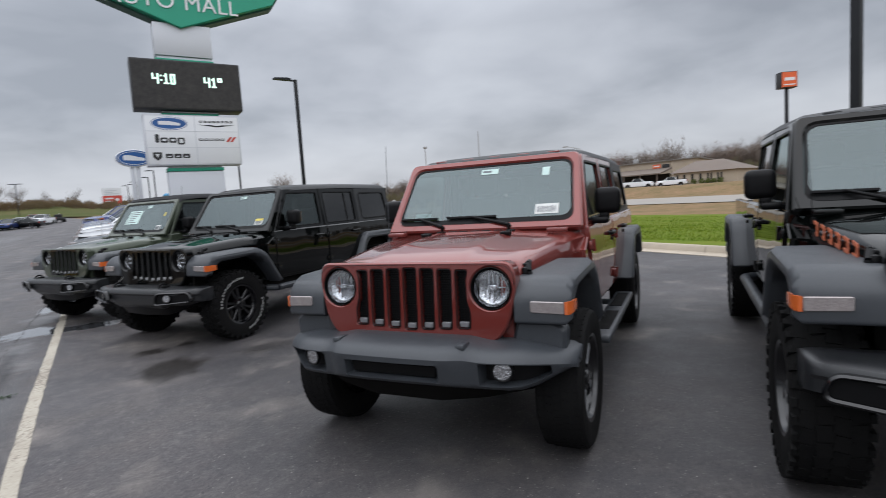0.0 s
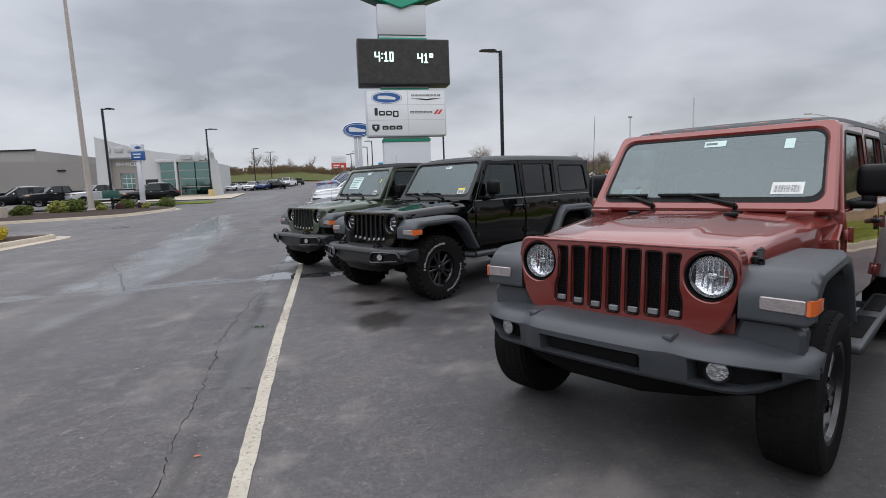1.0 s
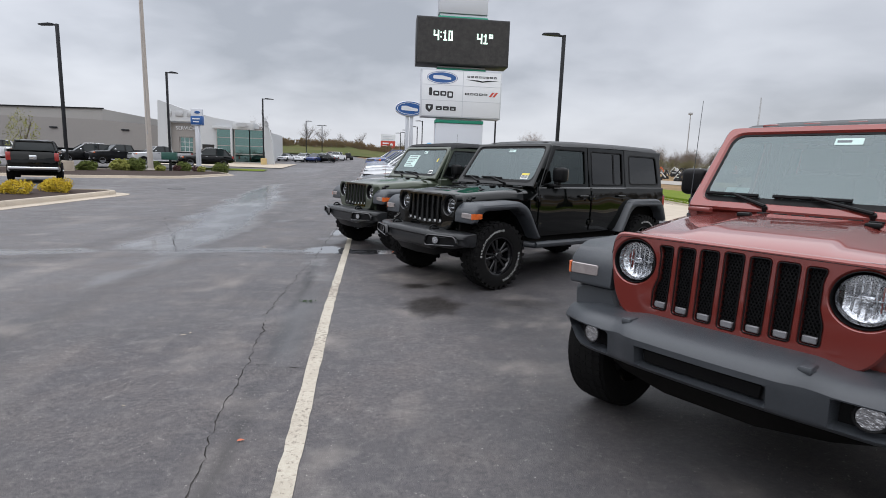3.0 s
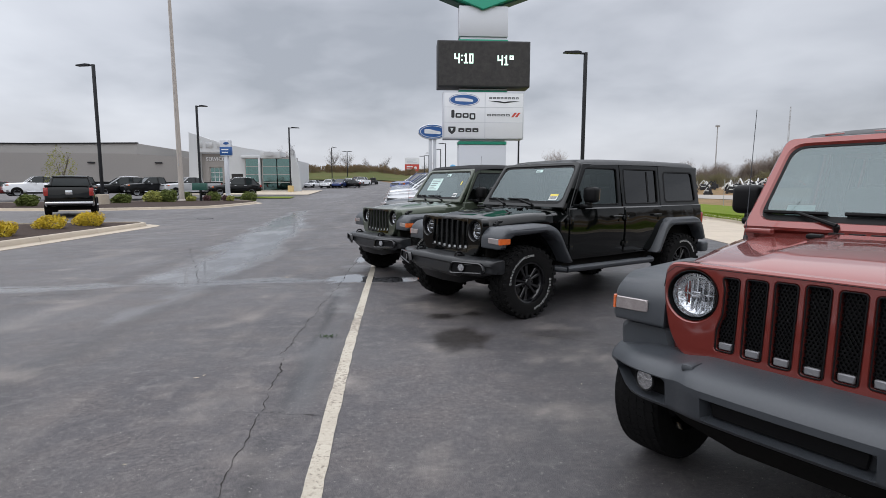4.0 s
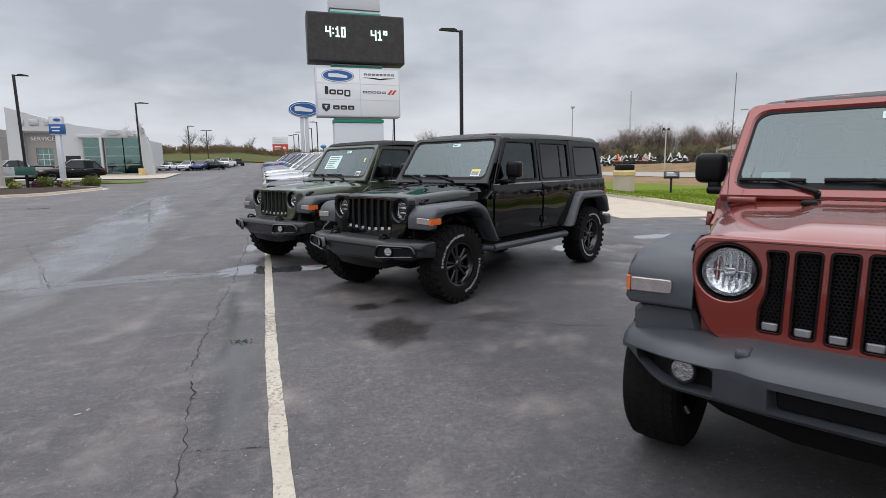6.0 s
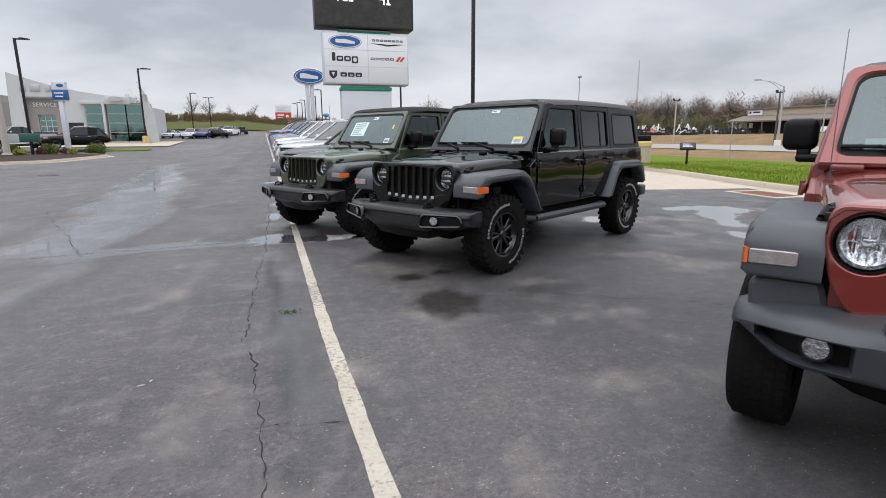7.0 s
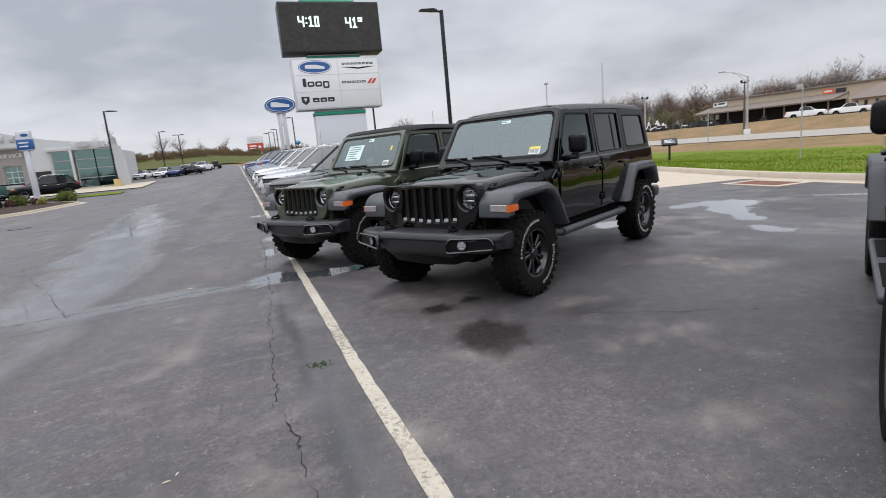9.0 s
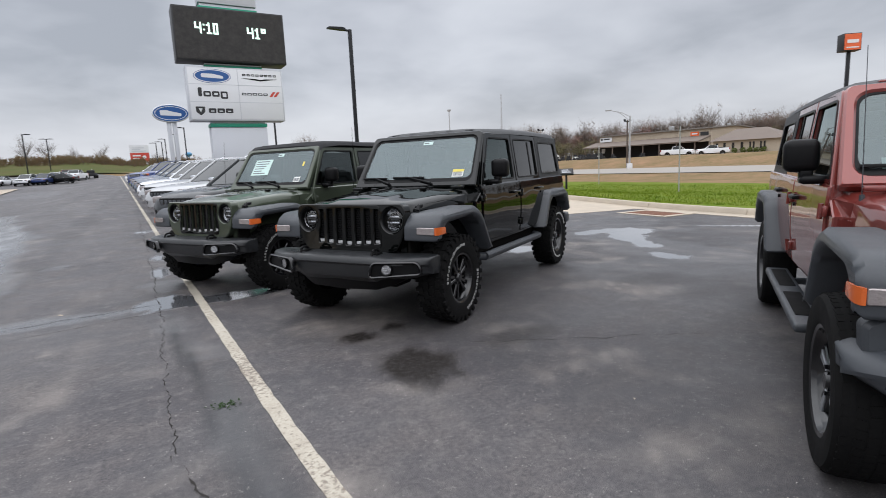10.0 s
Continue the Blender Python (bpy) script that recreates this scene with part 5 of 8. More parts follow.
        if style == "sport":
            box(bm, xr, -0.66, min(s * 0.76, s * 0.92), max(s * 0.76, s * 0.92), 0.40, 0.455, 0.02, 3)
            for hx in (-0.9, -1.5, -2.1):
                box(bm, hx - 0.03, hx + 0.03, min(s * 0.5, s * 0.85), max(s * 0.5, s * 0.85), 0.38, 0.42)
            step = add("side_step", bm, PLASTIC)
            bm = bmesh.new()
            for ca in (-1.15, -1.95):
                box(bm, ca - 0.30, ca + 0.30, min(s * 0.79, s * 0.89), max(s * 0.79, s * 0.89), 0.452, 0.461, 0.004)
            add("step_pad", bm, RUBBER, step)
        else:
            tube(bm, [(-0.56, s * 0.74, 0.50), (-0.66, s * 0.84, 0.49), (xr, s * 0.84, 0.485), (xr - 0.06, s * 0.76, 0.49)], 0.042, 12)
            add("rock_rail", bm, PLASTIC)
        # mirror
        mir = bmesh.new()
        box(mir, -1.07, -0.94, min(s * 0.800, s * 0.982), max(s * 0.800, s * 0.982), 1.285, 1.475, 0.045, 4)
        box(mir, -1.04, -0.92, min(s * 0.76, s * 0.90), max(s * 0.76, s * 0.90), 1.215, 1.265, 0.02, 2)
        box(mir, -1.03, -0.96, min(s * 0.83, s * 0.90), max(s * 0.83, s * 0.90), 1.24, 1.30, 0.012)
        mo = add("mirror", mir, PLASTIC_BLACK if style != "sport" else PLASTIC_BLACK, smooth=50)
        bm = bmesh.new()
        box(bm, -1.076, -1.070, min(s * 0.82, s * 0.962), max(s * 0.82, s * 0.962), 1.31, 1.45)
        add("mirror_glass", bm, CHROME, mo)

    # -- windscreen frame and pane --
    p0, p1 = Vector((-0.66, 0, 1.205)), Vector((-1.045, 0, 1.775 - low_top))
    up_dir = (p1 - p0).normalized()
    WS = axes(p0, (0, 1, 0), up_dir, Vector((0, 1, 0)).cross(up_dir))
    H = (p1 - p0).length
    opening = rounded([(-0.695, 0.065), (0.695, 0.065), (0.650, H - 0.06), (-0.650, H - 0.06)], 0.085, 6)
    clear = rounded([(-0.677, 0.106), (0.677, 0.106), (0.636, H - 0.074), (-0.636, H - 0.074)], 0.085, 6)
    frame_out = rounded([(-0.765, 0.0), (0.765, 0.0), (0.70, H), (-0.70, H)], [0.02, 0.02, 0.06, 0.06], 5)
    if WS.col[2][0] < 0:
        WS = WS @ Matrix.Diagonal((1, 1, -1, 1))
    wsf = add("windscreen_frame", plate(frame_out, [opening], 0.055, WS @ Matrix.Translation((0, 0, -0.03)), 0.012), paint, smooth=35)
    g = add("windscreen", pane(offset_poly(opening, -0.01), WS @ Matrix.Translation((0, 0, 0.002))), GLASS, wsf, smooth=0)
    g.visible_shadow = False
    bm = bmesh.new()
    plate(offset_poly(opening, -0.004), [clear], 0.004, WS @ Matrix.Translation((0, 0, 0.008)), 0.001, bm)
    add("windscreen_seal", bm, PLASTIC_BLACK, wsf)
    # wipers
    for y0, y1, foot in ((-0.27, 0.13, 0.24), (-0.67, -0.35, -0.29)):
        bm = bmesh.new()
        rod(bm, WS @ Vector((foot, 0.03, 0.04)), WS @ Vector(((y0 + y1) / 2, 0.112, 0.04)), 0.013, 0.008, 8)
        rod(bm, WS @ Vector((y0, 0.115, 0.028)), WS @ Vector((y1, 0.112, 0.028)), 0.011, 0.011, 6)
        rod(bm, WS @ Vector((foot, 0.01, 0.0)), WS @ Vector((foot, 0.03, 0.04)), 0.018, 0.016, 10)
        add("wiper", bm, PLASTIC_BLACK, wsf)
    # stickers on the pane
    PW = Z @ WS @ Matrix.Translation((0, 0, 0.0095))
    if style == "sport":
        sticker(wsf, "stock_sticker", PW @ Matrix.Translation((0.01, H - 0.125, 0)), 0.14, 0.048, PAPER_MINT, 1)
        sticker(wsf, "price_label", PW @ Matrix.Translation((0.50, 0.17, 0)), 0.17, 0.085, PAPER, 3, True)
        sticker(wsf, "small_label", PW @ Matrix.Translation((0.46, H - 0.16, 0)), 0.055, 0.075, PAPER_MINT)
        sticker(wsf, "window_sheet", PW @ Matrix.Translation((-0.50, 0.14, -0.012)), 0.14, 0.09, PAPER_MINT)
    elif style == "rugged":
        sticker(wsf, "stock_sticker", PW @ Matrix.Translation((0.05, H - 0.12, 0)), 0.12, 0.04, PAPER_MINT, 1)
        sticker(wsf, "price_label", PW @ Matrix.Translation((0.52, 0.16, 0)), 0.13, 0.08, PAPER, 3, True)
        sticker(wsf, "yellow_label", PW @ Matrix.Translation((0.52, 0.195, 0.001)), 0.13, 0.03, PAPER_YELLOW)
    elif style == "soft":
        sticker(wsf, "window_sheet", PW @ Matrix.Translation((-0.28, 0.37, 0)), 0.34, 0.26, PAPER_MINT, 6)
        sticker(wsf, "stock_sticker", PW @ Matrix.Translation((0.02, H - 0.12, 0)), 0.11, 0.05, PAPER_MINT, 1)
        sticker(wsf, "price_label", PW @ Matrix.Translation((0.50, 0.15, 0)), 0.11, 0.08, PAPER, 3, True)
        sticker(wsf, "yellow_label", PW @ Matrix.Translation((0.52, 0.40, 0)), 0.03, 0.07, PAPER_YELLOW)

    # -- roof --
    bm = bmesh.new()
    rings = []
    roof_end = cab_end + (0.02 if not pickup else -0.12)
    stations = [(-1.055, 1.768, 0.66), (-1.08, 1.795, 0.69), (-1.20, 1.828, 0.705), (-1.7, 1.845, 0.705), (-2.5, 1.852, 0.700), (roof_end + 0.10, 1.845, 0.692), (roof_end, 1.81, 0.685)]
    if style == "soft":
        stations = [(-1.02, 1.80, 0.71), (-1.08, 1.845, 0.715), (-1.40, 1.872, 0.72), (-1.75, 1.875, 0.72), (-2.1, 1.868, 0.715), (-2.6, 1.875, 0.715), (-3.1, 1.86, 0.705), (roof_end, 1.78, 0.685)]
    for x, zt, w in [(x, zt - low_top, w) for x, zt, w in stations]:
        half = [(0, zt), (w * 0.6, zt - 0.004), (w * 0.88, zt - 0.018), (w * 0.975, zt - 0.045), (w + 0.008, zt - 0.085), (w - 0.03, zt - 0.09)]
        rings.append([Vector((x, y, z)) for y, z in half] + [Vector((x, -y, z)) for y, z in half[::-1][:-1]])
    loft(bm, rings, True, True)
    roof = add("roof", bm, top_mat, smooth=40)
    if style in ("sport", "rugged", "truck"):
        for k in range(5):
            y = -0.48 + 0.24 * k
            add("roof_rib", boxed(-1.22, -1.12, y - 0.05, y + 0.05, 1.79 - low_top, 1.806 - low_top + 0.006 * (1 - abs(y)), 0.008), paint if style == "sport" else top_mat, roof)
    if not pickup:
        for s in (1, -1):
            T = tilted(s, -0.03)
            up = rounded([(-2.62, 0.0), (-2.62, TOP), (-3.56, TOP), (-3.60, 0.0)], [0.01, 0.02, 0.05, 0.01], 3)
            win = rounded([(-2.72, 0.06), (-2.72, TOP - 0.08), (-3.44, TOP - 0.08), (-3.50, 0.06)], 0.06, 4)
            q = add("quarter_panel", plate(up, [win], 0.03, T, 0.008), top_mat, roof)
            g = add("quarter_window", pane(offset_poly(win, -0.01), T @ Matrix.Translation((0, 0, 0.012))), GLASS_DARK, q, smooth=0)
            bm = bmesh.new()
            plate(offset_poly(win, -0.012), [offset_poly(win, 0.012)], 0.005, T @ Matrix.Translation((0, 0, 0.029)), 0.002, bm)
            add("window_seal", bm, PLASTIC_BLACK, q)
            bm = bmesh.new()
            box(bm, -3.69, -3.60, s * 0.715 - 0.075, s * 0.715 + 0.075, 0.88, 1.12, 0.02)
            tl = add("tail_lamp", bm, PLASTIC_BLACK)
            bm = bmesh.new()
            box(bm, -3.70, -3.62, s * 0.715 - 0.06, s * 0.725 + 0.075, 0.90, 1.10, 0.015)
            add("tail_lens", bm, TAIL_LENS, tl)
        bm = bmesh.new()
        box(bm, -3.62, -3.58, -0.70, 0.70, 1.2, 1.77 - low_top, 0.02)
        add("rear_window_panel", bm, GLASS_DARK, roof)
        bm = bmesh.new()
        box(bm, -3.80, -3.62, -0.86, 0.86, 0.50, 0.66, 0.04, 3)
        add("rear_bumper", bm, PLASTIC)
    else:
        bm = bmesh.new()
        box(bm, roof_end, roof_end + 0.05, -0.70, 0.70, 1.2, 1.78, 0.02)
        add("rear_window_panel", bm, GLASS_DARK, roof)
        bm = bmesh.new()
        for s in (1, -1):
            bed = [(-2.68, 0.62), (-2.68, 1.20), (-4.50, 1.20), (-4.50, 0.66), (-3.98, 0.64), (-3.9, 0.82), (-3.76, 0.94), (-3.22, 0.94), (-3.05, 0.82), (-2.95, 0.62)]
            plate(bed, (), 0.05, axes((0, s * 0.74, 0), (1, 0, 0), (0, 0, 1), (0, s, 0)), 0.01, bm)
        box(bm, -4.54, -4.48, -0.76, 0.76, 0.66, 1.18, 0.02)
        box(bm, -4.5, -2.68, -0.74, 0.74, 0.70, 0.76)
        add("cargo_bed", bm, paint)
        bm = bmesh.new()
        box(bm, -4.70, -4.54, -0.9, 0.9, 0.50, 0.66, 0.04)
        add("rear_bumper", bm, PLASTIC)

    # -- cabin --
    bm = bmesh.new()
    box(bm, -1.05, -0.70, -0.70, 0.70, 1.0, 1.19, 0.05, 3)
    box(bm, cab_end + 0.05, -0.75, -0.72, 0.72, 0.62, 0.70)
    add("dashboard", bm, INTERIOR)
    for y in (0.38, -0.38):
        for sx in (-1.75, -2.50):
            bm = bmesh.new()
            box(bm, sx - 0.05, sx + 0.45, y - 0.25, y + 0.25, 0.82, 0.98, 0.06, 3)
            box(bm, sx - 0.22, sx - 0.06, y - 0.24, y + 0.24, 0.92, 1.46, 0.07, 3)
            box(bm, sx - 0.22, sx - 0.12, y - 0.13, y + 0.13, 1.48, 1.66, 0.04, 3)
            add("seat", bm, SEAT, smooth=50)
    bm = bmesh.new()
    for k in range(20):
        a0, a1 = 2 * math.pi * k / 20, 2 * math.pi * (k + 1) / 20
        f = lambda a: Vector((-1.16 + 0.07 * math.sin(a), 0.38 + 0.18 * math.cos(a), 1.13 + 0.165 * math.sin(a)))
        rod(bm, f(a0), f(a1), 0.015, 0.015, 6, False)
    rod(bm, (-1.16, 0.22, 1.13), (-1.16, 0.54, 1.13), 0.015, 0.015, 6)
    add("steering_wheel", bm, INTERIOR)
    bm = bmesh.new()
    box(bm, -1.03, -1.0, -0.11, 0.11, 1.63, 1.70, 0.015)
    add("rear_view_mirror", bm, INTERIOR, wsf)
    # roll-over hoop
    bm = bmesh.new()
    for s in (1, -1):
        tube(bm, [(-1.2, s * 0.60, 1.73), (-1.75, s * 0.63, 1.76), (-2.6, s * 0.62, 1.75)], 0.035, 8)
        tube(bm, [(-1.72, s * 0.66, 0.9), (-1.75, s * 0.63, 1.76)], 0.04, 8)
    tube(bm, [(-1.75, -0.63, 1.76), (-1.75, 0.63, 1.76)], 0.035, 8)
    add("roll_bar", bm, INTERIOR)

    # -- front bumper --
    bm = bmesh.new()
    if style == "sport":
        # sections crowd together where the hollows begin and end
        cuts = [0.0, 0.14, 0.255, 0.262, 0.276, 0.283, 0.33, 0.36, 0.39, 0.42, 0.455, 0.462, 0.476, 0.483, 0.54, 0.60, 0.66, 0.72, 0.775, 0.782, 0.796, 0.803, 0.83, 0.85, 0.868, 0.882, 0.893, 0.900, 0.904]
        rings, hollow = [], []
        for y in [-c for c in cuts[:0:-1]] + cuts:
            a = abs(y)
            nose = 1 - smooth01((a - 0.30) / 0.15)
            sweep = smooth01((a - 0.58) / 0.36)
            turn = 1 - math.sqrt(max(0.0, 1 - max(0.0, (a - 0.815) / 0.09) ** 2))
            xf = 0.698 + 0.060 * nose - 0.03 * (a / 0.6) ** 2 - 0.165 * sweep - 0.075 * turn
            zt = 0.724 - 0.020 * smooth01((a - 0.34) / 0.14) - 0.040 * sweep - 0.022 * turn
            zb = 0.492 + 0.022 * nose + 0.075 * smooth01((a - 0.66) / 0.24) + 0.02 * turn
            mid = 1.0 if a < 0.27 else 0.0
            pocket = 1.0 if 0.47 < a < 0.79 else 0.0
            deep = 0.060 * mid + 0.085 * pocket
            hi = zt - 0.086 + 0.022 * smooth01((a - 0.40) / 0.08)
            lo = zb + 0.036
            if pocket:
                hollow.append((y, xf - 0.015 - deep, hi - 0.008, lo + 0.008))
            rings.append([Vector((x, y, z)) for x, z in ((0.28, zt - 0.002), (xf - 0.22, zt + 0.010), (xf - 0.085, zt + 0.002), (xf - 0.045, zt - 0.012), (xf - 0.018, zt - 0.032), (xf - 0.004, zt - 0.054), (xf - 0.006, hi + 0.004),
                                                         (xf - 0.010 - deep, hi - 0.008), (xf - 0.022 - deep, lo + 0.008), (xf - 0.026, lo - 0.003), (xf - 0.036, lo - 0.016), (xf - 0.055, zb + 0.010), (xf - 0.095, zb), (0.28, zb + 0.02))])
        loft(bm, rings, True, True)
        bump = add("front_bumper", bm, PLASTIC, smooth=28)
        bm = bmesh.new()
        loft(bm, [[Vector((x, y, z)) for x, z in ((0.30, 0.54), (0.66 - k, 0.515), (0.56 - k, 0.39 + k * 0.5), (0.30, 0.41))] for y, k in ((-0.66, 0.16), (-0.45, 0.05), (-0.2, 0.0), (0.0, 0.0), (0.2, 0.0), (0.45, 0.05), (0.66, 0.16))])
        add("skid_valance", bm, UNDER, bump)
        bm = bmesh.new()
        plate(rounded([(-0.246, 0.562), (0.246, 0.562), (0.256, 0.630), (-0.256, 0.630)], 0.012, 4), (), 0.014, axes((0.580, 0, 0), (0, 1, 0), (0.18, 0, 1), (1, 0, -0.18)), 0.006, bm)
        add("bumper_recess", bm, PLASTIC_BLACK, bump)
        # end blocks that carry the wings
        for s in (1, -1):
            bm = bmesh.new()
            plate(rounded([(0.55, 0.64), (0.845, 0.63), (0.855, 0.77), (0.80, 0.81), (0.60, 0.81)], 0.02, 3), (), 0.09, axes((0.335, 0, 0), (0, s, 0), (0, 0, 1), (1, 0, 0)), 0.02, bm)
            add("bumper_shoulder", bm, PLASTIC, bump)
            f = axes((0.606, s * 0.572, 0.602), (0.0, 0, 1), (-0.22 * s, 1, 0), (1, 0.22 * s, 0))
            bm = bmesh.new()
            loft(bm, [[Vector((x + d, y, z)) for d, z in ((0.006, top), (0.002, bot), (-0.01, bot), (-0.006, top))] for y, x, top, bot in hollow if y * s > 0])
            pk = add("lamp_pocket", bm, PLASTIC_BLACK, bump)
            fog_at = f @ Matrix.Translation((0, 0, 0.012))
            bm = bmesh.new()
            plate(circle(0, 0, 0.054, 24), [circle(0, 0, 0.046, 24)], 0.02, fog_at, 0.003, bm)
            fog = add("fog_lamp", bm, PLASTIC_BLACK, pk)
            bm = bmesh.new()
            plate(circle(0, 0, 0.047, 24), (), 0.016, fog_at, 0.004, bm)
            add("fog_lens", bm, REFLECTOR, fog)
    else:
        wide = 0.885 if style != "truck" else 0.90
        rings = []
        for y in [-wide, 0.004 - wide, 0.014 - wide, 0.030 - wide, 0.055 - wide] + [(0.085 - wide) + 2 * (wide - 0.085) * k / 32 for k in range(33)] + [wide - 0.055, wide - 0.030, wide - 0.014, wide - 0.004, wide]:
            a = abs(y)
            e = smooth01((a - 0.40) / 0.08)
            turn = 1 - math.sqrt(max(0.0, 1 - max(0.0, (a - wide + 0.085) / 0.085) ** 2))
            xf = 0.740 - 0.03 * e - 0.16 * smooth01((a - 0.55) / 0.45) - 0.07 * turn
            zt = 0.705 - 0.010 * e - 0.016 * turn
            zb = 0.465 + 0.035 * e + 0.030 * smooth01((a - 0.70) / 0.15)
            rings.append([Vector((x, y, z)) for x, z in ((0.36, zt - 0.01), (xf - 0.13, zt), (xf - 0.040, zt - 0.006), (xf - 0.016, zt - 0.016), (xf - 0.002, zt - 0.036), (xf + 0.002, zt - 0.062), (xf - 0.022, zt - 0.084), (xf - 0.028, zt - 0.14), (xf - 0.05, zb + 0.045), (xf - 0.11, zb), (0.36, zb + 0.02))])
        loft(bm, rings, True, True)
        bump = add("front_bumper", bm, BUMPER_BLACK, smooth=28)
        bm = bmesh.new()
        loft(bm, [[Vector((x, y, z)) for x, z in ((0.30, 0.52), (0.66 - k, 0.50), (0.585 - k, 0.37 + k * 0.7), (0.30, 0.39 + k * 0.5))] for y, k in ((-0.60, 0.15), (-0.50, 0.07), (-0.36, 0.015), (0.0, 0.0), (0.36, 0.015), (0.50, 0.07), (0.60, 0.15))])
        add("skid_valance", bm, PLASTIC_BLACK, bump)
        for s in (1, -1):
            f = axes((0.690, s * 0.595, 0.598), (0.0, 0, 1), (-0.30 * s, 1, 0), (1, 0.30 * s, 0))
            pts = [(-0.060, -0.17), (0.045, -0.14), (0.048, 0.22), (-0.030, 0.25)]
            if s < 0:
                pts = [(u, -v) for u, v in pts][::-1]
            bm = bmesh.new()
            plate(offset_poly(rounded(pts, 0.03, 4), -0.020), [rounded(pts, 0.03, 4)], 0.034, f, 0.009, bm)
            bz = add("lamp_bezel", bm, RIM_BLACK, bump)
            bm = bmesh.new()
            plate(rounded(pts, 0.03, 4), (), 0.010, f, 0.0, bm)
            add("bezel_recess", bm, PLASTIC_BLACK, bz)
            fog_at = f @ Matrix.Translation((0, -0.03 * s, 0.006))
            bm = bmesh.new()
            plate(circle(0, 0, 0.050, 24), [circle(0, 0, 0.042, 24)], 0.024, fog_at, 0.003, bm)
            fog = add("fog_lamp", bm, PLASTIC_BLACK, bz)
            bm = bmesh.new()
            plate(circle(0, 0, 0.043, 24), (), 0.018, fog_at, 0.004, bm)
            add("fog_lens", bm, REFLECTOR, fog)
    # tow hooks
    for s in (1, -1):
        bm = bmesh.new()
        y = s * (0.371 if style == "sport" else 0.40)
        box(bm, 0.555, 0.640, y - 0.030, y + 0.030, 0.690, 0.722, 0.010)
        if style == "sport":
            box(bm, 0.580, 0.672, y - 0.025, y + 0.025, 0.70, 0.735, 0.012)
        else:
            tube(bm, [(0.565, y, 0.700), (0.578, y, 0.730), (0.605, y, 0.745), (0.640, y, 0.745), (0.665, y, 0.732), (0.676, y, 0.700)], 0.011, 8)
        add("tow_hook", bm, PLASTIC if style == "sport" else PLASTIC_BLACK, bump)

    # -- wheels --
    hub = 0.785
    k = 0.3
    for wx in (0.0, -wb):
        for s in (1, -1):
            add_wheel(tyres, r, wx, s * hub, R, s, k)
            k += 0.9
    # aerial on the passenger's side
    tip = 1.90 if not pickup else 1.55
    bm = bmesh.new()
    rod(bm, (-0.52, -0.685, 1.12), (-0.52, -0.69, 1.18), 0.016, 0.011, 8)
    rod(bm, (-0.52, -0.69, 1.18), (-0.58, -0.70, tip), 0.0026, 0.0018, 5)
    add("aerial", bm, PLASTIC_BLACK if style != "sport" else PLASTIC)
    # side badge as plain bars
    for s in (1, -1):
        bm = bmesh.new()
        for k in range(4):
            box(bm, -0.665 + 0.042 * k, -0.635 + 0.042 * k, s * 0.781 - 0.004, s * 0.781 + 0.004, 0.885, 0.885 + (0.045 if k == 0 else 0.032), 0.002)
        add("side_badge", bm, GREY_DARK)
    if pickup:
        # orange marking along the bonnet side, as plain slanted bars
        for s in (1, -1):
            bm = bmesh.new()
            for k in range(6):
                x = 0.18 - 0.105 * k
                z = 1.03 + 0.012 * k
                w = 0.648 + 0.010 * k
                for dz, l in ((0.0, 0.085), (0.055, 0.085)):
                    plate([(x, z + dz), (x - 0.082, z + dz + 0.009), (x - 0.087, z + dz + 0.026), (x - 0.004, z + dz + 0.018)], (), 0.004, axes((0, s * w, 0), (1, 0, 0), (0, 0, 1), (0, s, 0)), 0, bm)
                plate([(x, z), (x - 0.022, z + 0.002), (x - 0.024, z + 0.075), (x - 0.004, z + 0.073)], (), 0.0045, axes((0, s * w, 0), (1, 0, 0), (0, 0, 1), (0, s, 0)), 0, bm)
            add("bonnet_decal", bm, INK_ORANGE)
    return r


ROW_HEAD = 211.2
off_roader(pose(1.917, 2.940, 0, 0, 0, 213.3), "maroon four-door off-road SUV with black hardtop and grey bumper", RED, "sport")
off_roader(pose(0.879, 7.360, 0, 0, 0, 211.35), "glossy black four-door off-road SUV with white-lettered mud tyres", BLACK, "rugged")
off_roader(pose(-0.13, 9.90, 0, 0, 0, 210.8), "olive green off-road SUV with black soft top and window sheet", GREEN, "soft")
off_roader(pose(3.403, 0.647, 0, 0, 0, 212.9), "black off-road pickup with orange bonnet decal and chunky tyres", BLACK, "truck")


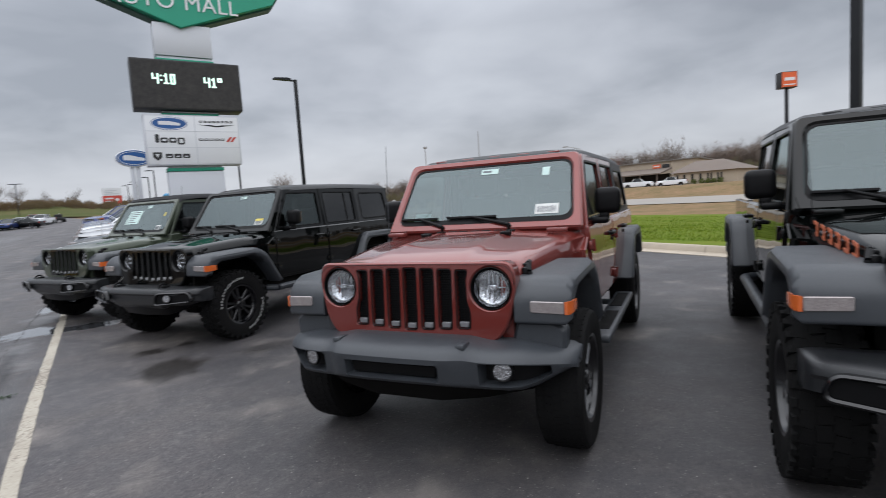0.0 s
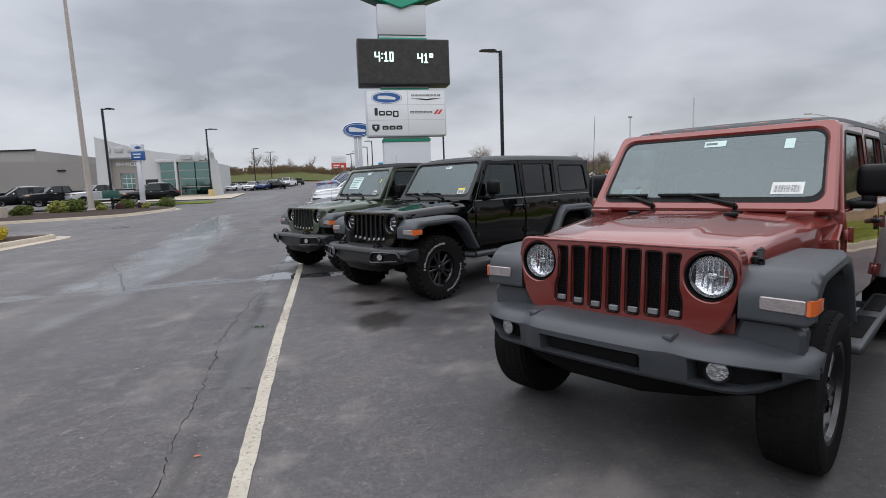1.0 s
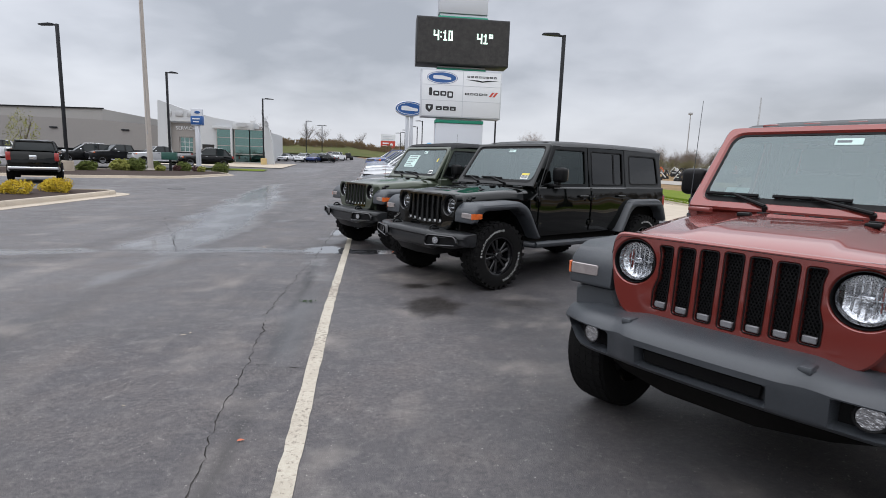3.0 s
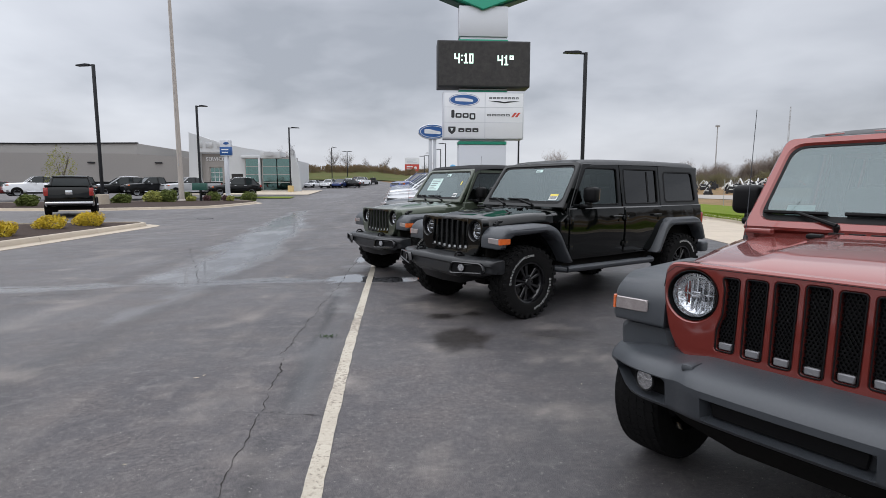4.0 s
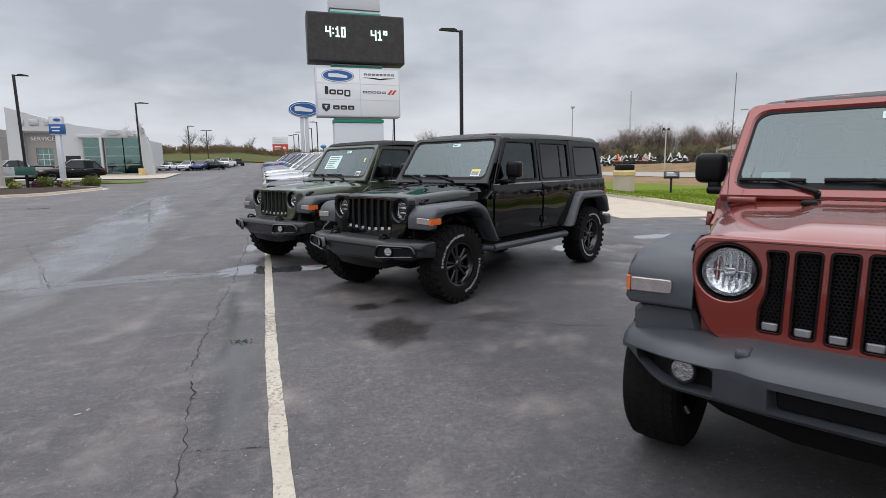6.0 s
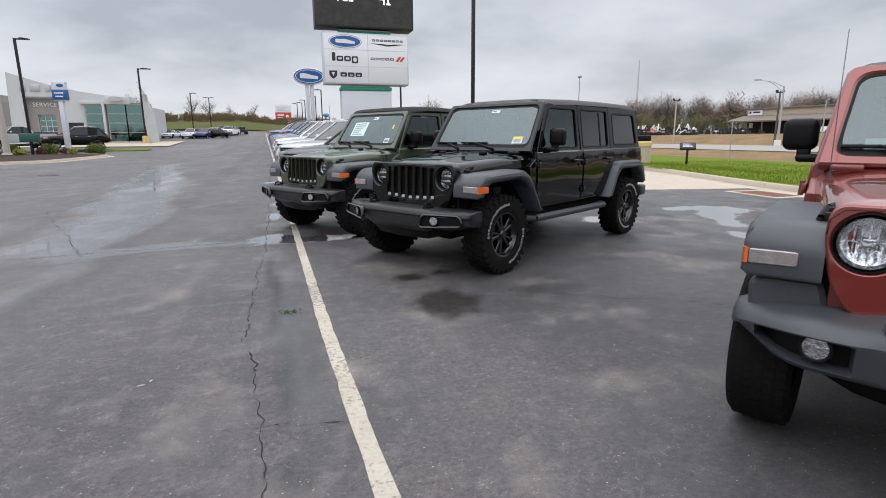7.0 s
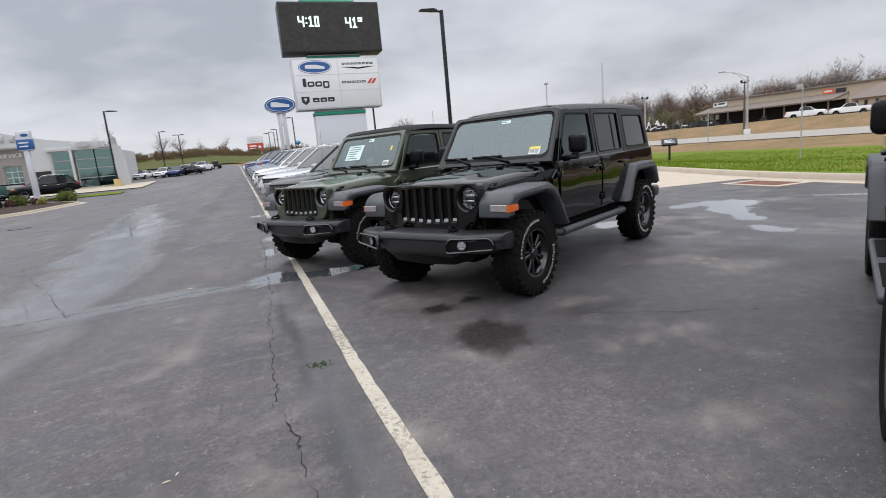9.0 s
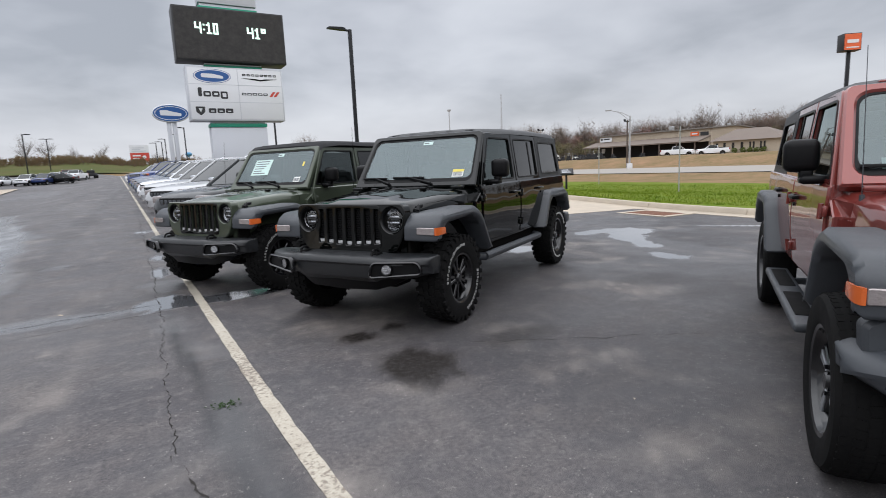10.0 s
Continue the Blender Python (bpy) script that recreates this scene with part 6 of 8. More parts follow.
# ---- kerbs, slabs, islands ----
def kerb_run(name, pts, label, pan=0.0, side=1, h=0.15, w=0.16, piece=3.0, lift=0.0):
    """A kerb of cast lengths along pts; side: where the kept-up ground lies (+1 left of the way, -1 right). pan: the width of its flat gutter."""
    r = tagged(new(name), label, "kerb", kind="structure")
    total = [0.0]
    for a, b in zip(pts[:-1], pts[1:]):
        total.append(total[-1] + math.dist(a, b))

    def at(s):
        s = min(max(s, 0), total[-1])
        for i in range(len(pts) - 1):
            if s <= total[i + 1] + 1e-9:
                t = (s - total[i]) / max(1e-9, total[i + 1] - total[i])
                return (lerp(pts[i][0], pts[i + 1][0], t), lerp(pts[i][1], pts[i + 1][1], t))
        return pts[-1]
    n = max(1, round(total[-1] / piece))
    for k in range(n):
        s0, s1 = total[-1] * k / n + 0.006, total[-1] * (k + 1) / n - 0.006
        m = 6
        rings = []
        for j in range(m + 1):
            s = lerp(s0, s1, j / m)
            p, q0, q1 = at(s), at(s - 0.05), at(s + 0.05)
            d = Vector((q1[0] - q0[0], q1[1] - q0[1])).normalized()
            nrm = Vector((-d.y, d.x)) * side
            z = ground_z(*p) + lift
            prof = [(-pan, -0.1), (-pan, 0.012), (-0.03, 0.004), (-0.005, 0.02), (0.02, h - 0.03), (0.05, h), (w, h + 0.004), (w, -0.1)]
            rings.append([Vector((p[0] + nrm.x * o, p[1] + nrm.y * o, z + zz)) for o, zz in prof])
        bm = bmesh.new()
        loft(bm, rings)
        part("kerb_stone", bm, CONCRETE, r, smooth=35)
    return r


def kerb_x(y):
    return 10.2 + 0.09 * y


kerb_run("kerb_east", [(kerb_x(y), y) for y in steps((-20, 60, 1.0))], "pale concrete kerb with gutter along the grass", pan=0.42, side=-1)
verge = bpy.data.objects["grass_verge"]
for v in verge.data.vertices:
    u = (v.co.x - 11.75) / 13.75
    v.co.x = lerp(kerb_x(v.co.y) + 0.15, 25.5 + 0.06 * v.co.y, u)
    v.co.z = ground_z(v.co.x, v.co.y) + 0.145 + 0.02 * fbm(v.co.x, v.co.y, 0.7, 1.0)

apron = tagged(new("apron"), "pale concrete driveway apron meeting the asphalt", "driveway", kind="structure")
for j in range(10):
    y0 = 13.0 + 3.6 * j
    for i in range(1):
        xa, xb = 8.1 + 0.06 * (y0 - 13), kerb_x(y0) - 0.43
        bm = bmesh.new()
        y1 = y0 + 3.585
        zz = lambda x, y: ground_z(x, y) + 0.007
        c = [(xa, y0 + (0.2 if j == 0 else 0)), (xb, y0 - (0.3 if j == 0 else 0)), (xb + 0.32, y1), (xa + 0.2, y1)]
        top = [bm.verts.new((x, y, zz(x, y))) for x, y in c]
        low = [bm.verts.new((x, y, zz(x, y) - 0.1)) for x, y in c]
        bm.faces.new(top)
        for k in range(4):
            bm.faces.new((top[k], top[(k + 1) % 4], low[(k + 1) % 4], low[k]))
        part("slab", bm, CONCRETE, apron, smooth=0)

# storm drain at the kerb
dr = root("storm_drain", pose(10.28, 11.55, 0.0, 0, 0, -4), "rusted iron storm drain in a pale concrete frame", "drain")
part("frame", plate([(-0.52, -0.80), (0.52, -0.80), (0.52, 0.80), (-0.52, 0.80)], [[(-0.40, -0.66), (0.40, -0.66), (0.40, 0.66), (-0.40, 0.66)]], 0.02, Matrix.Translation((0, 0, 0.001)), 0.004), CONCRETE, dr)
bm = bmesh.new()
plate([(-0.39, -0.65), (0.39, -0.65), (0.39, 0.65), (-0.39, 0.65)], (), 0.006, Matrix.Translation((0, 0, 0.002)), 0, bm)
for k in range(14):
    box(bm, -0.37, 0.37, -0.63 + 0.092 * k, -0.57 + 0.092 * k, 0.006, 0.016, 0.003)
part("grate", bm, RUST, dr)


def manhole(x, y, r):
    o = root("manhole_cover", pose(x, y, ground_z(x, y)), "round dark iron manhole cover in the asphalt", "manhole cover")
    bm = bmesh.new()
    plate(circle(0, 0, r, 28), [circle(0, 0, r * 0.9, 28)], 0.010, None, 0.002, bm)
    part("rim", bm, UNDER, o)
    bm = bmesh.new()
    plate(circle(0, 0, r * 0.88, 28), (), 0.008, None, 0.002, bm)
    part("lid", bm, TAR, o)


manhole(-9.6, 25.9, 0.36)


def foliage(bm, cx, cy, cz, rx, ry, rz, n, size, rng, flat=0.6):
    for _ in range(n):
        a, b = rng.random() * 6.283, math.acos(rng.uniform(-0.85, 1))
        k = (0.62 + 0.45 * rng.random()) * (1 + 0.22 * math.sin(3 * a + cx) * math.sin(2.3 * b + cy))
        p = Vector((cx + rx * k * math.sin(b) * math.cos(a), cy + ry * k * math.sin(b) * math.sin(a), cz + rz * k * math.cos(b)))
        d = Vector((rng.uniform(-1, 1), rng.uniform(-1, 1), rng.uniform(-flat, 1))).normalized()
        s = d.orthogonal().normalized()
        l = size * rng.uniform(0.6, 1.4)
        vs = [bm.verts.new(p - d * l), bm.verts.new(p + s * l * 0.4), bm.verts.new(p + d * l), bm.verts.new(p - s * l * 0.4)]
        bm.faces.new(vs)


def shrub(x, y, z, r, h, mat, label, seed, n=900, size=0.05):
    n, size = int(n * 2.4), size * (0.55 if size < 0.06 else 0.95)
    rng = random.Random(seed)
    o = root("shrub", pose(x, y, z), label, "shrub", "shrubs in the islands")
    bm = bmesh.new()
    for k in range(7):
        a = rng.random() * 6.28
        rod(bm, (0, 0, 0), (math.cos(a) * r * 0.6, math.sin(a) * r * 0.6, h * 0.7), 0.02, 0.008, 5)
    part("stem", bm, BARK, o)
    bm = bmesh.new()
    foliage(bm, 0, 0, h * 0.42, r, r, h * 0.55, n, size, rng)
    part("foliage", bm, mat, o, smooth=0)
    return o


def island(name, poly, label, r=1.4, soil=MULCH, h=0.15, pan=0.45):
    ring = rounded(poly, r, 8)
    ring2 = ring + ring[:1]
    area = sum(a[0] * b[1] - b[0] * a[1] for a, b in zip(ring, ring[1:] + ring[:1]))
    side = 1 if area > 0 else -1
    kerb_run(name, ring2, label, pan=pan, side=side, h=h, piece=2.6)
    inner = offset_poly(ring, 0.14)
    bm = bmesh.new()
    c = (sum(p[0] for p in inner) / len(inner), sum(p[1] for p in inner) / len(inner))
    rows = [[(lerp(c[0], p[0], k / 8), lerp(c[1], p[1], k / 8)) for p in inner] for k in (1, 2, 3, 4, 5, 6, 7, 8)]
    vr = [[bm.verts.new((x, y, ground_z(x, y) + h - 0.03 + 0.10 * (1 - k / 7) + 0.03 * fbm(x, y, 1.3, 3.0))) for x, y in row] for k, row in enumerate(rows)]
    bm.faces.new(vr[0])
    for a, b in zip(vr[:-1], vr[1:]):
        for i in range(len(a)):
            j = (i + 1) % len(a)
            bm.faces.new((a[i], a[j], b[j], b[i]))
    tagged(part("planting_bed", bm, soil), "dark mulch bed inside a kerbed island", "planting bed", kind="structure")


island("kerb_island_near", [(-9.85, 11.0), (-9.85, 21.9), (-13.0, 21.2), (-19.0, 19.6), (-19.0, 11.0)], "pale concrete kerb round a planted island", 1.3)
island("kerb_island_far", [(-13.9, 49.8), (-14.2, 38.6), (-19.5, 34.6), (-34.0, 34.6), (-36.0, 47.0), (-26.0, 53.5), (-17.0, 56.0)], "pale concrete kerb round the far planted island", 1.4)
for i, (x, y, rr, h) in enumerate(((-11.35, 18.1, 0.5, 0.42), (-10.95, 19.5, 0.48, 0.46), (-11.3, 19.8, 0.42, 0.4), (-11.0, 15.6, 0.42, 0.40), (-12.6, 16.4, 0.5, 0.4))):
    shrub(x, y, 0.16, rr * 0.85, h, LEAF_GOLD, "low golden yellow spreading shrub in mulch", i, 1100, 0.05)
shrub(-11.9, 18.6, 0.16, 0.22, 0.3, LEAF_RED, "small dark red shrub in mulch", 21, 300, 0.04)
for i, (x, y, rr, h) in enumerate(((-21.9, 47.0, 0.95, 1.3), (-21.0, 47.6, 0.95, 1.45), (-22.0, 48.6, 0.8, 1.1), (-22.9, 44.0, 0.85, 1.0), (-20.2, 50.5, 0.5, 0.6), (-26.2, 38.5, 0.8, 1.0), (-22.4, 50.5, 0.7, 0.9))):
    shrub(x, y, 0.2, rr * 0.78, h * 0.72, LEAF_DARK if i % 2 else LEAF_LIME, "rounded green shrub in the kerbed island", 40 + i, 800, 0.09)
for i, (x, y, rr) in enumerate(((-17.2, 57.8, 0.85), (-20.0, 55.2, 0.8), (-21.9, 53.4, 0.6))):
    shrub(x, y, ground_z(x, y), rr * 0.9, 1.0, LEAF_DARK, "clipped round evergreen shrub by the driveway", 60 + i, 800, 0.09)
for i, (x, y) in enumerate(((-18.0, 53.0), (-17.0, 51.5), (-19.6, 52.6))):
    shrub(x, y, 0.2, 0.35, 0.5, LEAF_RED if i != 1 else LEAF_LIME, "small bushy plant in the far island", 70 + i, 300, 0.06)
g = grid_sheet("showroom_lawn", steps((-24, -14, 1.0)), steps((62.5, 65.0, 0.5)), GRASS_SOIL, lambda x, y: ground_z(x, y) + 0.06)
tagged(g, "strip of mown lawn before the showroom", "grass", kind="structure")
g = grid_sheet("showroom_walk", steps((-34, -13, 1.0)), steps((68, 79, 1.0)), CONCRETE, lambda x, y: ground_z(x, y) + 0.08)
tagged(g, "pale concrete forecourt before the showroom", "pavement", kind="structure")


# ---- lamps and poles ----
def lamp_post(x, y, top, arm, label, base="", yaw=0.0, group="lot lamps", lean=0.0):
    z0 = ground_z(x, y)
    o = root("lamp_post", pose(x, y, z0, 0, lean, yaw), label, "lamp post", group)
    h = top - z0
    b = 0.0
    if base:
        bm = bmesh.new()
        lathe(bm, [(0.0, 0.92), (0.36, 0.92), (0.40, 0.88), (0.41, 0.0), (0.0, 0.0)], 18, "z")
        part("footing", bm, YELLOW if base == "yellow" else CONCRETE, o)
        b = 0.92
    bm = bmesh.new()
    box(bm, -0.09, 0.09, -0.09, 0.09, b, h, 0.02)
    box(bm, -0.18, 0.18, -0.18, 0.18, b, b + 0.04, 0.01)
    part("pole", bm, POLE_BLACK, o)
    for s in arm:
        bm = bmesh.new()
        sx = 1 if s > 0 else -1
        box(bm, min(0, sx * 0.35), max(0, sx * 0.35), -0.05, 0.05, h - 0.12, h - 0.02, 0.01)
        loft(bm, [[Vector((sx * u, yy, zz)) for yy, zz in ((-w, h - 0.10), (w, h - 0.10), (w, h + t), (-w, h + t))] for u, w, t in ((0.30, 0.10, 0.03), (0.55, 0.17, 0.05), (abs(s), 0.17, -0.02))])
        part("lamp_head", bm, POLE_BLACK, o)
    return o


lamp_post(10.25, 32.2, 9.35, (-1.35,), "tall black lot lamp with one flat head", yaw=8)
lamp_post(-23.0, 41.6, 10.3, (-1.3,), "tall black lot lamp on a concrete footing", "plain", yaw=-12)
lamp_post(-20.8, 54.3, 9.32, (1.0,), "tall black lot lamp beside the far island", yaw=0)
lamp_post(-16.75, 75.2, 9.6, (1.4,), "tall black lot lamp on a yellow footing", "yellow")
lamp_post(-18.1, 122.6, 10.4, (1.2,), "tall black lot lamp far down the lot")
lamp_post(-16.1, 135.0, 10.4, (-1.2, 1.2), "tall black twin-headed lot lamp far down the lot")
for x, y in ((6.3, 99.4), (6.2, 114.4), (4.6, 126.5), (4.3, 135.5), (3.3, 139.6)):
    lamp_post(x, y, 9.6, (-1.3,), "tall black lot lamp far behind the pylon sign")
lamp_post(12.6, 63.0, 9.2, (-0.8,), "tall black lot lamp behind the pylon sign")
lamp_post(13.35, 4.9, 9.4, (-1.3,), "tall black lot lamp on the verge")

o = root("flagpole", pose(-21.5, 51.6, 0.2, 0, -0.45, 0), "tall tapered pale weathered flagpole on a concrete pad", "flagpole")
bm = bmesh.new()
rod(bm, (0, 0, 0), (0, 0, 22.0), 0.24, 0.11, 18)
part("pole", bm, POLE_TAN, o, smooth=60)
bm = bmesh.new()
lathe(bm, [(0.0, 0.16), (0.30, 0.14), (0.36, 0.0), (0.0, 0.0)], 18, "z")
part("collar", bm, POLE_TAN, o)
bm = bmesh.new()
box(bm, -0.04, 0.04, -0.27, -0.2, 3.2, 3.45, 0.01)
rod(bm, (0, -0.23, 3.3), (0, -0.14, 18.6), 0.012, 0.012, 5)
part("halyard", bm, POLE_STEEL, o)

o = root("utility_box", pose(-20.75, 54.0, 0.15) @ Matrix.Scale(0.88, 4), "dark green box on a short post by the lamp", "utility box")
part("cabinet", boxed(-0.75, 0.75, -0.3, 0.3, 1.15, 1.95, 0.04), SIGN_GREEN_DARK, o)
part("post", boxed(-0.06, 0.06, -0.06, 0.06, 0, 1.15), POLE_BLACK, o)

o = root("entrance_sign", pose(-18.5, 55.25, 0.17, 0, 0, -10) @ Matrix.Scale(0.97, 4), "slim white and blue dealership sign on a pale post", "sign")
bm = bmesh.new()
box(bm, -0.20, 0.20, -0.16, 0.16, 0.3, 4.5, 0.03)
part("post", bm, SIGN_GREY, o)
bm = bmesh.new()
box(bm, -0.42, 0.42, -0.3, 0.3, 0.0, 0.5, 0.05)
part("plinth", bm, SIGN_GREY, o)
bm = bmesh.new()
box(bm, -0.55, 0.55, -0.22, 0.22, 4.5, 6.15, 0.05)
part("panel", bm, SIGN_GREY, o)
part("blue_panel", boxed(-0.57, 0.57, -0.24, 0.24, 4.6, 5.45, 0.02), SIGN_BLUE, o)
bm = bmesh.new()
for k, (w, z) in enumerate(((0.38, 5.17), (0.32, 4.88))):
    box(bm, -w, w, -0.25, -0.238, z - 0.055, z + 0.055)
part("print_bars", bm, SIGN_WHITE, o)
part("oval_badge", plate(circle(0.15, 5.8, 0.3, 24, 0.13), (), 0.02, axes((0, -0.225, 0), (1, 0, 0), (0, 0, 1), (0, -1, 0))), SIGN_BLUE, o)


# ---- the pylon sign ----
def pylon():
    o = root("pylon_sign", pose(0, 44.5, ground_z(5, 44.5)), "tall grey pylon sign with white panel, dark screen and green top", "sign")
    z0 = ground_z(5, 44.5)
    S = lambda a: a - z0
    M = axes((0, 0, -z0), (1, 0, 0), (0, 0, 1), (0, -1, 0))
    for a, b in ((0.2, 4.95), (9.35, 9.45), (13.55, 15.9)):
        part("column", boxed(3.88, 7.82, 0.0, 1.3, S(a), S(b), 0.03), SIGN_GREY, o)
    for a, b in ((4.95, 5.42), (9.16, 9.42), (13.15, 13.5)):
        part("neck", boxed(3.98, 7.72, 0.10, 1.2, S(a), S(b)), SIGN_GREY, o, smooth=0)
        part("green_band", boxed(3.86, 7.84, -0.06, 1.36, S(a + (0.05 if a < 6 else 0.0)), S(a + (0.30 if a < 6 else 0.16)) , 0.02), SIGN_GREEN, o)
    cab = part("brand_panel", boxed(2.58, 9.17, -0.35, 1.0, S(5.40), S(9.14), 0.05), SIGN_GREY, o)
    part("panel_face", boxed(2.68, 9.07, -0.37, -0.33, S(5.50), S(9.04), 0.01), SIGN_WHITE, cab)
    bm = bmesh.new()
    box(bm, 5.96, 6.01, -0.378, -0.36, S(5.5), S(9.04))
    for z in (6.72, 7.93):
        box(bm, 2.68, 9.07, -0.378, -0.36, S(z - 0.018), S(z + 0.018))
    part("divider", bm, SIGN_GREY, cab, smooth=0)
    F = axes((0, -0.372, -z0), (1, 0, 0), (0, 0, 1), (0, -1, 0))
    # marks as plain shapes in their colours
    part("oval_mark_rim", plate(circle(4.28, 8.50, 1.20, 40, 0.46), [circle(4.28, 8.50, 1.13, 40, 0.40)], 0.02, F), SIGN_WHITE, cab, smooth=0)
    part("oval_mark", plate(circle(4.28, 8.50, 1.24, 40, 0.49), (), 0.012, F), SIGN_BLUE, cab, smooth=0)
    bm = bmesh.new()
    plate(rounded([(3.55, 8.40), (5.0, 8.34), (5.0, 8.52), (4.3, 8.66), (3.55, 8.66)], 0.08, 4), (), 0.022, F, 0, bm)
    part("oval_mark_script", bm, SIGN_WHITE, cab, smooth=0)
    bm = bmesh.new()
    for x0, x1, z0b, z1 in ((3.24, 3.50, 7.08, 7.70), (3.58, 4.08, 7.08, 7.46), (4.15, 4.65, 7.08, 7.46), (4.72, 5.20, 6.95, 7.46)):
        plate(rounded([(x0, z0b), (x1, z0b), (x1, z1), (x0, z1)], 0.1, 3), [rounded([(x0 + 0.13, z0b + 0.12), (x1 - 0.11, z0b + 0.12), (x1 - 0.11, z1 - 0.11), (x0 + 0.13, z1 - 0.11)], 0.04, 2)] if x0 > 3.5 else (), 0.012, F, 0, bm)
    part("dark_wordmark_bars", bm, SIGN_BLACK, cab, smooth=0)
    bm = bmesh.new()
    for k in range(3):
        x0 = 3.82 + 0.57 * k
        plate(rounded([(x0, 5.95), (x0 + 0.5, 5.95), (x0 + 0.5, 6.27), (x0, 6.27)], 0.06, 2), [[(x0 + 0.14, 6.04), (x0 + 0.36, 6.04), (x0 + 0.36, 6.12), (x0 + 0.14, 6.12)]], 0.012, F, 0, bm)
    plate(rounded([(2.98, 6.38), (3.60, 6.38), (3.58, 6.0), (3.29, 5.76), (3.0, 6.0)], 0.05, 2), [[(3.16, 6.26), (3.42, 6.26), (3.29, 5.98)]], 0.012, F, 0, bm)
    part("bold_wordmark_bars", bm, SIGN_BLACK, cab, smooth=0)
    bm = bmesh.new()
    for k in range(8):
        x0 = 6.32 + 0.31 * k
        plate([(x0, 8.60), (x0 + 0.22, 8.60), (x0 + 0.22, 8.74), (x0, 8.74)], [[(x0 + 0.05, 8.645), (x0 + 0.17, 8.645), (x0 + 0.17, 8.695), (x0 + 0.05, 8.695)]], 0.012, F, 0, bm)
    plate([(6.2, 8.44), (7.3, 8.30), (7.55, 8.26), (7.8, 8.30), (8.85, 8.44), (7.9, 8.42), (7.55, 8.36), (7.2, 8.42)], (), 0.012, F, 0, bm)
    for k in range(5):
        x0 = 6.18 + 0.38 * k
        plate([(x0, 7.24), (x0 + 0.30, 7.24), (x0 + 0.30, 7.40), (x0, 7.40)], [[(x0 + 0.05, 7.28), (x0 + 0.25, 7.28), (x0 + 0.25, 7.36), (x0 + 0.05, 7.36)]], 0.012, F, 0, bm)
    part("grey_wordmark_bars", bm, GREY_DARK, cab, smooth=0)
    bm = bmesh.new()
    for x0 in (8.12, 8.42):
        plate([(x0, 7.16), (x0 + 0.2, 7.16), (x0 + 0.48, 7.52), (x0 + 0.28, 7.52)], (), 0.013, F, 0, bm)
    part("red_stripes", bm, SIGN_RED, cab, smooth=0)
    # the screen
    led = part("screen_cabinet", boxed(2.10, 9.57, -0.55, 1.2, S(9.50), S(13.08), 0.05), SIGN_BLACK, o)
    part("screen_face", boxed(2.2, 9.47, -0.57, -0.53, S(9.6), S(12.98), 0.01), LED_FACE, led, smooth=0)
    L = axes((0, -0.578, -z0), (1, 0, 0), (0, 0, 1), (0, -1, 0))

    def blocks(bm, rows, x, z, s):
        for j, row in enumerate(rows):
            for i, c in enumerate(row):
                if c == "#":
                    plate([(x + i * s, z - j * s), (x + i * s + s, z - j * s), (x + i * s + s, z - j * s + s), (x + i * s, z - j * s + s)], (), 0.01, L, 0, bm)
    glyphs = {"4": ["#..#", "#..#", "#..#", "####", "...#", "...#", "...#"], ":": ["", "#", "", "", "#", "", ""],
              "1": [".#.", "##.", ".#.", ".#.", ".#.", ".#.", "###"], "0": ["###", "#.#", "#.#", "#.#", "#.#", "#.#", "###"], "o": ["###", "#.#", "###"]}
    for words, x, z in (("4:10", 3.46, 11.95), ("41o", 6.92, 11.85)):
        for ch in words:
            bm = bmesh.new()
            blocks(bm, glyphs[ch], x, z, 0.108)
            part("lit_digit", bm, LED_ON, led, smooth=0)
            x += 0.108 * (len(glyphs[ch][1]) + 1)
    # the green top
    prof = [(5.78, 15.55), (12.7, 18.1), (13.4, 19.2), (11.5, 21.4), (0.1, 21.4), (-1.8, 19.2), (-1.1, 18.1)]
    top = part("green_top", plate(prof, (), 0.5, axes((0, 0.25, -z0), (1, 0, 0), (0, 0, 1), (0, -1, 0)), 0.05), SIGN_GREEN, o)
    part("dark_edge", plate(offset_poly(prof, -0.12), (), 1.1, axes((0, 1.36, -z0), (1, 0, 0), (0, 0, 1), (0, -1, 0)), 0.02), SIGN_GREEN_DARK, top)
    for word, x in (("AUTO", 3.3), ("MALL", 8.05)):
        me = text_mesh(word, 1.55, 0.02, 1.05)
        me.materials.append(SIGN_WHITE)
        shared("lettering", me, top, axes((x, -0.285, 17.35 - z0), (1, 0, 0), (0, 0, 1), (0, -1, 0)))


pylon()

o = root("oval_sign", pose(2.42, 62, ground_z(2.4, 62)), "blue oval dealership sign on a thick grey post", "sign")
zz = ground_z(2.4, 62)
for x in (-0.25, 0.25):
    part("post", boxed(x - 0.19, x + 0.19, -0.1, 0.5, 0, 7.1 - zz, 0.04), SIGN_GREY, o)
part("oval", plate(circle(0, 0, 1.66, 44, 0.86), (), 0.5, axes((0, 0.2, 7.78 - zz), (1, 0, 0), (0, 0, 1), (0, -1, 0)), 0.04), SIGN_WHITE, o)
part("oval_face", plate(circle(0, 0, 1.56, 44, 0.77), (), 0.02, axes((0, -0.305, 7.78 - zz), (1, 0, 0), (0, 0, 1), (0, -1, 0))), SIGN_BLUE, o, smooth=0)
F = axes((0, -0.327, 7.78 - zz), (1, 0, 0), (0, 0, 1), (0, -1, 0))
part("oval_ring", plate(circle(0, 0, 1.42, 44, 0.66), [circle(0, 0, 1.36, 44, 0.61)], 0.012, F), SIGN_WHITE, o, smooth=0)
